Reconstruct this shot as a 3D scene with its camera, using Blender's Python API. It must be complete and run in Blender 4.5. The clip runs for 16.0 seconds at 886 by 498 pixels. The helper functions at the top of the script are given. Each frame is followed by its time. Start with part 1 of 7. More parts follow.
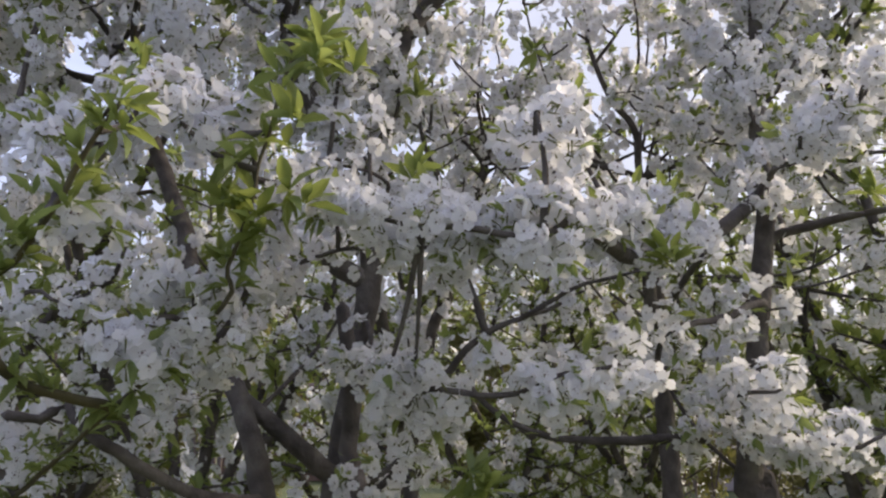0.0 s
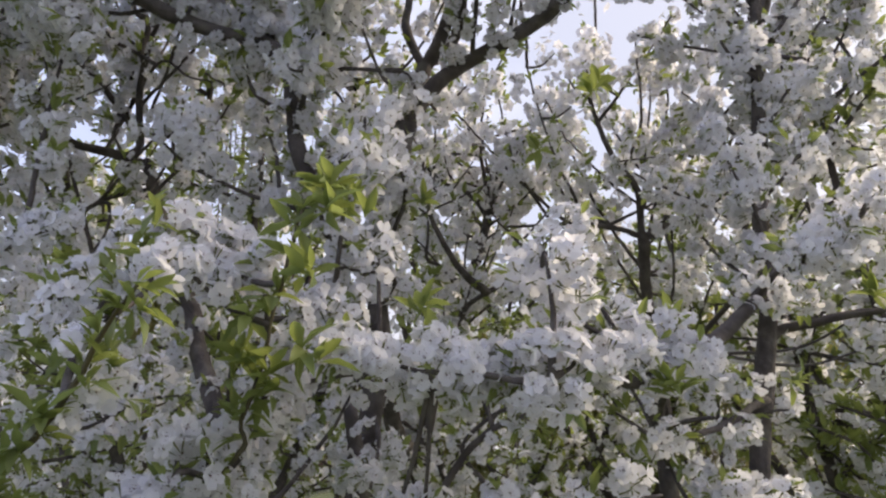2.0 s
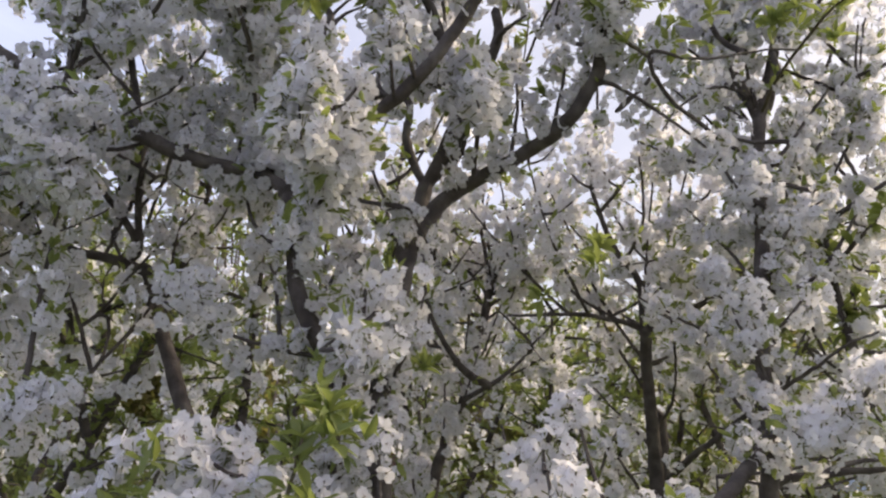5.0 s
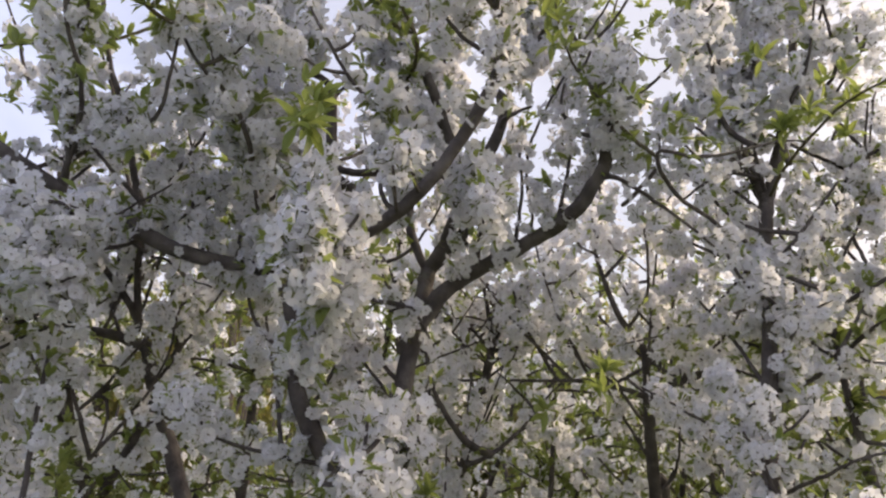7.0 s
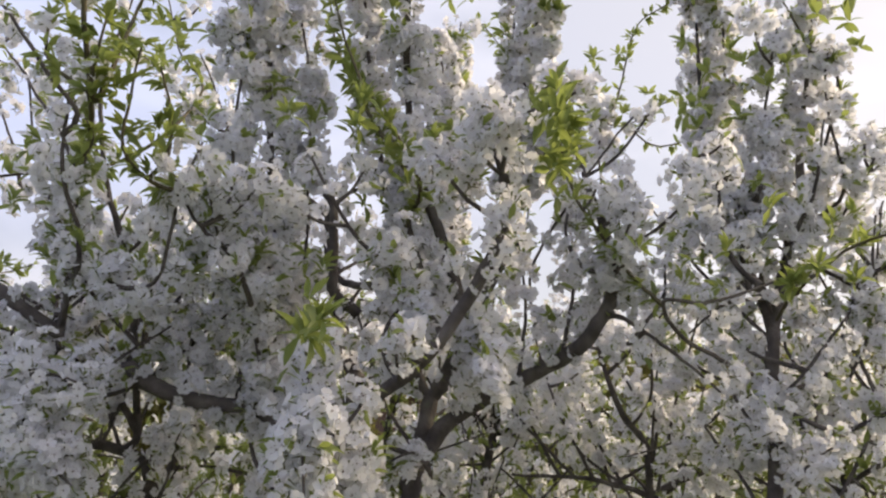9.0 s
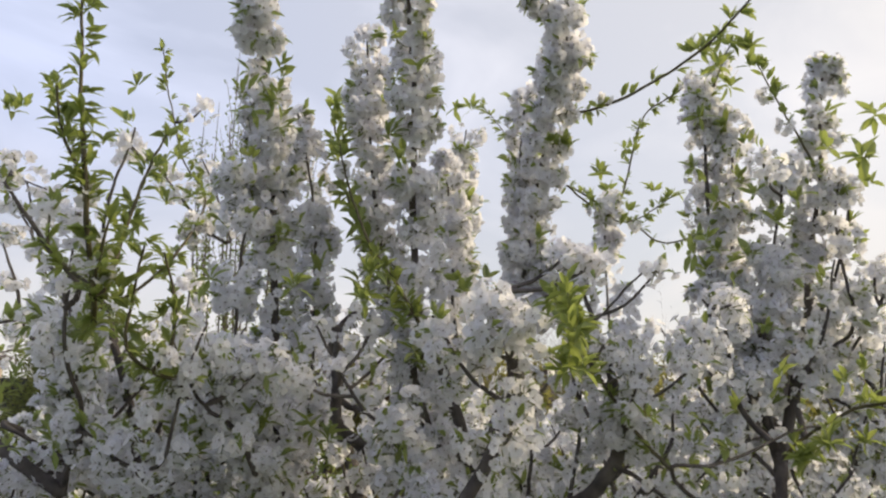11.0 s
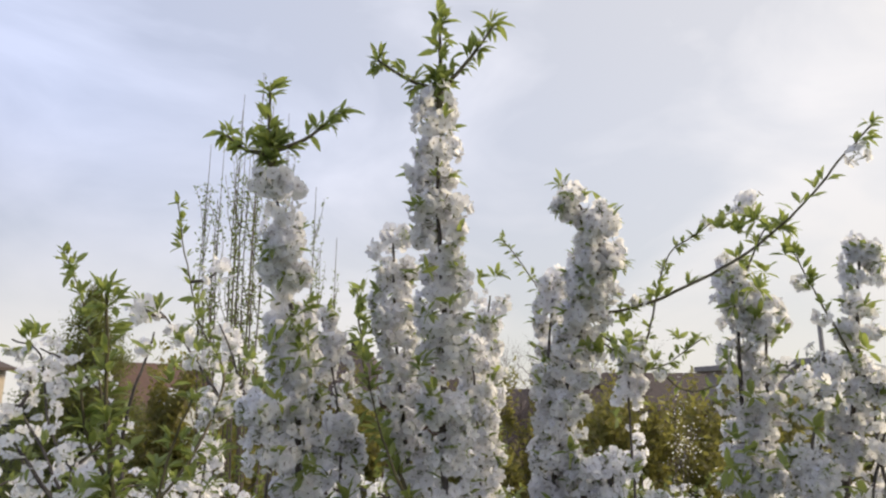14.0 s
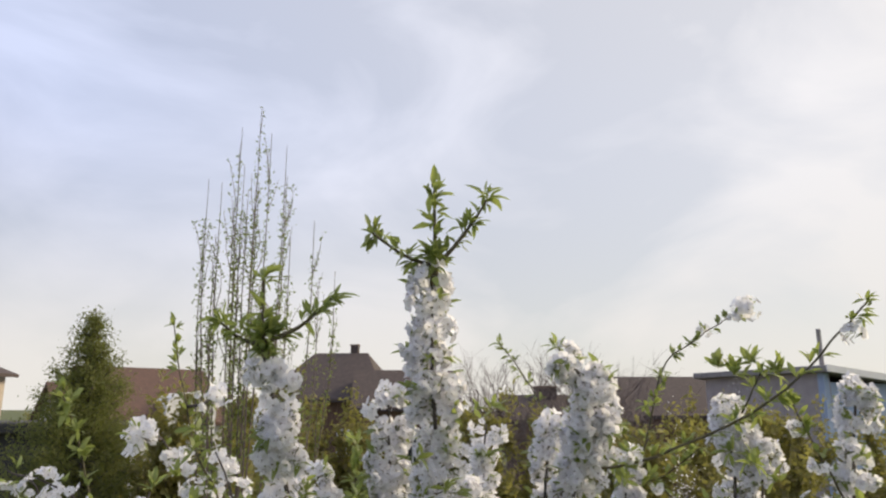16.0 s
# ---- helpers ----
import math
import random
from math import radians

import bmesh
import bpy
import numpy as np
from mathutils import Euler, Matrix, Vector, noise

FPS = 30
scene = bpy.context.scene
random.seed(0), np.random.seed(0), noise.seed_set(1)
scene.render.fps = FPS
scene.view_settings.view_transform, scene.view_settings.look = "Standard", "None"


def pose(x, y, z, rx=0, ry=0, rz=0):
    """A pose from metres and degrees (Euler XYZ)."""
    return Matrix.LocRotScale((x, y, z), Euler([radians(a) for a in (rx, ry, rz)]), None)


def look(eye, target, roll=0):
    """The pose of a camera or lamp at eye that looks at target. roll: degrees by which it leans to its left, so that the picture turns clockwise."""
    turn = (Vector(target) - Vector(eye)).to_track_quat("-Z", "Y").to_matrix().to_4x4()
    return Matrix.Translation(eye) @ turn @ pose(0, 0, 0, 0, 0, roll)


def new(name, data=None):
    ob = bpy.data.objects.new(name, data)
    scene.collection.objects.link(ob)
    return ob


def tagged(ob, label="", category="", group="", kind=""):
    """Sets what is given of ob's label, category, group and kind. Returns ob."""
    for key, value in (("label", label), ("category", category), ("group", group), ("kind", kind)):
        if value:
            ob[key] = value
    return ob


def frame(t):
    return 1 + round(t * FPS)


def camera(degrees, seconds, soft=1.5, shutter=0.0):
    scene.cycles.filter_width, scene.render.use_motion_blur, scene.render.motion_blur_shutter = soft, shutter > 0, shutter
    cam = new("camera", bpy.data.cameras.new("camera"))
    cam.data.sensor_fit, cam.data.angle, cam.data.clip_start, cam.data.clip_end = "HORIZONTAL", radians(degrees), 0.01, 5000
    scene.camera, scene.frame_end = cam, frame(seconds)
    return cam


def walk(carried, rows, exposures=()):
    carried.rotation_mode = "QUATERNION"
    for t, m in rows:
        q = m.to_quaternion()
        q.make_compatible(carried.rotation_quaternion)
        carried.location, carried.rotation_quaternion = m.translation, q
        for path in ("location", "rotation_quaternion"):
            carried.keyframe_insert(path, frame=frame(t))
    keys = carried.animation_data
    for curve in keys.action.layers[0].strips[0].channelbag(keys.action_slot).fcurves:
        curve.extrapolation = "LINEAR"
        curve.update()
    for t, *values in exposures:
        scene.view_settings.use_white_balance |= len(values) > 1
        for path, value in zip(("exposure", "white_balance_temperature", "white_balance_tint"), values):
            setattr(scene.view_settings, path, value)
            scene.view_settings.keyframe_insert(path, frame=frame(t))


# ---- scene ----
cam = camera(63.4, 16.0, 2.3)
METRES, EYE, TILT, LEAN, TURN = 2.4, 1.1, 16.0, 0.0, 0.0
ROWS = [
    (0.0, 0.0, 0.0, 0.0, 0.0, 0.0, 0.0),
    (0.5, -0.0, -0.0005, 0.0234, -0.01, -0.12, -0.02),
    (1.0, -0.0023, -0.0019, 0.0444, -0.01, -0.14, 0.05),
    (1.5, -0.0037, -0.0032, 0.0655, -0.0, -0.22, 0.1),
    (2.0, -0.0057, -0.0055, 0.0862, -0.04, -0.3, 0.1),
    (2.5, -0.0063, -0.005, 0.1088, -0.04, -0.37, 0.12),
    (3.0, -0.0075, -0.0044, 0.1303, -0.04, -0.43, 0.12),
    (3.5, -0.009, -0.0042, 0.1512, -0.04, -0.51, 0.16),
    (4.0, -0.0083, -0.0032, 0.1742, -0.05, -0.64, 0.19),
    (6.5, -0.0037, 0.0093, 0.2941, 0.08, -1.26, -0.15),
    (7.0, -0.0083, 0.0128, 0.3197, 0.06, -1.44, -0.16),
    (7.5, -0.0123, 0.0165, 0.346, 0.08, -1.6, -0.18),
    (8.0, -0.015, 0.0198, 0.3771, 0.04, -1.69, -0.18),
    (8.5, -0.0132, 0.0233, 0.415, 0.06, -1.85, -0.2),
    (9.0, -0.0121, 0.0262, 0.4588, 0.02, -2.02, -0.26),
    (11.5, -0.0237, 0.045, 0.6446, 0.02, -2.78, -0.44),
    (12.0, -0.0295, 0.0502, 0.6795, -0.0, -2.84, -0.43),
    (12.5, -0.0356, 0.056, 0.7148, 0.0, -2.89, -0.44),
    (13.0, -0.0421, 0.062, 0.7498, 0.01, -2.89, -0.39),
    (13.5, -0.0454, 0.0673, 0.7856, 0.05, -2.94, -0.37),
    (14.0, -0.049, 0.0735, 0.8239, 0.05, -2.96, -0.34),
    (14.5, -0.0505, 0.0788, 0.8616, 0.03, -3.06, -0.32),
    (15.0, -0.0471, 0.0813, 0.9025, 0.02, -3.14, -0.3),
    (15.5, -0.0433, 0.0829, 0.9455, -0.0, -3.24, -0.24),
    (16.0, -0.0456, 0.0843, 0.9901, -0.01, -3.32, -0.18),
]
walk(cam, [(t, pose(0, 0, EYE, TILT, LEAN, TURN) @ pose(METRES * x, METRES * y, METRES * z, 90 + pitch, roll, yaw)) for t, x, y, z, yaw, pitch, roll in ROWS],
     [(0.0, 0.28, 6390, 16), (4.0, 0.28, 6570, 16), (7.0, 0.31, 6830, 16), (9.0, 0.25, 6850, 14), (11.5, 0.09, 6900, 10), (14.0, 0.06, 6820, 10), (16.0, 0.04, 6820, 10)])

# ---- world, sun ----
SUN_AZIMUTH, SUN_ELEVATION = 73.0, 33.0
world = bpy.data.worlds.new("sky")
scene.world = world
world.use_nodes = True
wn, wl = world.node_tree.nodes, world.node_tree.links
wn.clear()
w_out = wn.new("ShaderNodeOutputWorld")
w_bg = wn.new("ShaderNodeBackground")
w_sky = wn.new("ShaderNodeTexSky")
w_sky.sky_type = "NISHITA"
w_sky.sun_disc = False
w_sky.sun_elevation = radians(SUN_ELEVATION)
w_sky.sun_rotation = radians(SUN_AZIMUTH)
w_sky.air_density, w_sky.dust_density, w_sky.ozone_density = 1.0, 1.0, 1.5
w_co = wn.new("ShaderNodeTexCoord")
w_map = wn.new("ShaderNodeMapping")
w_map.inputs["Scale"].default_value = (1.3, 1.3, 2.6)
w_map.inputs["Location"].default_value = (0.3, 0.1, 0.6)
w_map.inputs["Rotation"].default_value = (0.0, radians(-32), 0.0)
w_noise = wn.new("ShaderNodeTexNoise")
w_noise.inputs["Scale"].default_value = 2.1
w_noise.inputs["Detail"].default_value = 7.0
w_noise.inputs["Roughness"].default_value = 0.5
w_noise.inputs["Distortion"].default_value = 0.5
w_ramp = wn.new("ShaderNodeMapRange")
w_ramp.inputs["From Min"].default_value = 0.40
w_ramp.inputs["From Max"].default_value = 0.62
w_ramp.inputs["To Min"].default_value = 0.68
w_ramp.inputs["To Max"].default_value = 0.97
w_mix = wn.new("ShaderNodeMix")
w_mix.data_type = "RGBA"
# the thin cloud veil: brighter and warmer towards the sun, bluer away from it
w_turn = wn.new("ShaderNodeVectorMath")
w_turn.operation = "DOT_PRODUCT"
w_turn.inputs[1].default_value = (math.sin(radians(SUN_AZIMUTH)) * math.cos(radians(SUN_ELEVATION)), math.cos(radians(SUN_AZIMUTH)) * math.cos(radians(SUN_ELEVATION)), math.sin(radians(SUN_ELEVATION)))
w_half = wn.new("ShaderNodeMapRange")
w_half.inputs["From Min"].default_value = -1.0
w_veil = wn.new("ShaderNodeValToRGB")
for e in range(3):
    w_veil.color_ramp.elements.new(0.5)
for e, (at, c) in zip(w_veil.color_ramp.elements, ((0.0, (0.47, 0.58, 1.08)), (0.52, (0.75, 0.845, 1.15)), (0.78, (0.92, 0.955, 1.09)), (0.9, (1.02, 1.02, 1.07)), (1.0, (1.36, 1.27, 1.12)))):
    e.position, e.color = at, (*c, 1.0)
w_gain = wn.new("ShaderNodeVectorMath")
w_gain.operation = "SCALE"
w_gain.inputs["Scale"].default_value = 10.0
wl.new(w_co.outputs["Generated"], w_turn.inputs[0])
wl.new(w_turn.outputs["Value"], w_half.inputs["Value"])
wl.new(w_half.outputs["Result"], w_veil.inputs["Fac"])
wl.new(w_veil.outputs["Color"], w_gain.inputs[0])
# greyer and milkier low over the horizon
w_split = wn.new("ShaderNodeSeparateXYZ")
w_low = wn.new("ShaderNodeMapRange")
w_low.interpolation_type = "SMOOTHSTEP"
w_low.inputs["From Min"].default_value = 0.0
w_low.inputs["From Max"].default_value = 0.42
w_haze = wn.new("ShaderNodeMix")
w_haze.data_type = "RGBA"
w_haze.inputs["A"].default_value = (9.0, 8.85, 8.65, 1.0)
w_share = wn.new("ShaderNodeMath")
w_share.operation = "MAXIMUM"
w_dry = wn.new("ShaderNodeMapRange")
w_dry.inputs["From Min"].default_value = 0.0
w_dry.inputs["From Max"].default_value = 0.3
w_dry.inputs["To Min"].default_value = 1.0
w_dry.inputs["To Max"].default_value = 0.0
wl.new(w_co.outputs["Generated"], w_split.inputs["Vector"])
wl.new(w_split.outputs["Z"], w_low.inputs["Value"])
wl.new(w_split.outputs["Z"], w_dry.inputs["Value"])
wl.new(w_low.outputs["Result"], w_haze.inputs["Factor"])
wl.new(w_gain.outputs["Vector"], w_haze.inputs["B"])
wl.new(w_haze.outputs["Result"], w_mix.inputs["B"])
wl.new(w_co.outputs["Generated"], w_map.inputs["Vector"])
wl.new(w_map.outputs["Vector"], w_noise.inputs["Vector"])
wl.new(w_noise.outputs["Fac"], w_ramp.inputs["Value"])
wl.new(w_ramp.outputs["Result"], w_share.inputs[0])
wl.new(w_dry.outputs["Result"], w_share.inputs[1])
wl.new(w_share.outputs["Value"], w_mix.inputs["Factor"])
wl.new(w_sky.outputs["Color"], w_mix.inputs["A"])
wl.new(w_mix.outputs["Result"], w_bg.inputs["Color"])
w_bg.inputs["Strength"].default_value = 0.09
wl.new(w_bg.outputs["Background"], w_out.inputs["Surface"])

sun_data = bpy.data.lights.new("sun", "SUN")
sun_data.energy = 3.4
sun_data.angle = radians(24.0)
sun_data.color = (1.0, 0.85, 0.61)
sun = new("sun", sun_data)
sa, se = radians(SUN_AZIMUTH), radians(SUN_ELEVATION)
sun.matrix_world = look((math.sin(sa) * math.cos(se) * 60, math.cos(sa) * math.cos(se) * 60, math.sin(se) * 60), (0, 0, 0))


# ---- materials ----
def material(name):
    m = bpy.data.materials.new(name)
    m.use_nodes = True
    m.node_tree.nodes.clear()
    return m, m.node_tree.nodes, m.node_tree.links


def noise_colour(n, l, scale, stops, detail=5.0, coord="Object", stretch=(1, 1, 1)):
    """Noise in object space through a colour ramp; gives the ramp's and the noise's outputs."""
    co = n.new("ShaderNodeTexCoord")
    mp = n.new("ShaderNodeMapping")
    mp.inputs["Scale"].default_value = stretch
    tex = n.new("ShaderNodeTexNoise")
    tex.inputs["Scale"].default_value = scale
    tex.inputs["Detail"].default_value = detail
    ramp = n.new("ShaderNodeValToRGB")
    while len(ramp.color_ramp.elements) < len(stops):
        ramp.color_ramp.elements.new(0.5)
    for e, (p, c) in zip(ramp.color_ramp.elements, stops):
        e.position, e.color = p, (*c, 1.0)
    l.new(co.outputs[coord], mp.inputs["Vector"])
    l.new(mp.outputs["Vector"], tex.inputs["Vector"])
    l.new(tex.outputs["Fac"], ramp.inputs["Fac"])
    return ramp.outputs["Color"], tex.outputs["Fac"]


def solid(name, scale, stops, rough=0.8, bump=0.3, bump_scale=60.0, metallic=0.0, stretch=(1, 1, 1), distance=0.004):
    m, n, l = material(name)
    out = n.new("ShaderNodeOutputMaterial")
    p = n.new("ShaderNodeBsdfPrincipled")
    col, _ = noise_colour(n, l, scale, stops, stretch=stretch)
    _, fine = noise_colour(n, l, bump_scale, stops, stretch=stretch)
    b = n.new("ShaderNodeBump")
    b.inputs["Strength"].default_value = bump
    b.inputs["Distance"].default_value = distance
    l.new(fine, b.inputs["Height"])
    l.new(col, p.inputs["Base Color"])
    l.new(b.outputs["Normal"], p.inputs["Normal"])
    p.inputs["Roughness"].default_value = rough
    p.inputs["Metallic"].default_value = metallic
    l.new(p.outputs["BSDF"], out.inputs["Surface"])
    return m


def thin(name, colours, through_colour, share, rough=0.5, gloss=0.25):
    """A thin living sheet, petal or leaf: it reflects and lets light through."""
    m, n, l = material(name)
    out = n.new("ShaderNodeOutputMaterial")
    geo = n.new("ShaderNodeNewGeometry")
    inf = n.new("ShaderNodeObjectInfo")
    add = n.new("ShaderNodeMath")
    add.operation = "ADD"
    frac = n.new("ShaderNodeMath")
    frac.operation = "FRACT"
    ramp = n.new("ShaderNodeValToRGB")
    while len(ramp.color_ramp.elements) < len(colours):
        ramp.color_ramp.elements.new(0.5)
    for i, (e, c) in enumerate(zip(ramp.color_ramp.elements, colours)):
        e.position, e.color = i / max(1, len(colours) - 1), (*c, 1.0)
    l.new(geo.outputs["Random Per Island"], add.inputs[0])
    l.new(inf.outputs["Random"], add.inputs[1])
    l.new(add.outputs[0], frac.inputs[0])
    l.new(frac.outputs[0], ramp.inputs["Fac"])
    tex = n.new("ShaderNodeTexNoise")
    tex.inputs["Scale"].default_value = 180.0
    co = n.new("ShaderNodeTexCoord")
    l.new(co.outputs["Object"], tex.inputs["Vector"])
    mul = n.new("ShaderNodeMix")
    mul.data_type, mul.blend_type = "RGBA", "MULTIPLY"
    mul.inputs["Factor"].default_value = 0.1
    l.new(ramp.outputs["Color"], mul.inputs["A"])
    l.new(tex.outputs["Fac"], mul.inputs["B"])
    p = n.new("ShaderNodeBsdfPrincipled")
    p.inputs["Roughness"].default_value = rough
    p.inputs["Specular IOR Level"].default_value = gloss
    l.new(mul.outputs["Result"], p.inputs["Base Color"])
    t = n.new("ShaderNodeBsdfTranslucent")
    t.inputs["Color"].default_value = (*through_colour, 1.0)
    mix = n.new("ShaderNodeMixShader")
    mix.inputs["Fac"].default_value = share
    l.new(p.outputs["BSDF"], mix.inputs[1])
    l.new(t.outputs["BSDF"], mix.inputs[2])
    l.new(mix.outputs["Shader"], out.inputs["Surface"])
    return m


PETAL = thin("petal", [(0.85, 0.855, 0.925), (0.88, 0.885, 0.945), (0.88, 0.875, 0.91), (0.86, 0.85, 0.925)], (0.93, 0.93, 0.95), 0.62, 0.7, 0.1)
EYE_MAT = solid("flower_centre", 90, [(0.3, (0.15, 0.105, 0.11)), (0.7, (0.3, 0.22, 0.18))], 0.8, 0.2)
STALK = solid("stalk_green", 40, [(0.3, (0.12, 0.15, 0.04)), (0.7, (0.2, 0.2, 0.07))], 0.6, 0.1)
LEAF = thin("young_leaf", [(0.125, 0.17, 0.07), (0.165, 0.21, 0.08), (0.215, 0.245, 0.09), (0.145, 0.175, 0.075)], (0.43, 0.51, 0.135), 0.44, 0.45, 0.35)
BARK = solid("bark", 24, [(0.3, (0.05, 0.042, 0.042)), (0.5, (0.09, 0.077, 0.073)), (0.66, (0.135, 0.12, 0.11)), (0.8, (0.165, 0.165, 0.125))], 0.88, 0.9, 110, stretch=(1, 1, 0.9), distance=0.006)
GREEN_BARK = solid("shoot_bark", 30, [(0.3, (0.05, 0.045, 0.025)), (0.7, (0.12, 0.1, 0.05))], 0.7, 0.4, 120)
GRASS_SOIL = solid("ground_grass", 1.2, [(0.3, (0.05, 0.07, 0.02)), (0.55, (0.09, 0.11, 0.035)), (0.75, (0.13, 0.11, 0.06))], 0.95, 0.8, 25, distance=0.03)


# ---- small tools ----
def mesh_from(name, verts, faces, mats, index=None, smooth=True):
    me = bpy.data.meshes.new(name)
    verts = np.asarray(verts, dtype=np.float32)
    faces = np.asarray(faces, dtype=np.int32)
    k = faces.shape[1]
    me.vertices.add(len(verts))
    me.vertices.foreach_set("co", verts.ravel())
    me.loops.add(faces.size)
    me.loops.foreach_set("vertex_index", faces.ravel())
    me.polygons.add(len(faces))
    me.polygons.foreach_set("loop_start", np.arange(0, faces.size, k, dtype=np.int32))
    for m in mats:
        me.materials.append(m)
    if index is not None:
        me.polygons.foreach_set("material_index", np.asarray(index, dtype=np.int32))
    me.polygons.foreach_set("use_smooth", np.full(len(faces), smooth))
    me.update(calc_edges=True)
    me.validate()
    return me


def part(name, data, parent, label="", kind=""):
    """Links a mesh (or a bmesh) as one object under a thing or a part."""
    ob = new(name, data)
    ob.parent = parent
    return tagged(ob, label, "", "", kind)


def part_bm(name, bm, mat, parent, label=""):
    me = bpy.data.meshes.new(name)
    bm.to_mesh(me)
    bm.free()
    me.materials.append(mat)
    return part(name, me, parent, label)


def thing(name, at, label, category, group="", kind=""):
    ob = new(name)
    ob.location = at
    ob.empty_display_size = 0.1
    return tagged(ob, label, category, group, kind)


def glide(points, step):
    """A smooth line (Catmull-Rom) through a few points, at even steps."""
    P = np.asarray(points, dtype=float)
    Q = np.vstack([2 * P[0] - P[1], P, 2 * P[-1] - P[-2]])
    out = []
    for i in range(1, len(Q) - 2):
        a, b, c, d = Q[i - 1], Q[i], Q[i + 1], Q[i + 2]
        n = max(2, int(np.linalg.norm(c - b) / step))
        t = np.linspace(0, 1, n, endpoint=False)[:, None]
        out.append(0.5 * (2 * b + (c - a) * t + (2 * a - 5 * b + 4 * c - d) * t * t + (3 * b - a - 3 * c + d) * t ** 3))
    out.append(P[-1:])
    return np.vstack(out)


def tube(line, r0, r1, rng, sides=8, knots=0.12, flare=0.0):
    """Vertices and triangles of a tapering, knobbly round rod along a line."""
    n = len(line)
    tan = np.gradient(line, axis=0)
    tan /= np.linalg.norm(tan, axis=1)[:, None] + 1e-9
    ref = np.array([0.3, 1.0, 0.2]) if abs(tan[0, 1]) < 0.8 else np.array([1.0, 0.2, 0.1])
    u = np.cross(tan, ref)
    u /= np.linalg.norm(u, axis=1)[:, None] + 1e-9
    v = np.cross(tan, u)
    s = np.linspace(0, 1, n)
    r = r0 + (r1 - r0) * s
    r = r * (1 + knots * np.convolve(rng.normal(0, 1, n + 8), [0.15, 0.3, 0.45, 0.5, 0.5, 0.45, 0.3, 0.2, 0.1], "valid"))
    if flare:
        r = r * (1 + flare * np.exp(-s * 12))
    a = np.linspace(0, 2 * np.pi, sides, endpoint=False)
    lump = 1 + knots * 0.6 * rng.normal(0, 1, (n, sides))
    ring = line[:, None, :] + (r[:, None] * lump)[:, :, None] * (np.cos(a)[None, :, None] * u[:, None, :] + np.sin(a)[None, :, None] * v[:, None, :])
    verts = np.vstack([ring.reshape(-1, 3), line[-1:] + tan[-1:] * r1])
    i, j = np.meshgrid(np.arange(n - 1), np.arange(sides), indexing="ij")
    k = (j + 1) % sides
    p, q, s2, t2 = i * sides + j, i * sides + k, (i + 1) * sides + k, (i + 1) * sides + j
    f = np.concatenate([np.stack([p, q, s2], -1).reshape(-1, 3), np.stack([p, s2, t2], -1).reshape(-1, 3)])
    jj = np.arange(sides)
    cap = np.stack([(n - 1) * sides + jj, (n - 1) * sides + (jj + 1) % sides, np.full(sides, n * sides)], -1)
    return verts, np.vstack([f, cap])


def frames_for(normals, rng):
    """A random turn about each normal, as rotation matrices."""
    z = normals / (np.linalg.norm(normals, axis=1)[:, None] + 1e-9)
    r = rng.normal(0, 1, z.shape)
    x = np.cross(r, z)
    x /= np.linalg.norm(x, axis=1)[:, None] + 1e-9
    y = np.cross(z, x)
    return np.stack([x, y, z], axis=2)


def flower_shape(cup, rng, fine=True):
    """One five-petalled blossom of radius 1 that faces +z: petals, dark stamens, stalk."""
    V, F, M = [], [], []
    for k in range(5):
        a = 2 * math.pi * k / 5 + rng.normal(0, 0.08)
        ca, sa_ = math.cos(a), math.sin(a)
        lift = cup + rng.normal(0, 0.12)
        size = 1 + rng.normal(0, 0.07)
        twist = rng.normal(0, 0.07)
        if fine:
            local = [(0.04, 0, 0.0), (0.52, 0.47, 0.42 * lift + 0.05 + twist), (0.96, 0.31, 0.8 * lift + twist), (0.96, -0.31, 0.8 * lift - twist), (0.52, -0.47, 0.42 * lift + 0.05 - twist)]
            tri = [(0, 2, 1), (0, 3, 2), (0, 4, 3)]
        else:
            local = [(0.06, 0, 0), (0.64, 0.5, 0.5 * lift), (1.05, 0.0, 0.85 * lift), (0.64, -0.5, 0.5 * lift)]
            tri = [(0, 3, 2), (0, 2, 1)]
        b = len(V)
        for x, y, z in local:
            V.append(((x * ca - y * sa_) * size, (x * sa_ + y * ca) * size, z))
        F += [(b + i, b + j, b + k2) for i, j, k2 in tri]
        M += [0] * len(tri)
    n, rad, high = (4, 0.125, 0.38) if fine else (3, 0.16, 0.3)
    b = len(V)
    for k in range(n):
        a = 2 * math.pi * k / n
        V.append((rad * math.cos(a), rad * math.sin(a), 0.1 + 0.22 * (k % 2)))
    V.append((0, 0, high * 0.35))
    F += [(b + k, b + (k + 1) % n, b + n) for k in range(n)]
    M += [1] * n
    if fine:
        for k in range(5):
            a, q = 2 * math.pi * (k + rng.uniform(0, 0.7)) / 5, rng.uniform(0.24, 0.42)
            b = len(V)
            x, y, z = q * math.cos(a), q * math.sin(a), 0.2 + 0.5 * cup + rng.uniform(0, 0.14)
            V += [(x - 0.06, y - 0.03, z), (x + 0.06, y - 0.03, z), (x, y + 0.07, z + 0.05)]
            F.append((b, b + 1, b + 2))
            M.append(1)
        b = len(V)
        for k in range(3):
            a = 2 * math.pi * k / 3
            V.append((0.13 * math.cos(a), 0.13 * math.sin(a), 0.0))
        V.append((0.3, -0.15, -1.5))
        F += [(b + k, b + 3, b + (k + 1) % 3) for k in range(3)]
        M += [2] * 3
    return np.array(V), np.array(F), np.array(M)


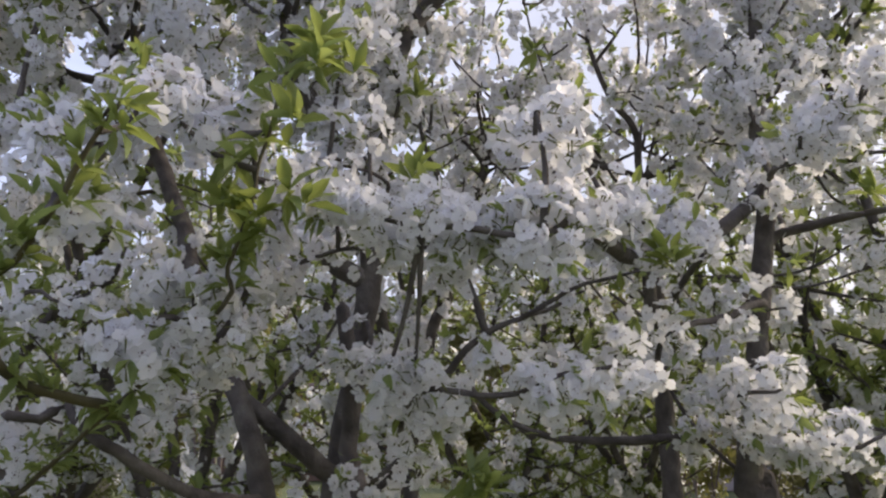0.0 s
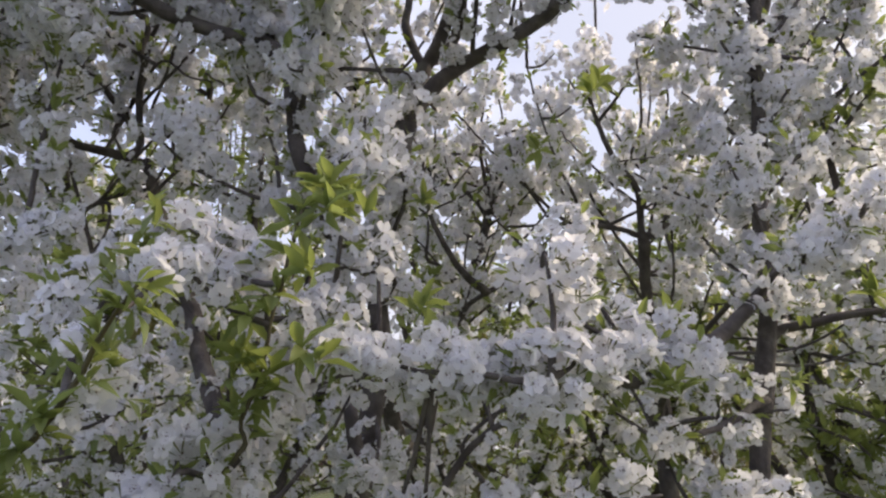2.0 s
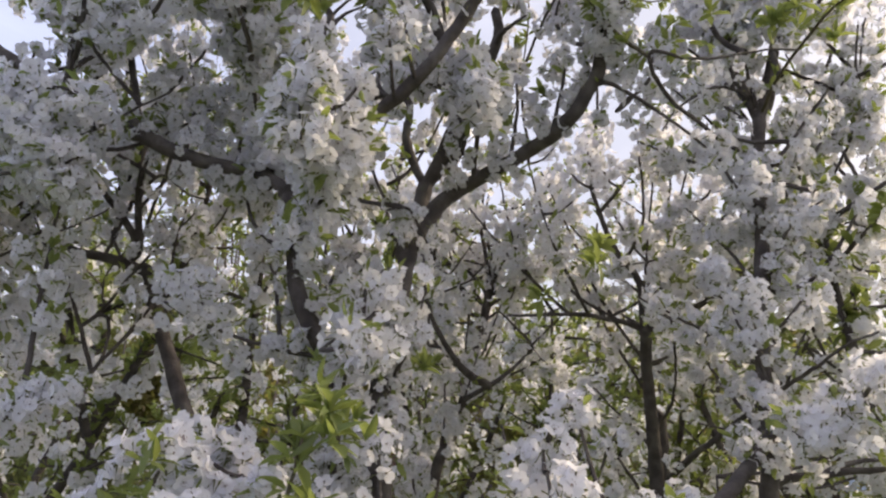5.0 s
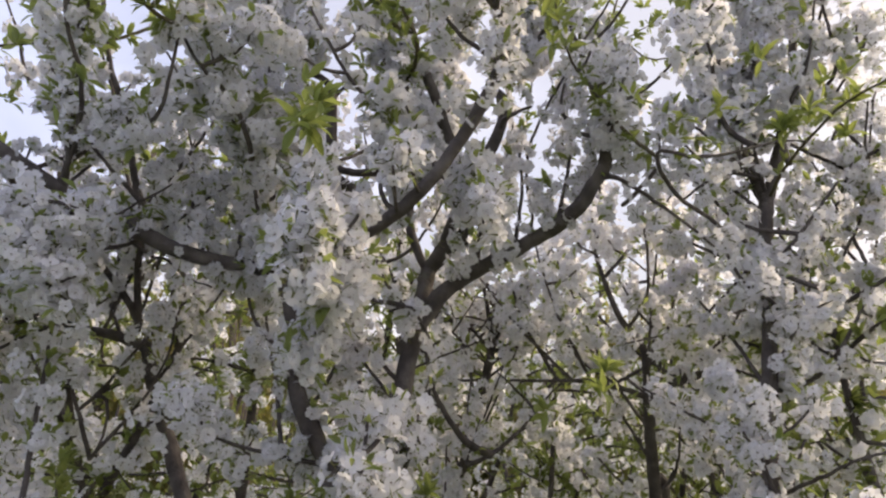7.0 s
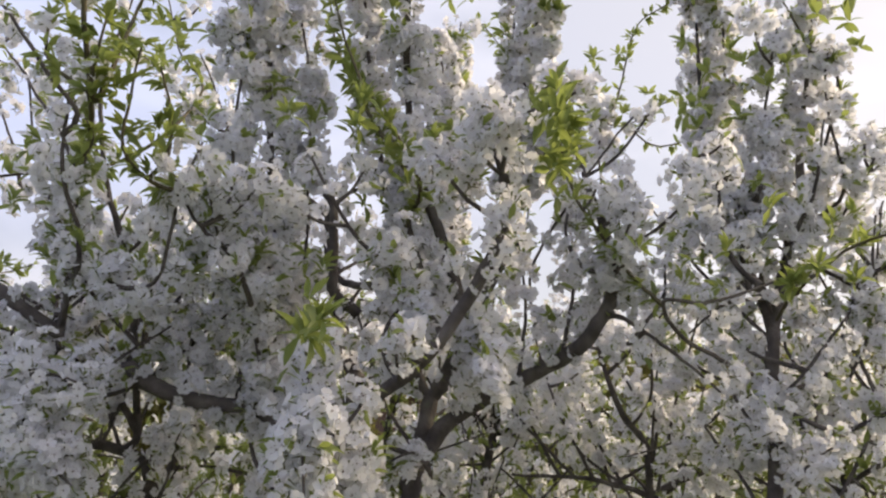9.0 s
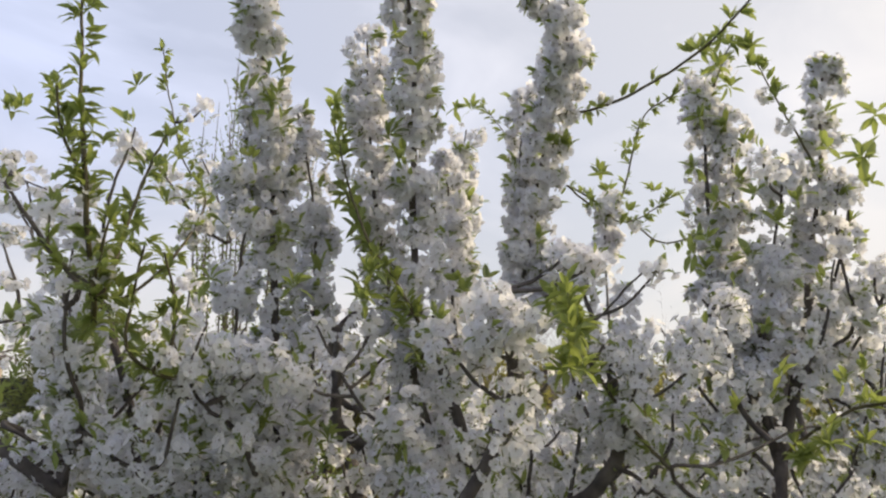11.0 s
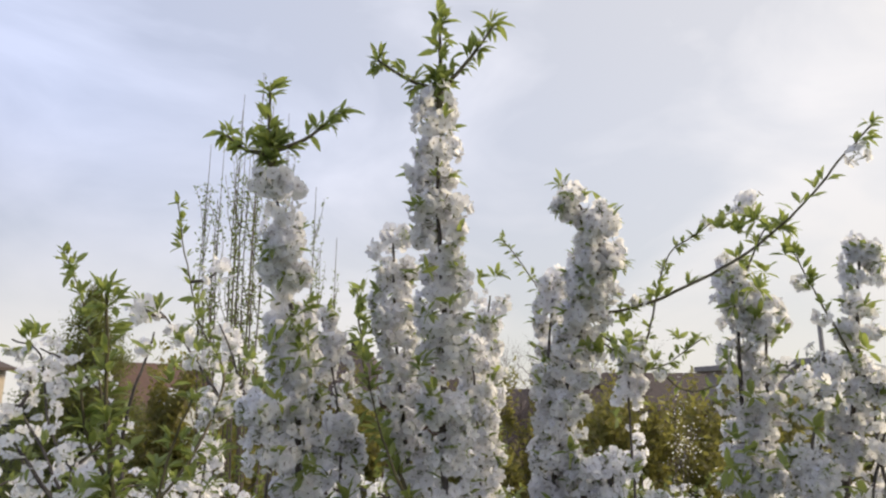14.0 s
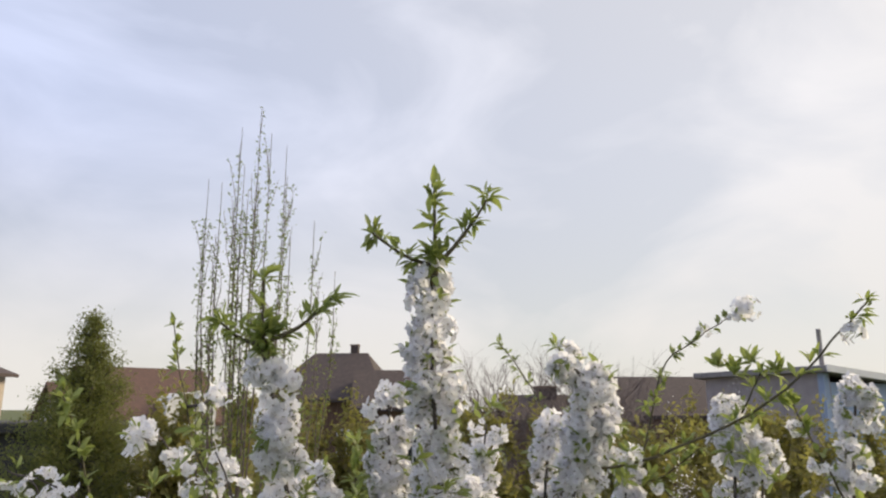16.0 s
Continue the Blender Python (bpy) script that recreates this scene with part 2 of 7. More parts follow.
def leaf_shape(fold, curl):
    """A young cherry leaf of length 1 along +x, folded on its midrib, toothed a little."""
    xs, ws = [0.2, 0.5, 0.8], [0.075, 0.17, 0.105]
    V, F = [(0, 0, 0)], []
    for i, (x, w) in enumerate(zip(xs, ws)):
        z = -curl * x * x
        tooth = 0.014 * (-1) ** i
        V += [(x, 0, z), (x - tooth, w, z + w * fold), (x + tooth, -w, z + w * fold)]
    V.append((1, 0, -curl))
    for a in (1, 4):
        F += [(a, a + 3, a + 4), (a, a + 4, a + 1), (a, a + 5, a + 3), (a, a + 2, a + 5)]
    F += [(0, 1, 2), (0, 3, 1), (7, 10, 8), (7, 9, 10)]
    return np.array(V), np.array(F)


rng_shape = np.random.default_rng(5)
FLOWERS = [flower_shape(c, rng_shape) for c in (0.12, 0.25, 0.4, 0.55, 0.8, 0.3)]
FAR_FLOWERS = [flower_shape(c, rng_shape, False) for c in (0.2, 0.4, 0.6)]
LEAVES = [leaf_shape(f, c) for f, c in ((0.35, 0.15), (0.7, 0.35), (0.9, -0.05), (0.5, 0.5))]
FAR_LEAVES = [(np.array([(0, 0, 0), (0.35, 0.17, 0.05), (0.75, 0.13, 0.0), (1, 0, -0.12), (0.75, -0.13, 0.0), (0.35, -0.17, 0.05)]), np.array([(0, 1, 5), (1, 2, 5), (2, 4, 5), (2, 3, 4)]))]
FLOWER_MESHES = [mesh_from("blossom", V * 0.015, F, [PETAL, EYE_MAT, STALK], M) for V, F, M in FLOWERS]
LEAF_MESHES = [mesh_from("leaf", V, F, [LEAF]) for V, F in LEAVES]


def scatter(name, shapes, place, turn, size, mats, parent, rng, label=""):
    """Many copies of a few small shapes as one mesh."""
    pick = rng.integers(0, len(shapes), len(place))
    VV, FF, MM, base = [], [], [], 0
    for s, shape in enumerate(shapes):
        sel = np.nonzero(pick == s)[0]
        if not len(sel):
            continue
        V, F = shape[0], shape[1]
        w = place[sel][:, None, :] + size[sel][:, None, None] * np.einsum("nij,vj->nvi", turn[sel], V)
        FF.append((F[None, :, :] + (base + np.arange(len(sel)) * len(V))[:, None, None]).reshape(-1, 3))
        MM.append(np.tile(shape[2] if len(shape) > 2 else np.zeros(len(F), int), len(sel)))
        VV.append(w.reshape(-1, 3))
        base += len(sel) * len(V)
    return part(name, mesh_from(name, np.vstack(VV), np.vstack(FF), mats, np.concatenate(MM)), parent, label, "stuff")


# ---- the trees ----
class Tree:
    def __init__(self, at, label, seed, group="blossoming cherry trees", fine=True):
        self.root = thing("cherry_tree", (at[0], at[1], 0), label, "tree", group)
        self.at = np.array([at[0], at[1], 0.0])
        self.rng = np.random.default_rng(seed)
        self.wood = []
        self.flowers, self.leaves, self.proud = [], [], []
        self.fine = fine


def branch(tree, name, points, r0, r1, bloom=0, reach=0.045, leafy=0, bark=None, start=0.0, tip=True):
    """One limb or shoot of a tree, with its blossoms (a metre) and leaves (a metre) noted for later."""
    rng = tree.rng
    more, wider = (2.5, 1.2) if name == "column" else (1.25 if tree.fine and bloom > 100 else 0.8, 1.15)
    if name == "limb" and tree.fine:
        bloom = 0
    elif name == "branch" and tree.fine and r0 > 0.0105:
        bloom *= 0.4
    bloom, reach = bloom * more, reach * wider
    P = [np.array(p, dtype=float) for p in points]
    for k in range(len(P) - 2, 0, -1):
        if (P[k] - P[k - 1]) @ (P[k + 1] - P[k]) < 0:
            del P[k]
    if tree.wood:
        W = np.vstack(tree.wood)
        away = P[0] - P[1]
        away /= np.linalg.norm(away) + 1e-9
        d = np.linalg.norm(W - P[0], axis=1)
        d = d + 1.2 * np.maximum(0, W[:, 2] - P[0][2] + 0.35 * d) + 0.5 * np.maximum(0, 0.6 * d - (W - P[0]) @ away)
        k = int(np.argmin(d))
        gap = np.linalg.norm(W[k] - P[0])
        if gap > 0.012:
            mid = W[k] * 0.45 + P[0] * 0.55 + away * 0.16 * gap
            P = [W[k]] + ([mid] if gap > 0.12 else []) + P
    line = glide(P, 0.018 if tree.fine else 0.05)
    wobble = np.cumsum(rng.normal(0, 1, line.shape), axis=0)
    wobble -= np.linspace(0, 1, len(line))[:, None] * wobble[-1]
    line = line + wobble * 0.0012
    if name == "twig" or not tree.fine and name == "branch":
        if clear(line[::3]).mean() < 0.75:
            return line
    if name not in ("trunk", "limb"):
        r1 = min(r1, 0.0025)
    V, F = tube(line, r0, r1, rng, 9 if r0 > 0.012 else 6, 0.045, 0.5 if name == "trunk" else 0.0)
    nm = {"column": "branch", "cluster": "branch"}.get(name, name)
    if bark is None:
        bark = GREEN_BARK if name == "shoot" else BARK
    part(nm, mesh_from(nm, V - tree.at, F, [bark]), tree.root)
    tree.wood.append(line[:: 3])
    seg = np.linalg.norm(np.diff(line, axis=0), axis=1)
    arc = np.concatenate([[0], np.cumsum(seg)])
    length = arc[-1]
    tan = np.gradient(line, axis=0)
    tan /= np.linalg.norm(tan, axis=1)[:, None] + 1e-9

    def at(s):
        i = np.clip(np.searchsorted(arc, s), 1, len(arc) - 1)
        f = ((s - arc[i - 1]) / (arc[i] - arc[i - 1] + 1e-9))[:, None]
        return line[i - 1] * (1 - f) + line[i] * f, tan[i]

    if bloom:
        each = 7.5 if tree.fine else 5.5
        n = max(1, int(bloom * length * (1 - start) / each))
        s = np.sort(rng.uniform(start * length, length, n))
        if tree.fine and bloom > 100:
            pitch = rng.uniform(0.055, 0.075)
            s = s + 0.33 * pitch * np.sin(2 * math.pi * s / pitch + rng.uniform(0, 6)) / math.pi * 1.6
            s = np.clip(s, start * length, length)
        if name == "column":
            gap = rng.uniform(0, length, max(1, int(length / 0.15)))
            s = s[(np.abs(s[:, None] - gap) > rng.uniform(0.003, 0.014, len(gap))).all(axis=1)]
            n = len(s)
        c, t = at(s)
        out = rng.normal(0, 1, (n, 3))
        out -= (out * t).sum(1)[:, None] * t
        out /= np.linalg.norm(out, axis=1)[:, None] + 1e-9
        rad = np.interp(s, [0, length], [r0, r1])
        taper = np.clip((length - s) / 0.05 + 0.45, 0.4, 1.0)
        hub = c + out * (rad + (reach * 0.48) * taper * rng.uniform(0.1, 1.4, n))[:, None]
        for k in range(n):
            m = rng.integers(5, 10) if tree.fine else rng.integers(3, 8)
            d = out[k] * 0.7 + rng.normal(0, 0.66, (m, 3)) + np.array([0, 0, 0.08])
            d /= np.linalg.norm(d, axis=1)[:, None] + 1e-9
            if tree.fine and bloom > 100 and rng.random() < (0.5 if name == "column" else 0.62):
                for _ in range(rng.integers(2, 5)):
                    w = out[k] + rng.normal(0, 0.55, 3) + t[k] * 0.3 + np.array([0, 0, 0.2])
                    tree.leaves.append((*(hub[k] + out[k] * reach * 0.3), *w, rng.uniform(0.02, 0.046)))
            tree.flowers.append(np.hstack([hub[k] + d * (reach * 0.46) * rng.uniform(0.75, 1.15, (m, 1)), d + rng.normal(0, 0.25, (m, 3))]))
    if leafy:
        n = max(1, int((2.0 if name == "shoot" else 1.35) * leafy * length * (1 - start) / 3))
        s = rng.uniform(start * length, length, n)
        c, t = at(s)
        for k in range(n):
            side = rng.normal(0, 1, 3)
            side -= side.dot(t[k]) * t[k]
            side /= np.linalg.norm(side) + 1e-9
            for _ in range(rng.integers(2, 5)):
                d = side + t[k] * rng.uniform(0.1, 1.0) + rng.normal(0, 0.4, 3) + np.array([0, 0, 0.25])
                off = reach * 0.35 if bloom > 150 else 0.004
                size = rng.uniform(0.024, 0.043) * (1.0 if tree.fine else 1.27)
                tree.leaves.append((*(c[k] + side * off), *d, size))
        if tip and name == "shoot":
            tuft(tree, line[-1], tan[-1], 8, 0.036)
    return line


def tuft(tree, at, way, count, size):
    """A whorl of young leaves at the end of a shoot."""
    rng = tree.rng
    for _ in range(count):
        d = np.array(way) * rng.uniform(0.2, 1.2) + rng.normal(0, 0.65, 3)
        tree.leaves.append((*(np.array(at) + rng.normal(0, 0.004, 3)), *d, size * rng.uniform(0.65, 1.1)))


def pompom(tree, at, radius, count):
    rng = tree.rng
    d = rng.normal(0, 1, (count, 3))
    d /= np.linalg.norm(d, axis=1)[:, None]
    tree.flowers.append(np.hstack([np.array(at) + d * radius * rng.uniform(0.6, 1.0, (count, 1)), d + rng.normal(0, 0.2, (count, 3))]))


def puff(tree, at, radius, count, green=0, proud=False):
    """A full cluster of blossoms on a short spur, with a few leaves in its middle."""
    rng = tree.rng
    c = np.array(at)
    W = np.vstack(tree.wood)
    away = np.linalg.norm(W - c, axis=1) + 0.6 * np.maximum(0, W[:, 2] - c[2] + 0.03) + 0.4 * np.maximum(0, c[1] - W[:, 1])
    k = int(np.argmin(away))
    line = glide([W[k], W[k] * 0.45 + c * 0.55 + np.array([0, 0.01, -0.1 * np.linalg.norm(W[k] - c)]), c], 0.03)
    V, F = tube(line, 0.005, 0.003, rng, 6, 0.05)
    part("twig", mesh_from("twig", V - tree.at, F, [BARK]), tree.root)
    d = rng.normal(0, 1, (count, 3))
    d /= np.linalg.norm(d, axis=1)[:, None]
    lobe = c + rng.normal(0, 0.3 * radius, (5, 3))
    own = lobe[rng.integers(0, 5, count)]
    (tree.proud if proud else tree.flowers).append(np.hstack([own + d * radius * rng.uniform(0.5, 0.95, (count, 1)), d + rng.normal(0, 0.22, (count, 3))]))
    for _ in range(green):
        w = rng.normal(0, 0.7, 3) + np.array([0, -0.6, 0.3])
        tree.leaves.append((*(c + w / np.linalg.norm(w) * radius * 0.7), *w, rng.uniform(0.025, 0.045)))


# tapered spaces kept empty so that sky and limbs show from the camera
SIGHT_GAPS = []


def sight_gap(a, b, r0, r1):
    SIGHT_GAPS.append((np.array(a), np.array(b), r0, r1))


def clear(P, rng=None):
    """True for each place that lies in none of the spaces cleared to fit the camera's view."""
    keep = np.ones(len(P), bool)
    for a, b, r0, r1 in SIGHT_GAPS:
        u = np.clip(((P - a) @ (b - a)) / ((b - a) @ (b - a)), 0, 1)
        r = r0 + (r1 - r0) * u
        if rng is not None:
            r = r * rng.uniform(0.85, 1.1, len(P))
        keep &= np.linalg.norm(P - a - u[:, None] * (b - a), axis=1) > r
    return keep


# spaces cleared along the camera's lines of sight, where no blossom, leaf or small twig stands: from, to and the two
# radii
sight_gap((-0.38, 0.72, 1.58), (-2.74, 5.20, 4.55), 0.010, 0.043)
sight_gap((-0.29, 0.72, 1.57), (-2.12, 5.20, 4.49), 0.010, 0.039)
sight_gap((0.09, 0.72, 1.53), (0.65, 5.20, 4.18), 0.011, 0.046)
sight_gap((0.23, 0.72, 1.54), (1.69, 5.20, 4.25), 0.013, 0.062)
sight_gap((0.26, 0.72, 1.55), (1.86, 5.20, 4.39), 0.010, 0.039)
sight_gap((0.27, 0.72, 1.58), (1.93, 5.20, 4.60), 0.009, 0.034)
sight_gap((-0.29, 0.72, 1.31), (-2.07, 5.20, 2.64), 0.008, 0.029)
sight_gap((0.06, 0.72, 1.38), (0.44, 5.20, 3.14), 0.010, 0.039)
sight_gap((-0.30, 0.72, 1.72), (-2.04, 5.20, 4.79), 0.011, 0.046)
sight_gap((0.06, 0.72, 1.61), (0.44, 5.20, 4.08), 0.013, 0.059)
sight_gap((0.22, 0.72, 1.62), (1.56, 5.20, 4.10), 0.013, 0.059)
sight_gap((0.24, 0.72, 1.60), (1.74, 5.20, 3.97), 0.010, 0.039)
sight_gap((0.31, 0.72, 1.71), (2.18, 5.20, 4.73), 0.011, 0.050)
sight_gap((0.05, 0.72, 1.48), (0.39, 5.20, 3.10), 0.009, 0.037)
sight_gap((0.01, 0.72, 1.68), (0.13, 5.20, 3.89), 0.012, 0.053)
sight_gap((-0.01, 0.72, 1.67), (0.02, 5.20, 3.77), 0.009, 0.034)
sight_gap((0.09, 0.72, 1.71), (0.71, 5.20, 4.04), 0.011, 0.046)
sight_gap((0.25, 0.72, 1.78), (1.73, 5.20, 4.50), 0.010, 0.043)
sight_gap((0.14, 0.72, 1.63), (1.02, 5.20, 3.52), 0.009, 0.034)
sight_gap((0.13, 0.72, 1.65), (0.96, 5.20, 3.67), 0.008, 0.027)
sight_gap((-0.34, 0.72, 1.88), (-2.09, 5.20, 4.51), 0.011, 0.046)
sight_gap((-0.43, 0.72, 1.81), (-2.69, 5.20, 4.05), 0.011, 0.046)
sight_gap((0.07, 0.72, 1.76), (0.56, 5.20, 3.77), 0.012, 0.053)
sight_gap((0.01, 0.72, 1.74), (0.17, 5.20, 3.65), 0.010, 0.039)
sight_gap((0.11, 0.72, 1.77), (0.83, 5.20, 3.84), 0.009, 0.037)
sight_gap((0.08, 0.72, 1.93), (0.59, 5.20, 4.88), 0.010, 0.039)
sight_gap((0.47, 0.72, 1.88), (3.15, 5.20, 4.52), 0.008, 0.030)
sight_gap((0.23, 0.72, 1.95), (1.59, 5.20, 4.33), 0.013, 0.066)
sight_gap((0.32, 0.72, 1.94), (2.10, 5.20, 4.25), 0.010, 0.039)
sight_gap((0.25, 0.72, 1.66), (1.67, 5.20, 2.50), 0.008, 0.030)
sight_gap((0.01, 0.72, 1.68), (0.20, 5.20, 2.63), 0.009, 0.034)
sight_gap((0.00, 0.72, 1.68), (0.12, 5.20, 2.61), 0.008, 0.027)
sight_gap((0.08, 0.72, 1.83), (0.60, 5.20, 3.62), 0.009, 0.037)
sight_gap((-0.60, 0.72, 2.33), (-3.58, 5.20, 5.06), 0.017, 0.089)
sight_gap((-0.58, 0.72, 2.24), (-3.45, 5.20, 4.51), 0.015, 0.077)
sight_gap((0.31, 0.72, 2.13), (1.93, 5.20, 3.86), 0.011, 0.049)
sight_gap((0.31, 0.72, 2.36), (1.90, 5.20, 5.24), 0.011, 0.049)
sight_gap((0.14, 0.72, 2.22), (0.86, 5.20, 4.42), 0.009, 0.033)
sight_gap((0.43, 0.72, 2.28), (2.63, 5.20, 4.76), 0.009, 0.033)
sight_gap((0.35, 0.72, 2.19), (2.18, 5.20, 4.20), 0.011, 0.045)
sight_gap((-0.62, 0.72, 2.43), (-3.56, 5.20, 5.17), 0.017, 0.089)
sight_gap((-0.19, 0.72, 2.45), (-1.01, 5.20, 5.32), 0.010, 0.041)
sight_gap((0.23, 0.72, 2.17), (1.51, 5.20, 3.64), 0.013, 0.065)
sight_gap((0.22, 0.72, 2.15), (1.42, 5.20, 3.55), 0.011, 0.045)
sight_gap((0.30, 0.72, 2.16), (1.93, 5.20, 3.59), 0.011, 0.049)
sight_gap((0.42, 0.72, 2.31), (2.62, 5.20, 4.47), 0.009, 0.033)
sight_gap((0.53, 0.72, 2.43), (3.30, 5.20, 5.20), 0.012, 0.053)
sight_gap((0.15, 0.72, 2.28), (1.03, 5.20, 4.31), 0.009, 0.037)
sight_gap((-0.00, 0.72, 2.09), (0.10, 5.20, 3.15), 0.009, 0.037)
sight_gap((0.43, 0.72, 2.00), (2.65, 5.20, 2.62), 0.009, 0.033)
sight_gap((0.51, 0.72, 2.44), (3.14, 5.20, 5.25), 0.009, 0.037)
sight_gap((-0.64, 0.72, 2.55), (-3.57, 5.20, 5.27), 0.017, 0.089)
sight_gap((0.23, 0.72, 2.13), (1.53, 5.20, 2.86), 0.013, 0.065)
sight_gap((0.53, 0.72, 2.51), (3.29, 5.20, 5.08), 0.011, 0.045)
sight_gap((0.24, 0.72, 2.24), (1.57, 5.20, 3.46), 0.010, 0.041)
sight_gap((0.50, 0.72, 2.53), (3.12, 5.20, 5.19), 0.009, 0.033)
sight_gap((0.12, 0.72, 2.72), (0.79, 5.20, 5.03), 0.011, 0.049)
sight_gap((0.55, 0.72, 2.69), (3.22, 5.20, 4.89), 0.014, 0.069)
sight_gap((0.49, 0.72, 2.49), (2.90, 5.20, 3.77), 0.008, 0.031)
sight_gap((-0.13, 0.72, 2.51), (-0.58, 5.20, 3.85), 0.009, 0.037)
sight_gap((0.40, 0.72, 2.82), (2.40, 5.20, 5.62), 0.013, 0.057)
sight_gap((0.24, 0.72, 2.73), (1.54, 5.20, 3.22), 0.014, 0.071)
sight_gap((0.33, 0.72, 2.72), (1.97, 5.20, 3.18), 0.013, 0.060)
sight_gap((0.49, 0.72, 2.96), (2.90, 5.20, 3.92), 0.010, 0.044)
sight_gap((-0.05, 0.72, 2.96), (0.07, 5.20, 3.90), 0.008, 0.027)
sight_gap((0.44, 0.72, 3.06), (2.72, 5.20, 3.82), 0.009, 0.033)
sight_gap((0.10, 0.72, 2.98), (0.93, 5.20, 3.42), 0.009, 0.038)
sight_gap((-0.08, 0.72, 1.22), (-0.15, 1.44, 1.34), 0.015, 0.026)
sight_gap((-0.11, 0.72, 1.08), (-0.24, 1.54, 1.07), 0.017, 0.029)
sight_gap((-0.05, 0.72, 1.09), (-0.11, 1.54, 1.07), 0.013, 0.022)
sight_gap((-0.27, 0.72, 1.33), (-0.64, 1.69, 1.64), 0.017, 0.032)
sight_gap((-0.26, 0.72, 1.29), (-0.61, 1.69, 1.56), 0.015, 0.029)
sight_gap((0.02, 0.72, 1.19), (0.04, 1.59, 1.30), 0.014, 0.025)
sight_gap((0.04, 0.72, 1.25), (0.08, 1.59, 1.43), 0.011, 0.018)
sight_gap((0.05, 0.72, 1.43), (0.15, 2.44, 2.21), 0.013, 0.032)
sight_gap((0.05, 0.72, 1.39), (0.16, 2.44, 2.08), 0.013, 0.032)
sight_gap((0.04, 0.72, 1.48), (0.12, 2.44, 2.38), 0.013, 0.032)
sight_gap((-0.05, 0.72, 1.42), (-0.17, 2.44, 2.19), 0.012, 0.029)
sight_gap((-0.03, 0.72, 1.42), (-0.11, 2.44, 2.17), 0.012, 0.029)
sight_gap((-0.35, 0.72, 1.58), (-0.79, 1.69, 2.07), 0.014, 0.027)
sight_gap((-0.38, 0.72, 1.68), (-0.85, 1.69, 2.29), 0.013, 0.024)
sight_gap((-0.08, 0.72, 1.32), (-0.16, 1.44, 1.44), 0.017, 0.028)
sight_gap((-0.10, 0.72, 1.26), (-0.19, 1.44, 1.32), 0.014, 0.024)
sight_gap((-0.10, 0.72, 1.20), (-0.19, 1.44, 1.20), 0.014, 0.024)
sight_gap((0.04, 0.72, 1.55), (0.15, 2.39, 2.32), 0.012, 0.028)
sight_gap((0.03, 0.72, 1.55), (0.09, 2.39, 2.32), 0.012, 0.028)
sight_gap((0.22, 0.72, 1.47), (0.71, 2.39, 2.06), 0.015, 0.039)
sight_gap((0.21, 0.72, 1.50), (0.68, 2.39, 2.15), 0.012, 0.028)
sight_gap((0.17, 0.72, 1.56), (0.57, 2.39, 2.35), 0.011, 0.024)
sight_gap((-0.37, 0.72, 1.69), (-0.80, 1.69, 2.04), 0.015, 0.029)
sight_gap((-0.31, 0.72, 1.55), (-0.67, 1.69, 1.74), 0.017, 0.032)
sight_gap((-0.05, 0.72, 1.73), (-0.09, 1.49, 2.05), 0.015, 0.027)
sight_gap((0.06, 0.72, 1.83), (0.13, 1.49, 2.24), 0.013, 0.023)
sight_gap((-0.06, 0.72, 1.71), (-0.10, 1.49, 2.01), 0.014, 0.025)
sight_gap((0.01, 0.72, 1.93), (0.04, 1.49, 2.43), 0.012, 0.019)
sight_gap((0.38, 0.72, 1.74), (1.08, 2.19, 2.36), 0.012, 0.026)
sight_gap((-0.20, 0.72, 1.76), (-0.34, 1.34, 2.04), 0.012, 0.018)
sight_gap((-0.38, 0.72, 1.76), (-0.80, 1.69, 2.06), 0.015, 0.029)
sight_gap((-0.52, 0.72, 1.82), (-1.09, 1.69, 2.18), 0.013, 0.024)
sight_gap((-0.03, 0.72, 1.83), (-0.04, 1.49, 2.14), 0.015, 0.027)
sight_gap((0.03, 0.72, 1.93), (0.07, 1.49, 2.32), 0.012, 0.019)
sight_gap((0.00, 0.72, 1.97), (0.03, 1.49, 2.40), 0.012, 0.019)
sight_gap((0.22, 0.72, 1.53), (0.65, 2.19, 1.58), 0.013, 0.029)
sight_gap((-0.14, 0.72, 1.80), (-0.36, 2.19, 2.34), 0.013, 0.029)
sight_gap((-0.10, 0.72, 1.63), (-0.25, 2.19, 1.85), 0.013, 0.029)
sight_gap((-0.308, 0.820, 1.294), (-0.272, 0.790, 1.366), 0.055, 0.055)
sight_gap((-0.272, 0.790, 1.366), (-0.245, 0.770, 1.439), 0.055, 0.055)
sight_gap((-0.245, 0.770, 1.439), (-0.226, 0.760, 1.529), 0.055, 0.055)
sight_gap((0.169, 1.500, 3.275), (0.164, 1.515, 3.157), 0.030, 0.030)
sight_gap((0.675, 1.555, 3.223), (0.675, 1.570, 3.099), 0.032, 0.032)
sight_gap((0.525, 2.120, 3.034), (0.529, 2.120, 2.750), 0.075, 0.075)
sight_gap((0.980, 1.480, 3.348), (0.972, 1.485, 3.236), 0.022, 0.022)
sight_gap((-0.508, 1.210, 2.999), (-0.507, 1.230, 2.909), 0.025, 0.025)
sight_gap((-0.215, 1.370, 3.089), (-0.209, 1.380, 3.035), 0.020, 0.020)
sight_gap((0.248, 1.360, 3.290), (0.235, 1.380, 3.236), 0.020, 0.020)
sight_gap((-0.239, 0.954, 2.712), (-0.328, 1.580, 2.758), 0.0120, 0.0200)
sight_gap((-0.236, 0.954, 2.663), (-0.323, 1.580, 2.685), 0.0135, 0.0226)
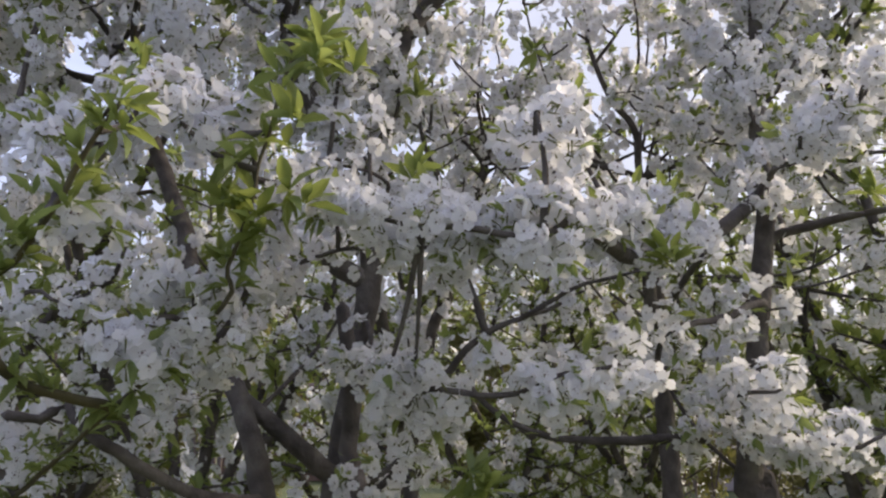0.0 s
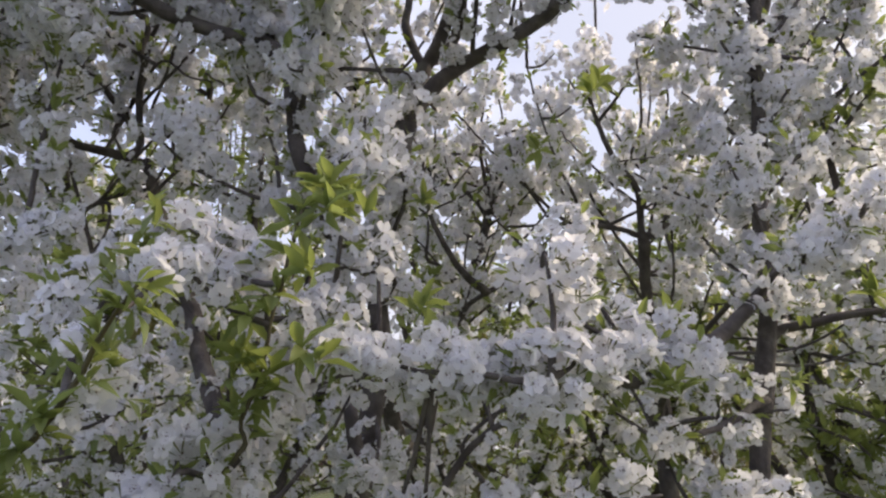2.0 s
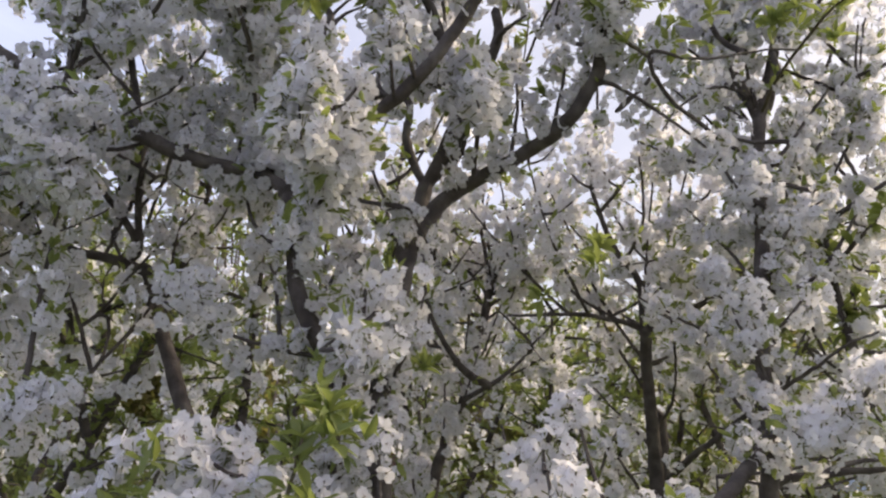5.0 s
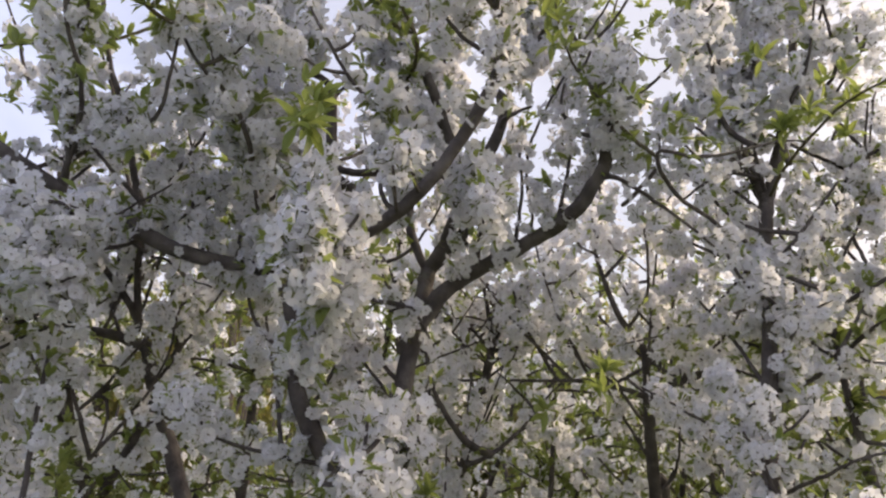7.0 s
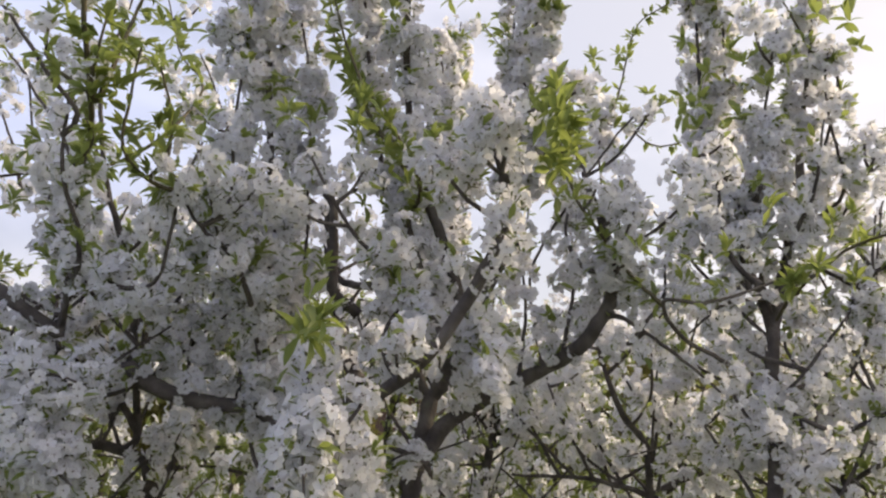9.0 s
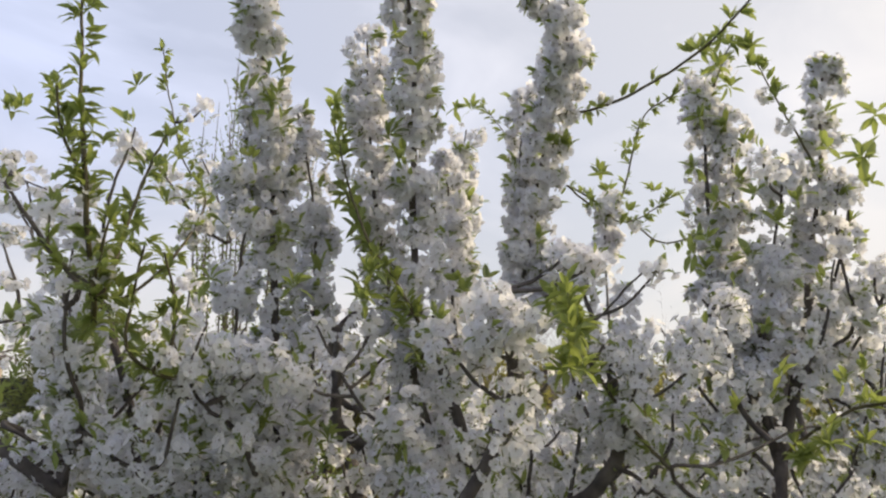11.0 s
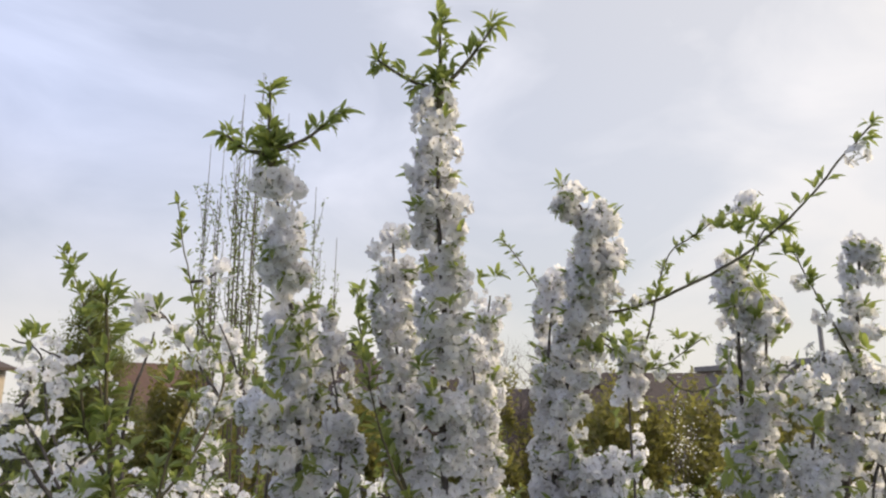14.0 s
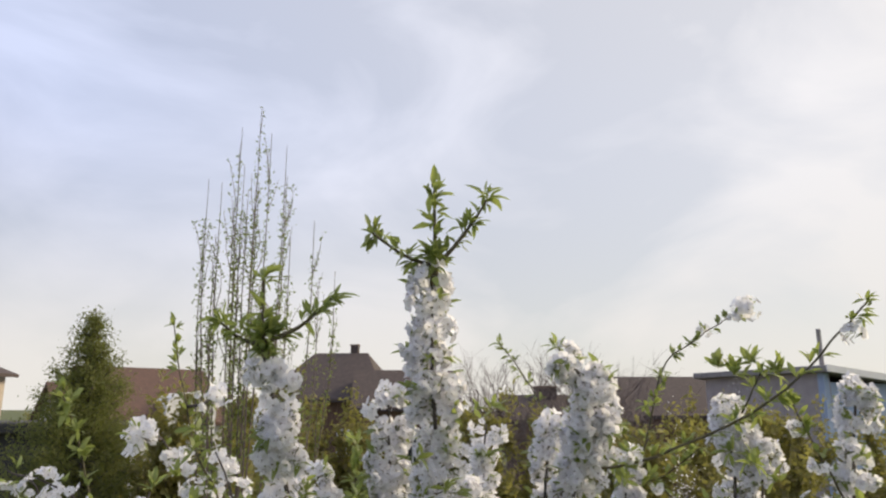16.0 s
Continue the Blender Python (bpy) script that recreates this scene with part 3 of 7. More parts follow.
sight_gap((-0.234, 0.954, 2.615), (-0.320, 1.580, 2.614), 0.0135, 0.0226)
sight_gap((-0.233, 0.954, 2.577), (-0.320, 1.580, 2.557), 0.0120, 0.0200)
sight_gap((-0.277, 0.948, 2.742), (-0.385, 1.570, 2.803), 0.0082, 0.0137)
sight_gap((0.601, 1.122, 2.552), (0.936, 1.860, 2.518), 0.0133, 0.0221)
sight_gap((0.628, 1.122, 2.613), (0.977, 1.860, 2.610), 0.0124, 0.0206)
sight_gap((0.652, 1.116, 2.681), (1.014, 1.850, 2.714), 0.0106, 0.0176)
sight_gap((0.611, 1.128, 2.504), (0.952, 1.870, 2.446), 0.0124, 0.0207)
sight_gap((0.570, 1.116, 2.593), (0.890, 1.850, 2.581), 0.0088, 0.0147)
sight_gap((0.039, 0.894, 2.563), (0.085, 1.480, 2.537), 0.0106, 0.0176)
sight_gap((0.064, 0.888, 2.613), (0.122, 1.470, 2.610), 0.0105, 0.0175)
sight_gap((-0.312, 0.786, 2.817), (-0.430, 1.300, 2.910), 0.0056, 0.0093)
sight_gap((-0.310, 0.792, 2.769), (-0.428, 1.310, 2.840), 0.0062, 0.0104)
sight_gap((-0.310, 0.804, 2.726), (-0.429, 1.330, 2.777), 0.0063, 0.0106)
sight_gap((-0.309, 0.810, 2.683), (-0.427, 1.340, 2.714), 0.0064, 0.0106)
sight_gap((0.016, 0.894, 2.536), (0.051, 1.480, 2.497), 0.0092, 0.0153)
sight_gap((-0.482, 0.828, 2.149), (-0.709, 1.325, 2.298), 0.0098, 0.0158)
sight_gap((-0.454, 0.834, 2.128), (-0.668, 1.335, 2.268), 0.0112, 0.0180)
sight_gap((-0.424, 0.840, 2.115), (-0.624, 1.345, 2.247), 0.0113, 0.0182)
sight_gap((-0.392, 0.846, 2.103), (-0.576, 1.355, 2.229), 0.0113, 0.0183)
sight_gap((-0.362, 0.859, 2.097), (-0.531, 1.375, 2.222), 0.0108, 0.0175)
sight_gap((-0.333, 0.862, 2.093), (-0.488, 1.380, 2.215), 0.0095, 0.0153)
sight_gap((-0.568, 1.141, 2.004), (-0.853, 1.830, 2.087), 0.0126, 0.0203)
sight_gap((-0.557, 1.141, 1.965), (-0.836, 1.830, 2.027), 0.0135, 0.0217)
sight_gap((-0.543, 1.135, 1.929), (-0.815, 1.820, 1.972), 0.0134, 0.0216)
sight_gap((-0.507, 1.110, 1.864), (-0.759, 1.780, 1.874), 0.0131, 0.0212)
sight_gap((-0.472, 1.085, 1.804), (-0.706, 1.740, 1.782), 0.0128, 0.0207)
sight_gap((-0.443, 1.063, 1.755), (-0.661, 1.705, 1.708), 0.0126, 0.0203)
sight_gap((-0.636, 1.138, 2.024), (-0.956, 1.825, 2.117), 0.0099, 0.0159)
sight_gap((-0.689, 1.128, 2.035), (-1.037, 1.810, 2.134), 0.0089, 0.0143)
sight_gap((-0.597, 1.110, 1.932), (-0.896, 1.780, 1.977), 0.0087, 0.0141)
sight_gap((-0.594, 1.135, 2.116), (-0.893, 1.820, 2.257), 0.0072, 0.0115)
sight_gap((-0.603, 1.141, 2.071), (-0.906, 1.830, 2.189), 0.0072, 0.0116)
sight_gap((-0.556, 1.144, 1.837), (-0.857, 1.835, 2.081), 0.0117, 0.0189)
sight_gap((-0.542, 1.141, 1.792), (-0.834, 1.830, 2.012), 0.0126, 0.0203)
sight_gap((-0.511, 1.122, 1.731), (-0.785, 1.800, 1.916), 0.0124, 0.0200)
sight_gap((-0.483, 1.104, 1.684), (-0.742, 1.770, 1.842), 0.0130, 0.0210)
sight_gap((-0.453, 1.082, 1.630), (-0.694, 1.735, 1.759), 0.0128, 0.0206)
sight_gap((-0.432, 1.063, 1.591), (-0.661, 1.705, 1.698), 0.0126, 0.0203)
sight_gap((-0.407, 1.035, 1.531), (-0.621, 1.660, 1.604), 0.0122, 0.0197)
sight_gap((-0.620, 1.138, 1.858), (-0.956, 1.825, 2.114), 0.0099, 0.0159)
sight_gap((-0.680, 1.128, 1.870), (-1.049, 1.810, 2.132), 0.0089, 0.0143)
sight_gap((-0.604, 1.138, 1.929), (-0.930, 1.825, 2.225), 0.0081, 0.0130)
sight_gap((-0.644, 1.135, 1.979), (-0.993, 1.820, 2.303), 0.0080, 0.0130)
sight_gap((-0.581, 1.138, 1.953), (-0.895, 1.825, 2.262), 0.0081, 0.0130)
sight_gap((-0.573, 1.116, 2.016), (-0.882, 1.790, 2.359), 0.0079, 0.0128)
sight_gap((-0.093, 0.899, 1.302), (-0.149, 1.440, 1.389), 0.0106, 0.0171)
sight_gap((-0.098, 0.899, 1.339), (-0.156, 1.440, 1.448), 0.0106, 0.0171)
sight_gap((-0.17, 0.72, 1.71), (-0.33, 1.61, 1.94), 0.011, 0.018)
sight_gap((0.10, 0.72, 2.06), (0.21, 1.54, 2.32), 0.013, 0.022)
sight_gap((0.02, 0.72, 2.07), (0.04, 1.54, 2.33), 0.012, 0.019)
sight_gap((-0.01, 0.72, 2.05), (-0.02, 1.54, 2.29), 0.012, 0.019)
sight_gap((0.38, 0.72, 2.15), (0.76, 1.59, 2.51), 0.013, 0.022)
sight_gap((0.41, 0.72, 2.07), (0.82, 1.59, 2.34), 0.014, 0.026)
sight_gap((-0.34, 0.72, 1.82), (-0.72, 1.74, 1.86), 0.014, 0.029)
sight_gap((-0.32, 0.72, 1.77), (-0.67, 1.74, 1.76), 0.014, 0.029)
sight_gap((-0.57, 0.72, 2.17), (-1.21, 1.74, 2.61), 0.013, 0.026)
sight_gap((-0.54, 0.72, 2.15), (-1.14, 1.74, 2.56), 0.013, 0.026)
sight_gap((-0.16, 0.72, 1.81), (-0.27, 1.39, 1.84), 0.014, 0.024)
sight_gap((-0.15, 0.72, 1.79), (-0.25, 1.39, 1.79), 0.013, 0.020)
sight_gap((-0.03, 0.72, 1.93), (-0.06, 2.29, 2.19), 0.012, 0.026)
sight_gap((0.03, 0.72, 2.07), (0.08, 1.54, 2.25), 0.013, 0.024)
sight_gap((0.08, 0.72, 2.09), (0.18, 1.54, 2.29), 0.013, 0.024)
sight_gap((0.39, 0.72, 2.19), (0.78, 1.59, 2.50), 0.013, 0.024)
sight_gap((0.39, 0.72, 1.93), (0.78, 1.59, 1.98), 0.012, 0.020)
sight_gap((-0.34, 0.72, 1.83), (-0.70, 1.74, 1.78), 0.014, 0.029)
sight_gap((-0.57, 0.72, 2.21), (-1.19, 1.74, 2.58), 0.013, 0.026)
sight_gap((-0.54, 0.72, 2.18), (-1.12, 1.74, 2.53), 0.013, 0.024)
sight_gap((-0.21, 0.72, 2.00), (-0.35, 1.39, 2.10), 0.014, 0.024)
sight_gap((-0.19, 0.72, 1.90), (-0.32, 1.39, 1.93), 0.014, 0.024)
sight_gap((-0.14, 0.72, 1.99), (-0.23, 1.39, 2.07), 0.012, 0.018)
sight_gap((-0.03, 0.72, 2.10), (-0.01, 1.54, 2.20), 0.013, 0.024)
sight_gap((-0.03, 0.72, 2.17), (-0.01, 1.54, 2.34), 0.013, 0.022)
sight_gap((0.37, 0.72, 2.28), (0.76, 1.59, 2.55), 0.013, 0.022)
sight_gap((-0.46, 0.72, 2.25), (-0.92, 1.74, 2.54), 0.012, 0.020)
sight_gap((-0.05, 0.72, 2.04), (-0.08, 2.29, 2.14), 0.012, 0.026)
sight_gap((-0.19, 0.72, 2.49), (-0.34, 1.59, 2.73), 0.013, 0.024)
sight_gap((-0.22, 0.72, 2.51), (-0.39, 1.59, 2.77), 0.013, 0.022)
sight_gap((-0.16, 0.72, 2.52), (-0.28, 1.59, 2.79), 0.012, 0.020)
sight_gap((-0.21, 0.72, 2.50), (-0.37, 1.59, 2.76), 0.012, 0.020)
sight_gap((0.40, 0.72, 2.40), (0.78, 1.59, 2.56), 0.013, 0.022)
sight_gap((0.41, 0.72, 2.36), (0.81, 1.59, 2.48), 0.013, 0.024)
sight_gap((-0.04, 0.72, 2.29), (-0.04, 1.49, 2.34), 0.013, 0.021)
sight_gap((0.04, 0.72, 2.21), (0.09, 1.49, 2.20), 0.012, 0.019)
sight_gap((0.19, 0.72, 2.33), (0.36, 1.49, 2.42), 0.012, 0.019)
sight_gap((0.35, 0.72, 2.35), (0.66, 1.49, 2.46), 0.013, 0.020)
sight_gap((-0.20, 0.72, 2.69), (-0.32, 1.54, 2.75), 0.013, 0.024)
sight_gap((-0.20, 0.72, 2.60), (-0.32, 1.54, 2.59), 0.013, 0.024)
sight_gap((-0.24, 0.72, 2.72), (-0.38, 1.54, 2.80), 0.011, 0.018)
sight_gap((-0.29, 0.72, 2.73), (-0.47, 1.54, 2.81), 0.012, 0.018)
sight_gap((0.42, 0.72, 2.57), (0.90, 1.79, 2.53), 0.013, 0.024)
sight_gap((0.40, 0.72, 2.60), (0.86, 1.79, 2.58), 0.011, 0.019)
sight_gap((0.45, 0.72, 2.63), (0.96, 1.79, 2.64), 0.012, 0.022)
sight_gap((0.47, 0.72, 2.68), (1.01, 1.79, 2.75), 0.012, 0.020)
sight_gap((0.42, 0.72, 2.54), (0.91, 1.79, 2.45), 0.012, 0.022)
sight_gap((-0.49, 0.72, 2.59), (-0.93, 1.79, 2.56), 0.012, 0.022)
sight_gap((-0.64, 0.72, 2.55), (-1.24, 1.79, 2.48), 0.012, 0.022)
sight_gap((-0.61, 0.72, 2.54), (-1.19, 1.79, 2.45), 0.011, 0.019)
sight_gap((-0.22, 0.72, 2.69), (-0.33, 1.54, 2.66), 0.013, 0.024)
sight_gap((0.17, 0.72, 2.73), (0.37, 1.54, 2.73), 0.011, 0.016)
sight_gap((-0.32, 0.72, 3.02), (-0.49, 1.54, 3.13), 0.011, 0.016)
sight_gap((-0.17, 0.72, 2.88), (-0.22, 1.54, 2.89), 0.011, 0.016)

def dress(tree, singles=300):
    """Hangs the noted blossoms and leaves on a tree: those in its front as parts, the rest joined."""
    rng = tree.rng
    if tree.flowers:
        A = np.vstack(tree.flowers)
        A = np.vstack([A[clear(A[:, :3], rng)]] + tree.proud)
        pos, nor = A[:, :3] - tree.at, A[:, 3:]
        R = frames_for(nor, rng)
        single = np.zeros(len(A), bool)
        if singles:
            single[np.argsort(A[:, 1])[:singles]] = True
        for k in np.nonzero(single)[0]:
            ob = part("blossom", FLOWER_MESHES[k % len(FLOWER_MESHES)], tree.root)
            m = Matrix.Identity(4)
            sc = rng.uniform(0.85, 1.15)
            for i in range(3):
                for j in range(3):
                    m[i][j] = R[k, i, j] * sc
                m[i][3] = pos[k, i]
            ob.matrix_basis = m
        rest = ~single
        size = rng.uniform(0.0124, 0.0168, len(A))
        if tree.fine:
            front = rest & (A[:, 1] < 1.75)
            back = rest & ~front
            if front.any():
                scatter("blossoms", FLOWERS, pos[front], R[front], size[front], [PETAL, EYE_MAT, STALK], tree.root, rng, "dense white five-petalled blossoms with dark centres")
            if back.any():
                scatter("blossoms", FAR_FLOWERS, pos[back], R[back], size[back] * 1.08, [PETAL, EYE_MAT], tree.root, rng, "dense white blossoms with dark centres")
        else:
            scatter("blossoms", FAR_FLOWERS, pos[rest], R[rest], size[rest] * 1.3, [PETAL, EYE_MAT], tree.root, rng, "dense white blossoms with dark centres")
    if tree.leaves:
        L = np.array(tree.leaves)
        L = L[clear(L[:, :3], rng)]
        pos, way, size = L[:, :3] - tree.at, L[:, 3:6], L[:, 6]
        x = way / (np.linalg.norm(way, axis=1)[:, None] + 1e-9)
        y = np.cross(np.array([0, 0, 1.0]) + rng.normal(0, 0.35, x.shape), x)
        y /= np.linalg.norm(y, axis=1)[:, None] + 1e-9
        R = np.stack([x, y, np.cross(x, y)], axis=2)
        single = np.zeros(len(L), bool)
        if singles:
            single[np.argsort(L[:, 1])[:singles]] = True
        for k in np.nonzero(single)[0]:
            ob = part("leaf", LEAF_MESHES[k % len(LEAF_MESHES)], tree.root)
            m = Matrix.Identity(4)
            for i in range(3):
                for j in range(3):
                    m[i][j] = R[k, i, j] * size[k]
                m[i][3] = pos[k, i]
            ob.matrix_basis = m
        rest = ~single
        if rest.any():
            for sel, shapes in ((rest & (L[:, 1] < 1.3), LEAVES), (rest & (L[:, 1] >= 1.3), FAR_LEAVES)):
                if sel.any():
                    scatter("leaves", shapes, pos[sel], R[sel], size[sel], [LEAF], tree.root, rng, "small fresh green leaves")


def fill(tree, count, low, high, length=(0.25, 0.5), bloom=210, leafy=62, up=1.0, top=2.9, front=1.4):
    """Blossoming side shoots from the wood of a tree that lies in a box."""
    rng = tree.rng
    W = np.vstack(tree.wood)
    W = W[((W > np.array(low)) & (W < np.array(high))).all(axis=1)]
    for _ in range(count):
        a = W[rng.integers(len(W))]
        d = rng.normal(0, 1, 3) * np.array([0.9, 0.7, 0.35]) + np.array([0, 0.15, up])
        d /= np.linalg.norm(d)
        n = rng.uniform(*length)
        end = a + d * n + np.array([0, 0, n * 0.2])
        if end[2] > top or end[1] < front:
            continue
        branch(tree, "twig", [a, a + d * n * 0.5 + rng.normal(0, 0.025, 3), end], 0.006, 0.003, bloom * 1.25, 0.048, leafy, start=0.28)


def orchard_tree(at, height, seed, label, leafy=30):
    """A further cherry tree of the orchard: an open vase of limbs with blossoming shoots."""
    t = Tree(at, label, seed, fine=False)
    rng = t.rng
    fork = rng.uniform(0.6, 0.9)
    top = np.array([at[0] + rng.normal(0, 0.05), at[1] + rng.normal(0, 0.05), fork])
    branch(t, "trunk", [(at[0], at[1], 0), (at[0] + 0.03, at[1], fork * 0.5), tuple(top)], 0.05, 0.035)
    n = rng.integers(5, 7)
    for k in range(n):
        a = 2 * math.pi * (k + rng.uniform(-0.25, 0.25)) / n
        spread = rng.uniform(0.35, 0.6) * height * 0.5
        h = height * rng.uniform(0.82, 1.0)
        o = np.array([math.cos(a), math.sin(a), 0]) * spread
        line = branch(t, "limb", [top, top + o * 0.55 + np.array([0, 0, (h - fork) * 0.35]), top + o * 0.9 + np.array([0, 0, (h - fork) * 0.7]), top + o + np.array([0, 0, h - fork])],
                      0.022, 0.006, 66, 0.06, 95, start=0.1)
        for _ in range(13):
            i = rng.integers(len(line) // 6, len(line) - 1)
            d = rng.normal(0, 1, 3) * np.array([1, 1, 0.5]) + np.array([0, 0, 0.45])
            d /= np.linalg.norm(d)
            m = rng.uniform(0.2, 0.5)
            end = line[i] + d * m
            if end[2] > height:
                continue
            branch(t, "branch", [line[i], line[i] + d * m * 0.5 + rng.normal(0, 0.02, 3), end], 0.008, 0.003, 84, 0.06, 150)
    dress(t, 0)
    return t


# ---- ground ----
def ground_sheet():
    xs = np.concatenate([-np.geomspace(2500, 8, 14), np.linspace(-6, 6, 25), np.geomspace(8, 2500, 14)])
    ys = np.concatenate([-np.geomspace(2500, 8, 14), np.linspace(-6, 12, 37), np.geomspace(14, 2500, 14)])
    X, Y = np.meshgrid(xs, ys)
    Z = 0.03 * np.sin(X * 2.1 + 1.3 * np.sin(Y)) * np.cos(Y * 1.7) * (np.abs(X) < 60) * (np.abs(Y) < 60)
    V = np.stack([X, Y, Z - 0.02], -1).reshape(-1, 3)
    w = len(xs)
    i, j = np.meshgrid(np.arange(len(ys) - 1), np.arange(w - 1), indexing="ij")
    a = (i * w + j).ravel()
    F = np.stack([a, a + 1, a + w + 1, a + w], -1)
    tagged(new("ground", mesh_from("ground", V, F, [GRASS_SOIL])), "rough orchard grass with bare earth", "ground", "", "structure")


ground_sheet()

# ---- the cherry trees round the camera's way ----
tree_a = Tree((-0.2, 1.62), "white-blossoming cherry tree with tall flower-covered upright shoots", 11)
tree_b = Tree((0.72, 1.52), "white-blossoming cherry tree with a forked dark trunk", 12)
tree_c = Tree((0.72, 2.42), "slender white-blossoming cherry tree with a Y-shaped fork", 13)
tree_d = Tree((0.0, 2.6), "thin-stemmed white-blossoming cherry tree behind the others", 14)
tree_e = Tree((-1.3, 1.5), "white-blossoming cherry tree with leafy green shoots", 15)
branch(tree_a, "trunk", [(-0.2, 1.62, -0.02), (-0.21, 1.63, 0.4), (-0.22, 1.6, 1.02)], 0.05, 0.03)
branch(tree_b, "trunk", [(0.74, 1.55, -0.02), (0.7, 1.53, 0.5), (0.64, 1.5, 1.06)], 0.04, 0.022)
branch(tree_c, "trunk", [(0.74, 2.45, -0.02), (0.72, 2.42, 0.8), (0.73, 2.4, 1.7)], 0.04, 0.026)
branch(tree_d, "trunk", [(-0.1, 2.6, -0.02), (-0.12, 2.58, 0.6), (-0.09, 2.55, 1.24)], 0.04, 0.024)
branch(tree_e, "trunk", [(-1.3, 1.5, -0.02), (-1.28, 1.45, 0.7), (-1.25, 1.4, 1.4), (-1.2, 1.36, 2.0)], 0.05, 0.026)
branch(tree_a, "trunk", [(-0.219, 1.600, 1.014), (-0.203, 1.550, 1.128), (-0.160, 1.480, 1.354), (-0.147, 1.460, 1.470), (-0.157, 1.460, 1.688), (-0.113, 1.500, 1.969), (-0.059, 1.580, 2.246)], 0.028, 0.02, 0, 0.04, 0)
branch(tree_a, "limb", [(-0.318, 1.400, 1.000), (-0.397, 1.430, 1.206), (-0.576, 1.620, 1.498), (-0.665, 1.720, 1.699), (-0.829, 1.840, 1.994)], 0.022, 0.02, 0, 0.04, 0)
branch(tree_a, "limb", [(-0.210, 1.520, 1.045), (-0.282, 1.460, 1.116), (-0.389, 1.430, 1.203)], 0.02, 0.017, 0, 0.04, 0)
branch(tree_a, "limb", [(-0.529, 1.120, 1.129), (-0.574, 1.120, 1.175), (-0.603, 1.100, 1.153), (-0.642, 1.080, 1.156)], 0.013, 0.008, 30, 0.05, 10)
branch(tree_a, "branch", [(-0.529, 1.120, 1.129), (-0.502, 1.140, 1.150), (-0.476, 1.180, 1.170)], 0.011, 0.006, 40, 0.05, 10)
branch(tree_a, "limb", [(-0.829, 1.840, 1.994), (-0.858, 1.850, 2.080), (-0.864, 1.850, 2.095)], 0.02, 0.017, 0, 0.04, 0)
branch(tree_a, "limb", [(-0.870, 1.850, 2.087), (-0.963, 1.840, 2.118), (-1.053, 1.820, 2.136), (-1.096, 1.800, 2.171), (-1.151, 1.780, 2.240), (-1.210, 1.760, 2.280)], 0.016, 0.007, 0, 0.04, 4)
branch(tree_a, "limb", [(-0.890, 1.850, 2.151), (-0.936, 1.840, 2.231), (-0.998, 1.830, 2.307), (-1.042, 1.820, 2.366), (-1.086, 1.800, 2.429)], 0.013, 0.006, 0, 0.04, 4)
branch(tree_a, "limb", [(-0.890, 1.850, 2.151), (-0.903, 1.840, 2.267), (-0.886, 1.800, 2.374), (-0.865, 1.780, 2.454), (-0.828, 1.750, 2.519)], 0.013, 0.006, 0, 0.04, 6)
branch(tree_a, "limb", [(-0.838, 1.840, 2.007), (-0.905, 1.800, 1.978), (-0.949, 1.770, 1.945), (-0.971, 1.740, 1.910)], 0.011, 0.005, 0, 0.04, 6)
branch(tree_a, "branch", [(-0.744, 1.620, 2.284), (-0.673, 1.600, 2.230), (-0.601, 1.580, 2.203)], 0.006, 0.003, 6, 0.04, 10)
branch(tree_a, "branch", [(-0.908, 1.750, 1.931), (-0.895, 1.730, 1.864), (-0.911, 1.700, 1.782)], 0.006, 0.003, 10, 0.04, 10)
branch(tree_a, "limb", [(-0.102, 1.530, 2.063), (0.006, 1.540, 2.199), (0.202, 1.500, 2.302), (0.291, 1.430, 2.357), (0.354, 1.370, 2.454)], 0.022, 0.016, 60, 0.05, 4)
branch(tree_a, "branch", [(0.354, 1.370, 2.454), (0.360, 1.360, 2.532), (0.342, 1.400, 2.656), (0.280, 1.450, 2.922)], 0.016, 0.008, 330, 0.05, 10)
branch(tree_a, "branch", [(0.370, 1.370, 2.424), (0.473, 1.360, 2.347), (0.581, 1.360, 2.254)], 0.006, 0.003, 90, 0.04, 8)
branch(tree_a, "limb", [(-0.059, 1.580, 2.246), (0.021, 1.550, 2.318), (0.094, 1.500, 2.351), (0.040, 1.450, 2.369)], 0.02, 0.012, 150, 0.05, 6)
branch(tree_a, "limb", [(-0.059, 1.580, 2.246), (-0.000, 1.520, 2.359), (0.023, 1.450, 2.430), (-0.033, 1.420, 2.362), (-0.112, 1.380, 2.798)], 0.018, 0.012, 150, 0.05, 6)
branch(tree_a, "limb", [(-0.066, 1.580, 2.254), (-0.108, 1.600, 2.367), (-0.115, 1.650, 2.528), (-0.318, 1.720, 2.575), (-0.354, 1.700, 2.749)], 0.012, 0.009, 120, 0.05, 6)
branch(tree_a, "branch", [(-0.354, 1.700, 2.749), (-0.418, 1.680, 2.817), (-0.467, 1.660, 2.919)], 0.011, 0.005, 160, 0.05, 8)
branch(tree_a, "branch", [(-0.354, 1.700, 2.749), (-0.309, 1.700, 2.812), (-0.243, 1.680, 2.835)], 0.011, 0.005, 160, 0.05, 8)
branch(tree_a, "limb", [(-0.242, 1.420, 1.502), (-0.239, 1.400, 1.718), (-0.282, 1.380, 1.812), (-0.326, 1.360, 1.919), (-0.359, 1.360, 2.140)], 0.022, 0.016, 80, 0.05, 5)
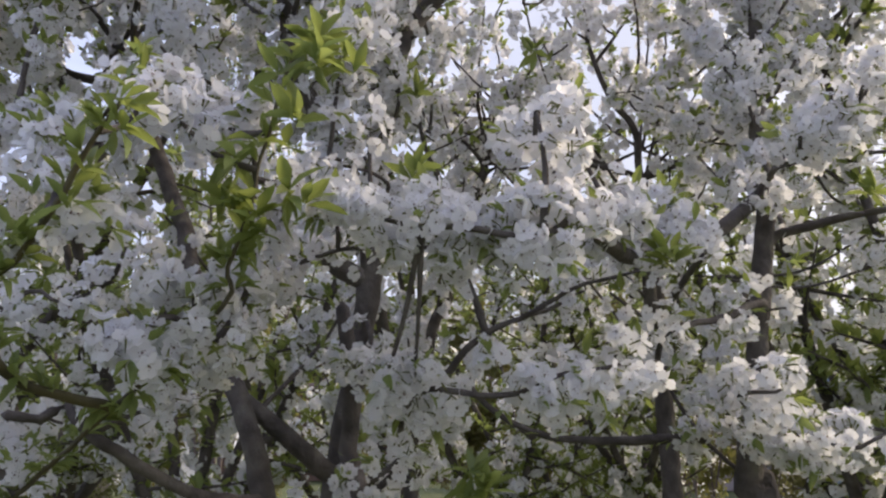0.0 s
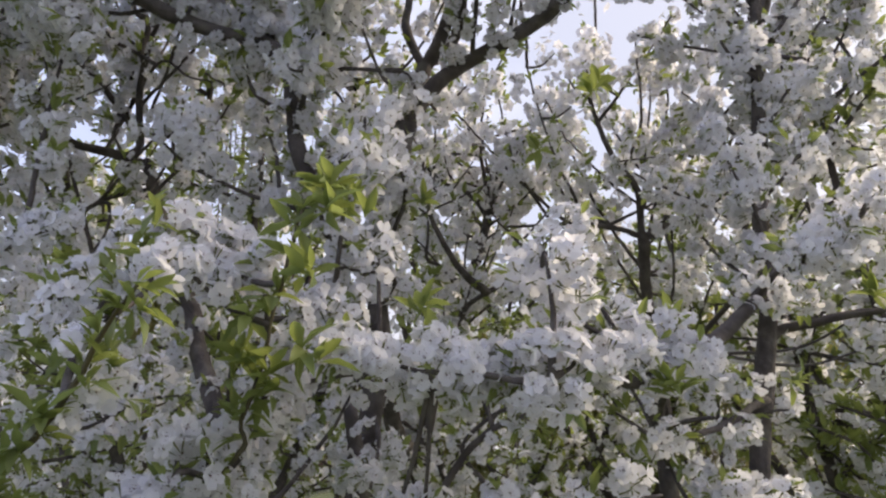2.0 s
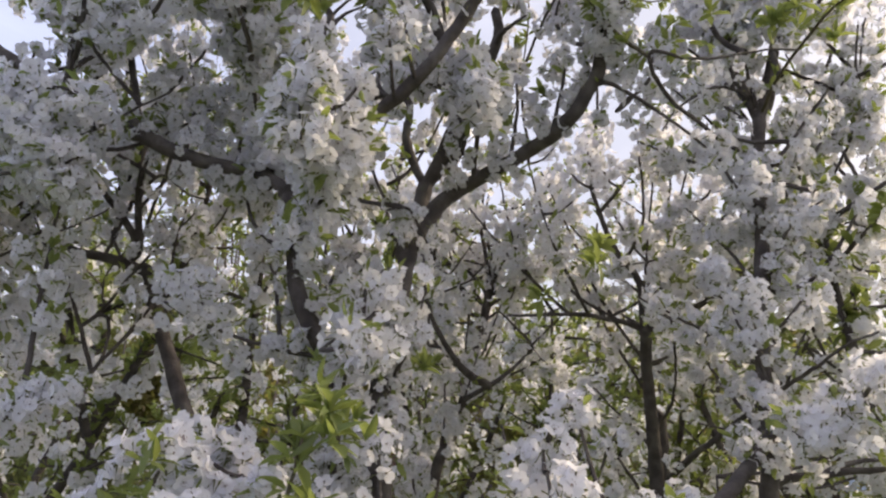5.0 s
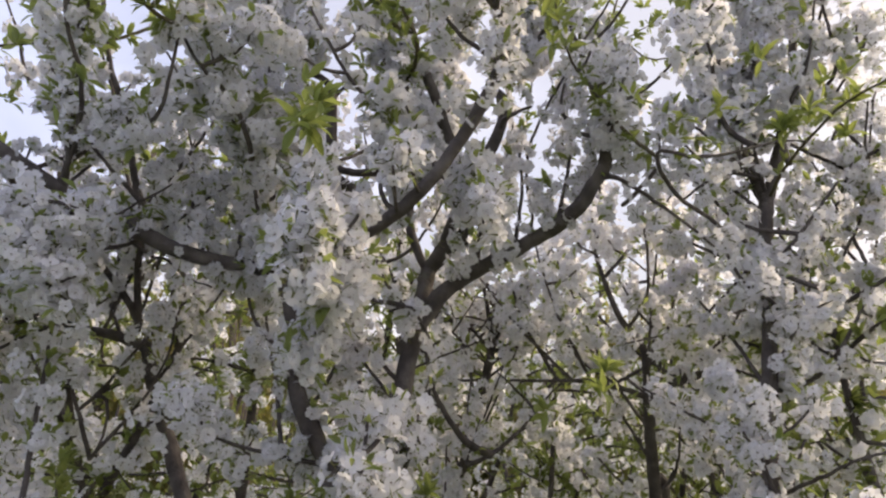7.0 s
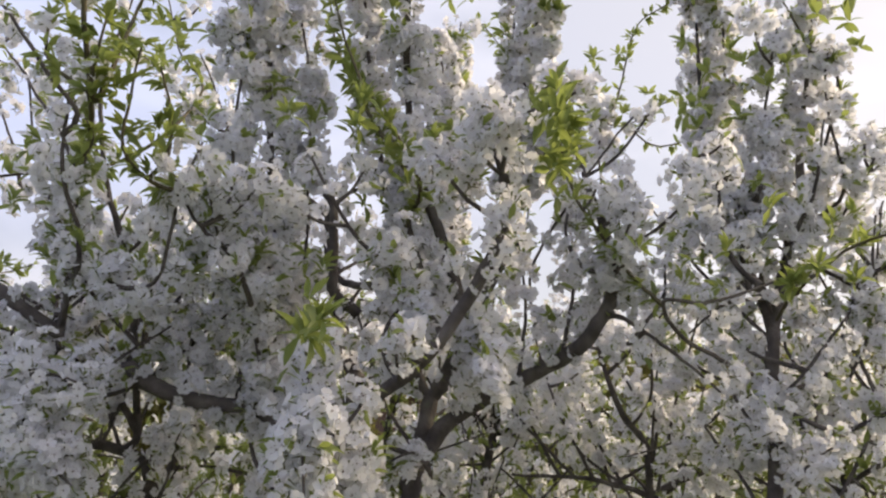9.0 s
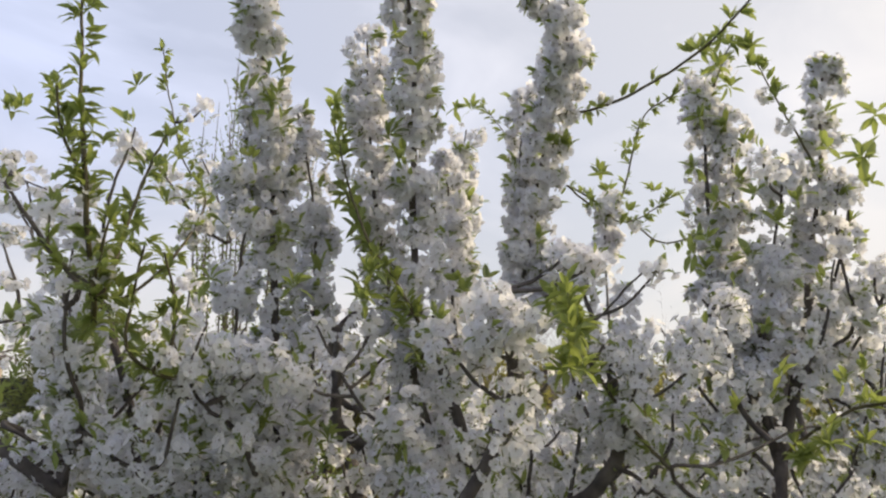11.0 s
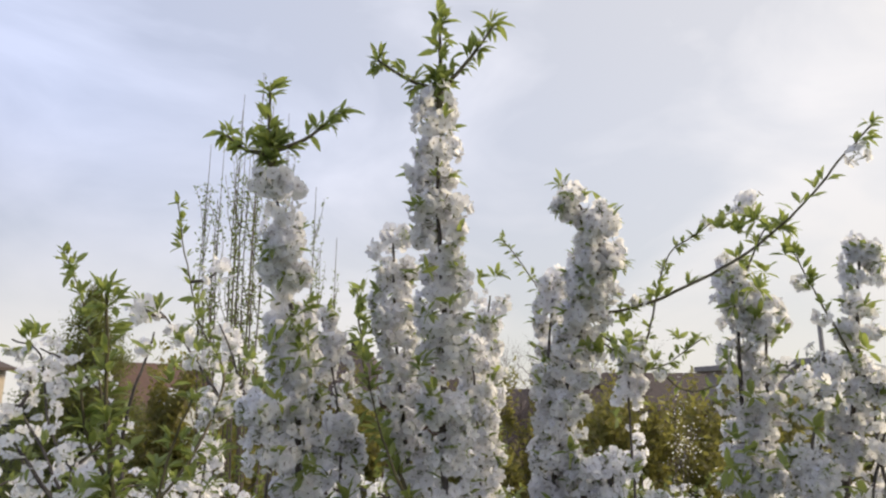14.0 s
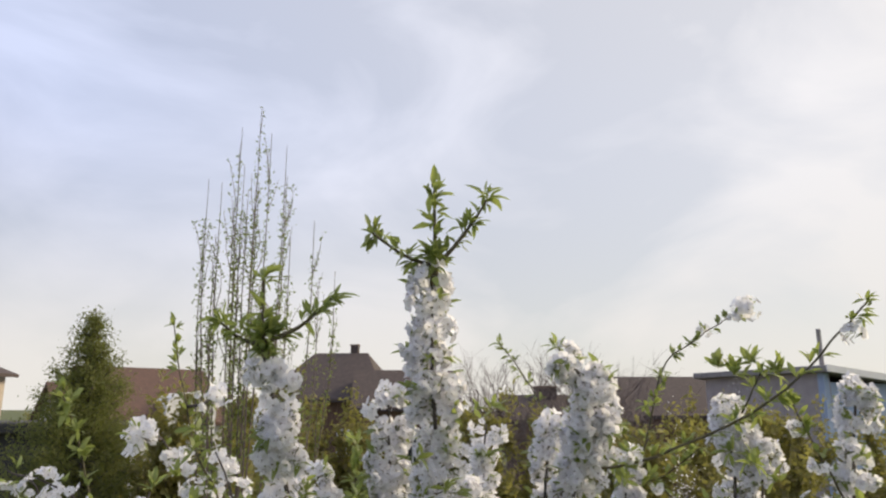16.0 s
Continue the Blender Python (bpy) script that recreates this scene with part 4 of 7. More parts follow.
branch(tree_a, "limb", [(-0.356, 1.360, 2.147), (-0.439, 1.400, 2.213), (-0.515, 1.390, 2.220), (-0.597, 1.360, 2.237), (-0.669, 1.340, 2.269), (-0.713, 1.330, 2.299)], 0.015, 0.019, 30, 0.05, 2)
branch(tree_a, "branch", [(-0.713, 1.340, 2.276), (-0.764, 1.460, 2.433), (-0.808, 1.430, 2.614), (-0.849, 1.420, 2.733), (-0.884, 1.420, 2.903), (-0.880, 1.400, 3.031), (-0.824, 1.380, 3.242)], 0.012, 0.007, 60, 0.04, 8)
branch(tree_a, "limb", [(-0.360, 1.360, 2.147), (-0.292, 1.300, 2.214), (-0.157, 1.170, 2.241), (-0.038, 1.130, 2.336), (0.086, 1.120, 2.536), (0.105, 1.100, 2.621), (0.052, 1.060, 2.569), (0.085, 1.050, 2.636)], 0.014, 0.012, 200, 0.045, 8)
branch(tree_a, "branch", [(0.085, 1.050, 2.636), (0.062, 1.040, 2.709), (0.052, 1.040, 2.773)], 0.007, 0.004, 500, 0.06, 12)
branch(tree_a, "column", [(-0.412, 1.400, 2.199), (-0.425, 1.400, 2.500), (-0.435, 1.345, 2.772), (-0.443, 1.250, 3.122), (-0.453, 1.120, 3.350), (-0.471, 1.030, 3.538)], 0.014, 0.008, 620, 0.045, 9)
branch(tree_a, "column", [(-0.053, 1.420, 2.468), (-0.107, 1.380, 2.634), (-0.112, 1.350, 2.875), (-0.119, 1.220, 3.248), (-0.126, 1.130, 3.483), (-0.133, 1.090, 3.726)], 0.013, 0.008, 640, 0.046, 9)
branch(tree_a, "column", [(-0.173, 1.450, 2.778), (-0.217, 1.400, 3.112), (-0.229, 1.360, 3.301), (-0.242, 1.340, 3.482)], 0.008, 0.005, 620, 0.042, 8)
branch(tree_a, "column", [(-0.378, 1.500, 2.501), (-0.362, 1.440, 2.825), (-0.378, 1.420, 3.080), (-0.422, 1.400, 3.299)], 0.006, 0.004, 420, 0.045, 14)
branch(tree_a, "column", [(-0.486, 1.300, 2.557), (-0.505, 1.280, 2.802), (-0.489, 1.240, 3.001), (-0.515, 1.220, 3.087)], 0.006, 0.004, 420, 0.05, 10)
branch(tree_a, "column", [(-0.001, 1.750, 2.765), (0.009, 1.750, 3.111), (0.023, 1.750, 3.398)], 0.006, 0.004, 400, 0.045, 12)
branch(tree_a, "column", [(-0.011, 1.600, 2.730), (-0.027, 1.600, 3.006), (-0.036, 1.600, 3.250)], 0.006, 0.004, 420, 0.042, 12)
branch(tree_a, "column", [(0.280, 1.450, 2.922), (0.203, 1.550, 2.558), (0.166, 1.530, 2.786), (0.188, 1.480, 3.078), (0.226, 1.420, 3.243), (0.254, 1.360, 3.361), (0.260, 1.300, 3.460), (0.235, 1.280, 3.515)], 0.008, 0.005, 850, 0.052, 10)
branch(tree_a, "branch", [(0.238, 1.285, 3.495), (0.200, 1.270, 3.545), (0.168, 1.262, 3.585)], 0.005, 0.003, 800, 0.038, 4)
tuft(tree_a, (0.166, 1.262, 3.59), (-0.1, -0.1, 1), 8, 0.036)
branch(tree_a, "column", [(0.187, 1.560, 2.867), (0.162, 1.530, 3.185), (0.183, 1.530, 3.416)], 0.006, 0.004, 600, 0.036, 10)
branch(tree_a, "shoot", [(-0.149, 1.300, 2.793), (-0.217, 1.350, 2.912), (-0.306, 1.450, 3.130), (-0.339, 1.500, 3.298), (-0.344, 1.500, 3.359)], 0.006, 0.003, 60, 0.035, 95)
branch(tree_a, "shoot", [(0.253, 1.400, 3.297), (0.387, 1.370, 3.324), (0.569, 1.280, 3.410), (0.674, 1.170, 3.503), (0.756, 1.110, 3.607), (0.815, 1.090, 3.672)], 0.0045, 0.002, 8, 0.03, 75)
branch(tree_a, "branch", [(-0.275, 0.930, 1.534), (-0.326, 0.930, 1.569), (-0.360, 0.920, 1.500), (-0.403, 0.920, 1.618)], 0.008, 0.004, 560, 0.05, 5)
branch(tree_a, "branch", [(-0.212, 1.580, 1.035), (-0.096, 1.520, 1.083), (0.018, 1.460, 1.270), (0.087, 1.450, 1.338), (0.189, 1.420, 1.381), (0.286, 1.380, 1.427), (0.450, 1.360, 1.466)], 0.012, 0.006, 220, 0.05, 10)
branch(tree_a, "branch", [(0.090, 1.450, 1.340), (0.063, 1.440, 1.418), (0.042, 1.420, 1.472)], 0.006, 0.003, 120, 0.04, 10)
branch(tree_a, "branch", [(-0.082, 1.300, 1.076), (-0.057, 1.150, 1.172), (-0.020, 1.100, 1.194), (0.094, 1.050, 1.182), (0.185, 1.050, 1.214), (0.310, 1.050, 1.231)], 0.008, 0.005, 330, 0.055, 10)
branch(tree_a, "branch", [(-0.296, 1.200, 1.404), (-0.166, 1.100, 1.416), (-0.072, 1.050, 1.402), (0.079, 1.000, 1.405)], 0.006, 0.004, 420, 0.05, 8)
branch(tree_a, "branch", [(-0.233, 1.350, 1.540), (-0.205, 1.200, 1.644), (-0.182, 1.150, 1.780), (-0.160, 1.120, 1.812)], 0.008, 0.004, 340, 0.05, 8)
branch(tree_a, "branch", [(-0.267, 1.200, 2.069), (-0.269, 1.120, 1.974), (-0.305, 1.100, 1.972)], 0.006, 0.003, 420, 0.05, 12)
branch(tree_a, "branch", [(-0.155, 1.150, 1.776), (-0.192, 1.120, 1.795), (-0.227, 1.100, 1.766)], 0.006, 0.004, 460, 0.05, 8)
branch(tree_a, "branch", [(-0.527, 1.300, 1.854), (-0.527, 1.250, 1.917), (-0.579, 1.220, 1.892)], 0.006, 0.004, 420, 0.05, 10)
branch(tree_a, "cluster", [(-0.207, 1.000, 2.127), (-0.245, 0.950, 2.308), (-0.245, 0.930, 2.202), (-0.238, 0.900, 2.073)], 0.004, 0.003, 950, 0.06, 18)
branch(tree_a, "branch", [(-0.326, 1.360, 1.919), (-0.243, 1.300, 1.924), (-0.302, 1.300, 2.085)], 0.004, 0.003, 260, 0.04, 20)
branch(tree_a, "branch", [(-0.419, 1.380, 2.231), (-0.449, 1.300, 2.418), (-0.490, 1.200, 2.536), (-0.522, 1.150, 2.678)], 0.007, 0.004, 300, 0.05, 10)
branch(tree_a, "branch", [(-0.065, 1.200, 2.414), (-0.160, 1.200, 2.512), (-0.218, 1.180, 2.566), (-0.302, 1.150, 2.717)], 0.007, 0.004, 300, 0.05, 10)
branch(tree_a, "branch", [(0.047, 1.120, 2.482), (0.091, 1.100, 2.545), (0.002, 1.080, 2.619), (-0.065, 1.080, 2.730)], 0.007, 0.004, 330, 0.05, 10)
branch(tree_a, "branch", [(-0.424, 1.200, 2.433), (-0.462, 1.150, 2.516), (-0.518, 1.100, 2.572), (-0.572, 1.100, 2.676)], 0.008, 0.004, 330, 0.05, 10)
branch(tree_a, "branch", [(0.064, 1.250, 2.331), (0.073, 1.200, 2.390), (0.055, 1.120, 2.235)], 0.007, 0.004, 420, 0.055, 8)
branch(tree_a, "branch", [(0.349, 1.370, 2.440), (0.367, 1.300, 2.562), (0.385, 1.250, 2.632)], 0.006, 0.003, 280, 0.045, 10)
branch(tree_a, "branch", [(-0.397, 1.300, 2.490), (-0.463, 1.250, 2.546), (-0.559, 1.200, 2.558), (-0.615, 1.200, 2.640)], 0.006, 0.003, 300, 0.05, 10)
branch(tree_b, "trunk", [(0.608, 1.500, 1.041), (0.645, 1.470, 1.271), (0.663, 1.430, 1.463), (0.678, 1.400, 1.637), (0.683, 1.420, 1.717), (0.713, 1.460, 1.876), (0.763, 1.520, 2.129), (0.790, 1.540, 2.334), (0.812, 1.540, 2.317), (0.814, 1.580, 2.427)], 0.021, 0.016, 0, 0.04, 0)
branch(tree_b, "limb", [(0.678, 1.400, 1.637), (0.554, 1.320, 1.537), (0.427, 1.220, 1.466), (0.317, 1.120, 1.413), (0.227, 1.000, 1.405)], 0.018, 0.011, 60, 0.05, 4)
branch(tree_b, "branch", [(0.410, 1.200, 1.455), (0.315, 1.100, 1.454), (0.213, 1.000, 1.448), (0.138, 0.950, 1.389), (0.028, 0.930, 1.399), (-0.065, 0.930, 1.408), (-0.159, 0.930, 1.440)], 0.01, 0.006, 620, 0.055, 4)
branch(tree_b, "branch", [(0.138, 0.950, 1.389), (0.139, 0.930, 1.482), (0.134, 0.930, 1.569)], 0.007, 0.004, 500, 0.055, 4)
branch(tree_b, "branch", [(0.685, 1.420, 1.533), (0.737, 1.380, 1.542), (0.803, 1.350, 1.556), (0.862, 1.320, 1.562), (0.955, 1.300, 1.587)], 0.012, 0.008, 90, 0.05, 10)
branch(tree_b, "branch", [(0.645, 1.300, 1.634), (0.649, 1.200, 1.615), (0.689, 1.150, 1.647), (0.766, 1.120, 1.740)], 0.008, 0.005, 480, 0.055, 3)
branch(tree_b, "branch", [(0.644, 1.420, 1.390), (0.493, 1.300, 1.334), (0.359, 1.200, 1.311), (0.274, 1.150, 1.354)], 0.01, 0.005, 140, 0.05, 14)
branch(tree_b, "branch", [(0.603, 1.400, 1.167), (0.509, 1.250, 1.198), (0.420, 1.150, 1.155), (0.509, 1.100, 1.194)], 0.008, 0.005, 420, 0.055, 9)
branch(tree_b, "branch", [(0.617, 1.450, 1.105), (0.631, 1.300, 1.133), (0.651, 1.200, 1.104), (0.700, 1.150, 1.138)], 0.008, 0.005, 420, 0.055, 9)
branch(tree_b, "limb", [(0.814, 1.580, 2.427), (0.800, 1.640, 2.560), (0.765, 1.660, 2.672), (0.779, 1.680, 2.684)], 0.018, 0.011, 110, 0.05, 6)
branch(tree_b, "limb", [(0.814, 1.580, 2.427), (0.875, 1.620, 2.593), (0.934, 1.620, 2.781), (0.932, 1.620, 2.769), (0.946, 1.580, 2.947)], 0.016, 0.011, 110, 0.05, 6)
branch(tree_b, "limb", [(0.806, 1.660, 2.570), (0.805, 1.680, 2.605), (0.766, 1.660, 2.771), (0.690, 1.650, 2.778)], 0.012, 0.008, 160, 0.05, 6)
branch(tree_b, "column", [(0.690, 1.650, 2.778), (0.683, 1.600, 3.105), (0.677, 1.570, 3.349), (0.660, 1.550, 3.472)], 0.009, 0.005, 600, 0.04, 8)
branch(tree_b, "column", [(0.730, 1.600, 2.783), (0.751, 1.580, 3.104), (0.756, 1.560, 3.379)], 0.007, 0.004, 420, 0.04, 10)
branch(tree_b, "column", [(0.946, 1.580, 2.947), (0.968, 1.520, 3.166), (0.980, 1.510, 3.357), (1.010, 1.510, 3.525)], 0.008, 0.005, 600, 0.038, 8)
branch(tree_b, "column", [(0.784, 1.500, 2.779), (0.813, 1.480, 3.012), (0.853, 1.460, 3.210)], 0.006, 0.004, 420, 0.05, 10)
branch(tree_b, "branch", [(0.995, 1.500, 2.794), (0.970, 1.480, 3.013), (0.983, 1.460, 3.153)], 0.006, 0.004, 330, 0.045, 10)
branch(tree_b, "shoot", [(1.030, 1.520, 3.072), (0.945, 1.500, 3.186), (0.864, 1.480, 3.347), (0.801, 1.460, 3.472)], 0.004, 0.002, 60, 0.035, 80)
branch(tree_b, "shoot", [(0.843, 1.400, 2.524), (0.875, 1.300, 2.563), (0.917, 1.200, 2.580), (0.977, 1.150, 2.618)], 0.005, 0.003, 30, 0.035, 45)
branch(tree_b, "branch", [(0.445, 1.270, 2.443), (0.535, 1.300, 2.444), (0.640, 1.340, 2.473), (0.753, 1.380, 2.515), (0.843, 1.400, 2.524)], 0.006, 0.005, 20, 0.04, 10)
branch(tree_b, "shoot", [(0.693, 1.560, 3.410), (0.722, 1.500, 3.490), (0.741, 1.480, 3.540)], 0.004, 0.002, 40, 0.03, 85)
branch(tree_b, "branch", [(0.641, 1.400, 2.590), (0.610, 1.350, 2.741), (0.545, 1.300, 2.802)], 0.008, 0.004, 280, 0.05, 10)
branch(tree_b, "branch", [(0.841, 1.500, 2.628), (0.889, 1.450, 2.760), (0.912, 1.400, 2.919)], 0.008, 0.004, 280, 0.05, 10)
branch(tree_c, "trunk", [(0.708, 2.400, 1.353), (0.693, 2.360, 1.535), (0.668, 2.280, 1.789), (0.640, 2.170, 1.960)], 0.026, 0.018, 0, 0.04, 0)
branch(tree_c, "limb", [(0.640, 2.170, 1.960), (0.742, 2.200, 2.013), (0.867, 2.220, 2.069), (0.994, 2.250, 2.252), (1.028, 2.200, 2.390)], 0.016, 0.008, 170, 0.05, 6)
branch(tree_c, "limb", [(0.640, 2.170, 1.960), (0.547, 2.170, 1.998), (0.425, 2.200, 2.020), (0.204, 2.250, 2.025)], 0.01, 0.005, 170, 0.05, 6)
branch(tree_c, "limb", [(0.640, 2.170, 1.960), (0.625, 2.150, 2.126), (0.542, 2.120, 2.233), (0.483, 2.100, 2.404), (0.480, 2.100, 2.425)], 0.014, 0.007, 170, 0.05, 6)
branch(tree_c, "column", [(0.480, 2.100, 2.425), (0.529, 2.150, 2.738), (0.527, 2.160, 3.072), (0.527, 2.100, 3.295)], 0.007, 0.004, 450, 0.045, 8)
branch(tree_c, "shoot", [(0.504, 2.100, 3.217), (0.576, 2.100, 3.295), (0.666, 2.100, 3.589), (0.814, 2.100, 3.700), (0.995, 2.100, 3.813)], 0.004, 0.002, 10, 0.03, 95)
branch(tree_c, "shoot", [(0.392, 2.100, 3.333), (0.524, 2.100, 3.226), (0.620, 2.100, 3.208), (0.782, 2.100, 3.316)], 0.004, 0.002, 10, 0.03, 95)
branch(tree_c, "shoot", [(0.620, 2.100, 3.208), (0.711, 2.100, 3.132), (0.848, 2.100, 3.161)], 0.004, 0.002, 10, 0.03, 95)
branch(tree_d, "trunk", [(-0.087, 2.550, 1.299), (-0.038, 2.500, 1.530), (0.024, 2.500, 1.655), (0.094, 2.500, 1.899), (0.157, 2.500, 2.133)], 0.022, 0.016, 0, 0.04, 0)
branch(tree_d, "limb", [(0.157, 2.500, 2.133), (0.190, 2.500, 2.265), (0.239, 2.520, 2.384), (0.200, 2.500, 2.352)], 0.014, 0.008, 130, 0.05, 6)
branch(tree_d, "limb", [(0.157, 2.500, 2.133), (0.086, 2.500, 2.237), (-0.042, 2.500, 2.280), (-0.193, 2.500, 2.356)], 0.009, 0.004, 130, 0.05, 6)
branch(tree_d, "limb", [(0.166, 2.500, 2.205), (0.130, 2.500, 2.401), (0.087, 2.480, 2.486), (0.069, 2.400, 2.532)], 0.01, 0.004, 130, 0.05, 6)
branch(tree_d, "shoot", [(0.299, 2.200, 3.307), (0.232, 2.200, 3.472), (0.162, 2.200, 3.599), (0.101, 2.200, 3.685)], 0.004, 0.002, 20, 0.03, 80)
branch(tree_e, "limb", [(-1.158, 1.300, 2.544), (-1.007, 1.320, 2.460), (-0.864, 1.330, 2.381), (-0.871, 1.330, 2.373)], 0.02, 0.015, 60, 0.05, 5)
branch(tree_e, "branch", [(-0.871, 1.330, 2.373), (-0.872, 1.340, 2.481), (-0.891, 1.360, 2.654), (-0.913, 1.360, 2.736)], 0.012, 0.007, 120, 0.045, 20)
branch(tree_e, "shoot", [(-0.913, 1.360, 2.736), (-0.684, 1.000, 2.700), (-0.656, 0.860, 2.897), (-0.672, 0.830, 3.090), (-0.680, 0.810, 3.251)], 0.008, 0.004, 0, 0.035, 130)
branch(tree_e, "shoot", [(-0.670, 0.860, 2.937), (-0.704, 0.850, 3.015), (-0.719, 0.840, 3.094)], 0.004, 0.002, 10, 0.03, 100)
branch(tree_e, "shoot", [(-0.640, 0.920, 2.731), (-0.631, 0.950, 2.837), (-0.615, 1.000, 2.991), (-0.593, 1.020, 3.079)], 0.005, 0.002, 30, 0.03, 100)
branch(tree_e, "shoot", [(-0.745, 1.700, 3.135), (-0.866, 1.800, 3.314), (-0.931, 1.830, 3.536), (-0.968, 1.830, 3.705)], 0.005, 0.002, 6, 0.03, 95)
branch(tree_e, "branch", [(-0.773, 1.750, 3.090), (-0.983, 1.900, 3.330), (-1.108, 1.900, 3.407)], 0.005, 0.003, 240, 0.045, 14)
branch(tree_e, "branch", [(-0.801, 1.200, 2.694), (-0.938, 1.250, 2.896), (-1.094, 1.300, 3.067)], 0.005, 0.003, 110, 0.045, 30)
branch(tree_e, "branch", [(-0.760, 1.150, 2.557), (-0.783, 1.100, 2.675), (-0.793, 1.100, 2.937)], 0.006, 0.003, 200, 0.05, 20)
branch(tree_e, "branch", [(-0.564, 1.100, 2.456), (-0.527, 1.050, 2.601), (-0.494, 1.050, 2.706)], 0.006, 0.003, 350, 0.05, 12)
branch(tree_e, "branch", [(-1.115, 1.700, 2.852), (-1.240, 1.750, 3.006), (-1.301, 1.750, 3.218), (-1.390, 1.750, 3.260)], 0.006, 0.003, 150, 0.05, 14)
branch(tree_e, "shoot", [(-0.331, 0.950, 1.256), (-0.281, 0.900, 1.336), (-0.252, 0.880, 1.406), (-0.228, 0.870, 1.514), (-0.207, 0.870, 1.615)], 0.007, 0.004, 6, 0.035, 120)
branch(tree_e, "shoot", [(-0.541, 0.800, 1.263), (-0.480, 0.780, 1.311), (-0.434, 0.760, 1.371), (-0.395, 0.740, 1.431), (-0.357, 0.720, 1.477)], 0.008, 0.005, 12, 0.035, 110)
branch(tree_e, "branch", [(-0.331, 0.950, 1.256), (-0.332, 0.930, 1.305), (-0.355, 0.900, 1.269), (-0.391, 0.900, 1.212)], 0.006, 0.004, 620, 0.06, 4)
branch(tree_e, "branch", [(-0.467, 0.900, 1.520), (-0.409, 0.880, 1.560), (-0.391, 0.880, 1.603)], 0.006, 0.004, 420, 0.055, 4)
branch(tree_e, "branch", [(-0.717, 1.100, 1.271), (-0.650, 1.100, 1.343), (-0.594, 1.100, 1.325), (-0.520, 1.100, 1.361)], 0.008, 0.005, 300, 0.05, 9)
branch(tree_e, "branch", [(-0.771, 1.200, 1.122), (-0.685, 1.200, 1.158), (-0.620, 1.200, 1.149)], 0.008, 0.005, 260, 0.05, 9)
branch(tree_e, "branch", [(-0.867, 1.200, 1.600), (-0.777, 1.200, 1.682), (-0.694, 1.200, 1.693)], 0.007, 0.004, 360, 0.05, 9)
branch(tree_e, "branch", [(-0.933, 1.200, 2.112), (-0.797, 1.150, 2.124), (-0.690, 1.100, 2.072)], 0.007, 0.004, 360, 0.05, 9)
branch(tree_e, "branch", [(-0.934, 1.150, 2.228), (-0.783, 1.100, 2.269), (-0.687, 1.100, 2.249)], 0.007, 0.004, 360, 0.05, 9)
branch(tree_e, "branch", [(-0.958, 1.200, 2.273), (-0.783, 1.150, 2.129), (-0.692, 1.100, 2.126)], 0.006, 0.003, 340, 0.05, 9)
branch(tree_e, "branch", [(-1.085, 1.500, 2.729), (-1.133, 1.500, 2.856), (-1.200, 1.500, 3.004)], 0.006, 0.003, 180, 0.05, 20)
branch(tree_a, "branch", [(-0.120, 1.400, 1.741), (-0.092, 1.320, 1.823), (-0.126, 1.280, 1.897)], 0.006, 0.004, 420, 0.05, 12)
branch(tree_a, "branch", [(-0.146, 1.420, 1.794), (-0.188, 1.340, 1.852), (-0.209, 1.300, 1.914)], 0.006, 0.004, 420, 0.05, 12)
branch(tree_a, "branch", [(-0.054, 1.500, 2.066), (-0.091, 1.400, 2.122), (-0.138, 1.360, 2.106)], 0.006, 0.004, 460, 0.052, 12)
branch(tree_a, "branch", [(0.024, 1.450, 2.297), (0.059, 1.360, 2.332), (0.082, 1.320, 2.386)], 0.006, 0.004, 460, 0.052, 12)
branch(tree_a, "branch", [(-0.145, 1.200, 2.366), (-0.089, 1.200, 2.475), (-0.134, 1.150, 2.554)], 0.006, 0.004, 420, 0.05, 12)
branch(tree_a, "branch", [(-0.139, 1.420, 1.321), (-0.137, 1.300, 1.262), (-0.137, 1.220, 1.233)], 0.006, 0.004, 420, 0.05, 14)
branch(tree_a, "branch", [(-0.111, 1.400, 1.637), (-0.158, 1.300, 1.634), (-0.238, 1.250, 1.625)], 0.006, 0.004, 420, 0.05, 14)
branch(tree_a, "branch", [(-0.078, 1.400, 1.832), (-0.118, 1.300, 1.805), (-0.201, 1.250, 1.766)], 0.006, 0.004, 420, 0.05, 14)
branch(tree_b, "branch", [(0.690, 1.420, 1.683), (0.644, 1.360, 1.785), (0.589, 1.320, 1.855)], 0.006, 0.004, 380, 0.05, 14)
branch(tree_b, "branch", [(0.722, 1.460, 1.982), (0.781, 1.420, 2.092), (0.870, 1.400, 2.153)], 0.006, 0.004, 380, 0.05, 14)
branch(tree_b, "branch", [(0.682, 1.420, 1.791), (0.621, 1.400, 1.888), (0.599, 1.380, 1.985)], 0.006, 0.004, 380, 0.05, 14)
branch(tree_b, "branch", [(0.777, 1.500, 2.254), (0.835, 1.450, 2.327), (0.912, 1.420, 2.429)], 0.006, 0.004, 380, 0.05, 14)
branch(tree_b, "branch", [(0.764, 1.500, 2.147), (0.679, 1.460, 2.195), (0.621, 1.420, 2.294)], 0.006, 0.004, 380, 0.05, 14)
branch(tree_a, "branch", [(0.145, 1.500, 2.271), (0.184, 1.550, 2.470), (0.165, 1.600, 2.671)], 0.006, 0.004, 380, 0.05, 14)
branch(tree_a, "branch", [(0.252, 1.450, 2.337), (0.297, 1.500, 2.538), (0.292, 1.550, 2.742)], 0.006, 0.004, 380, 0.05, 14)
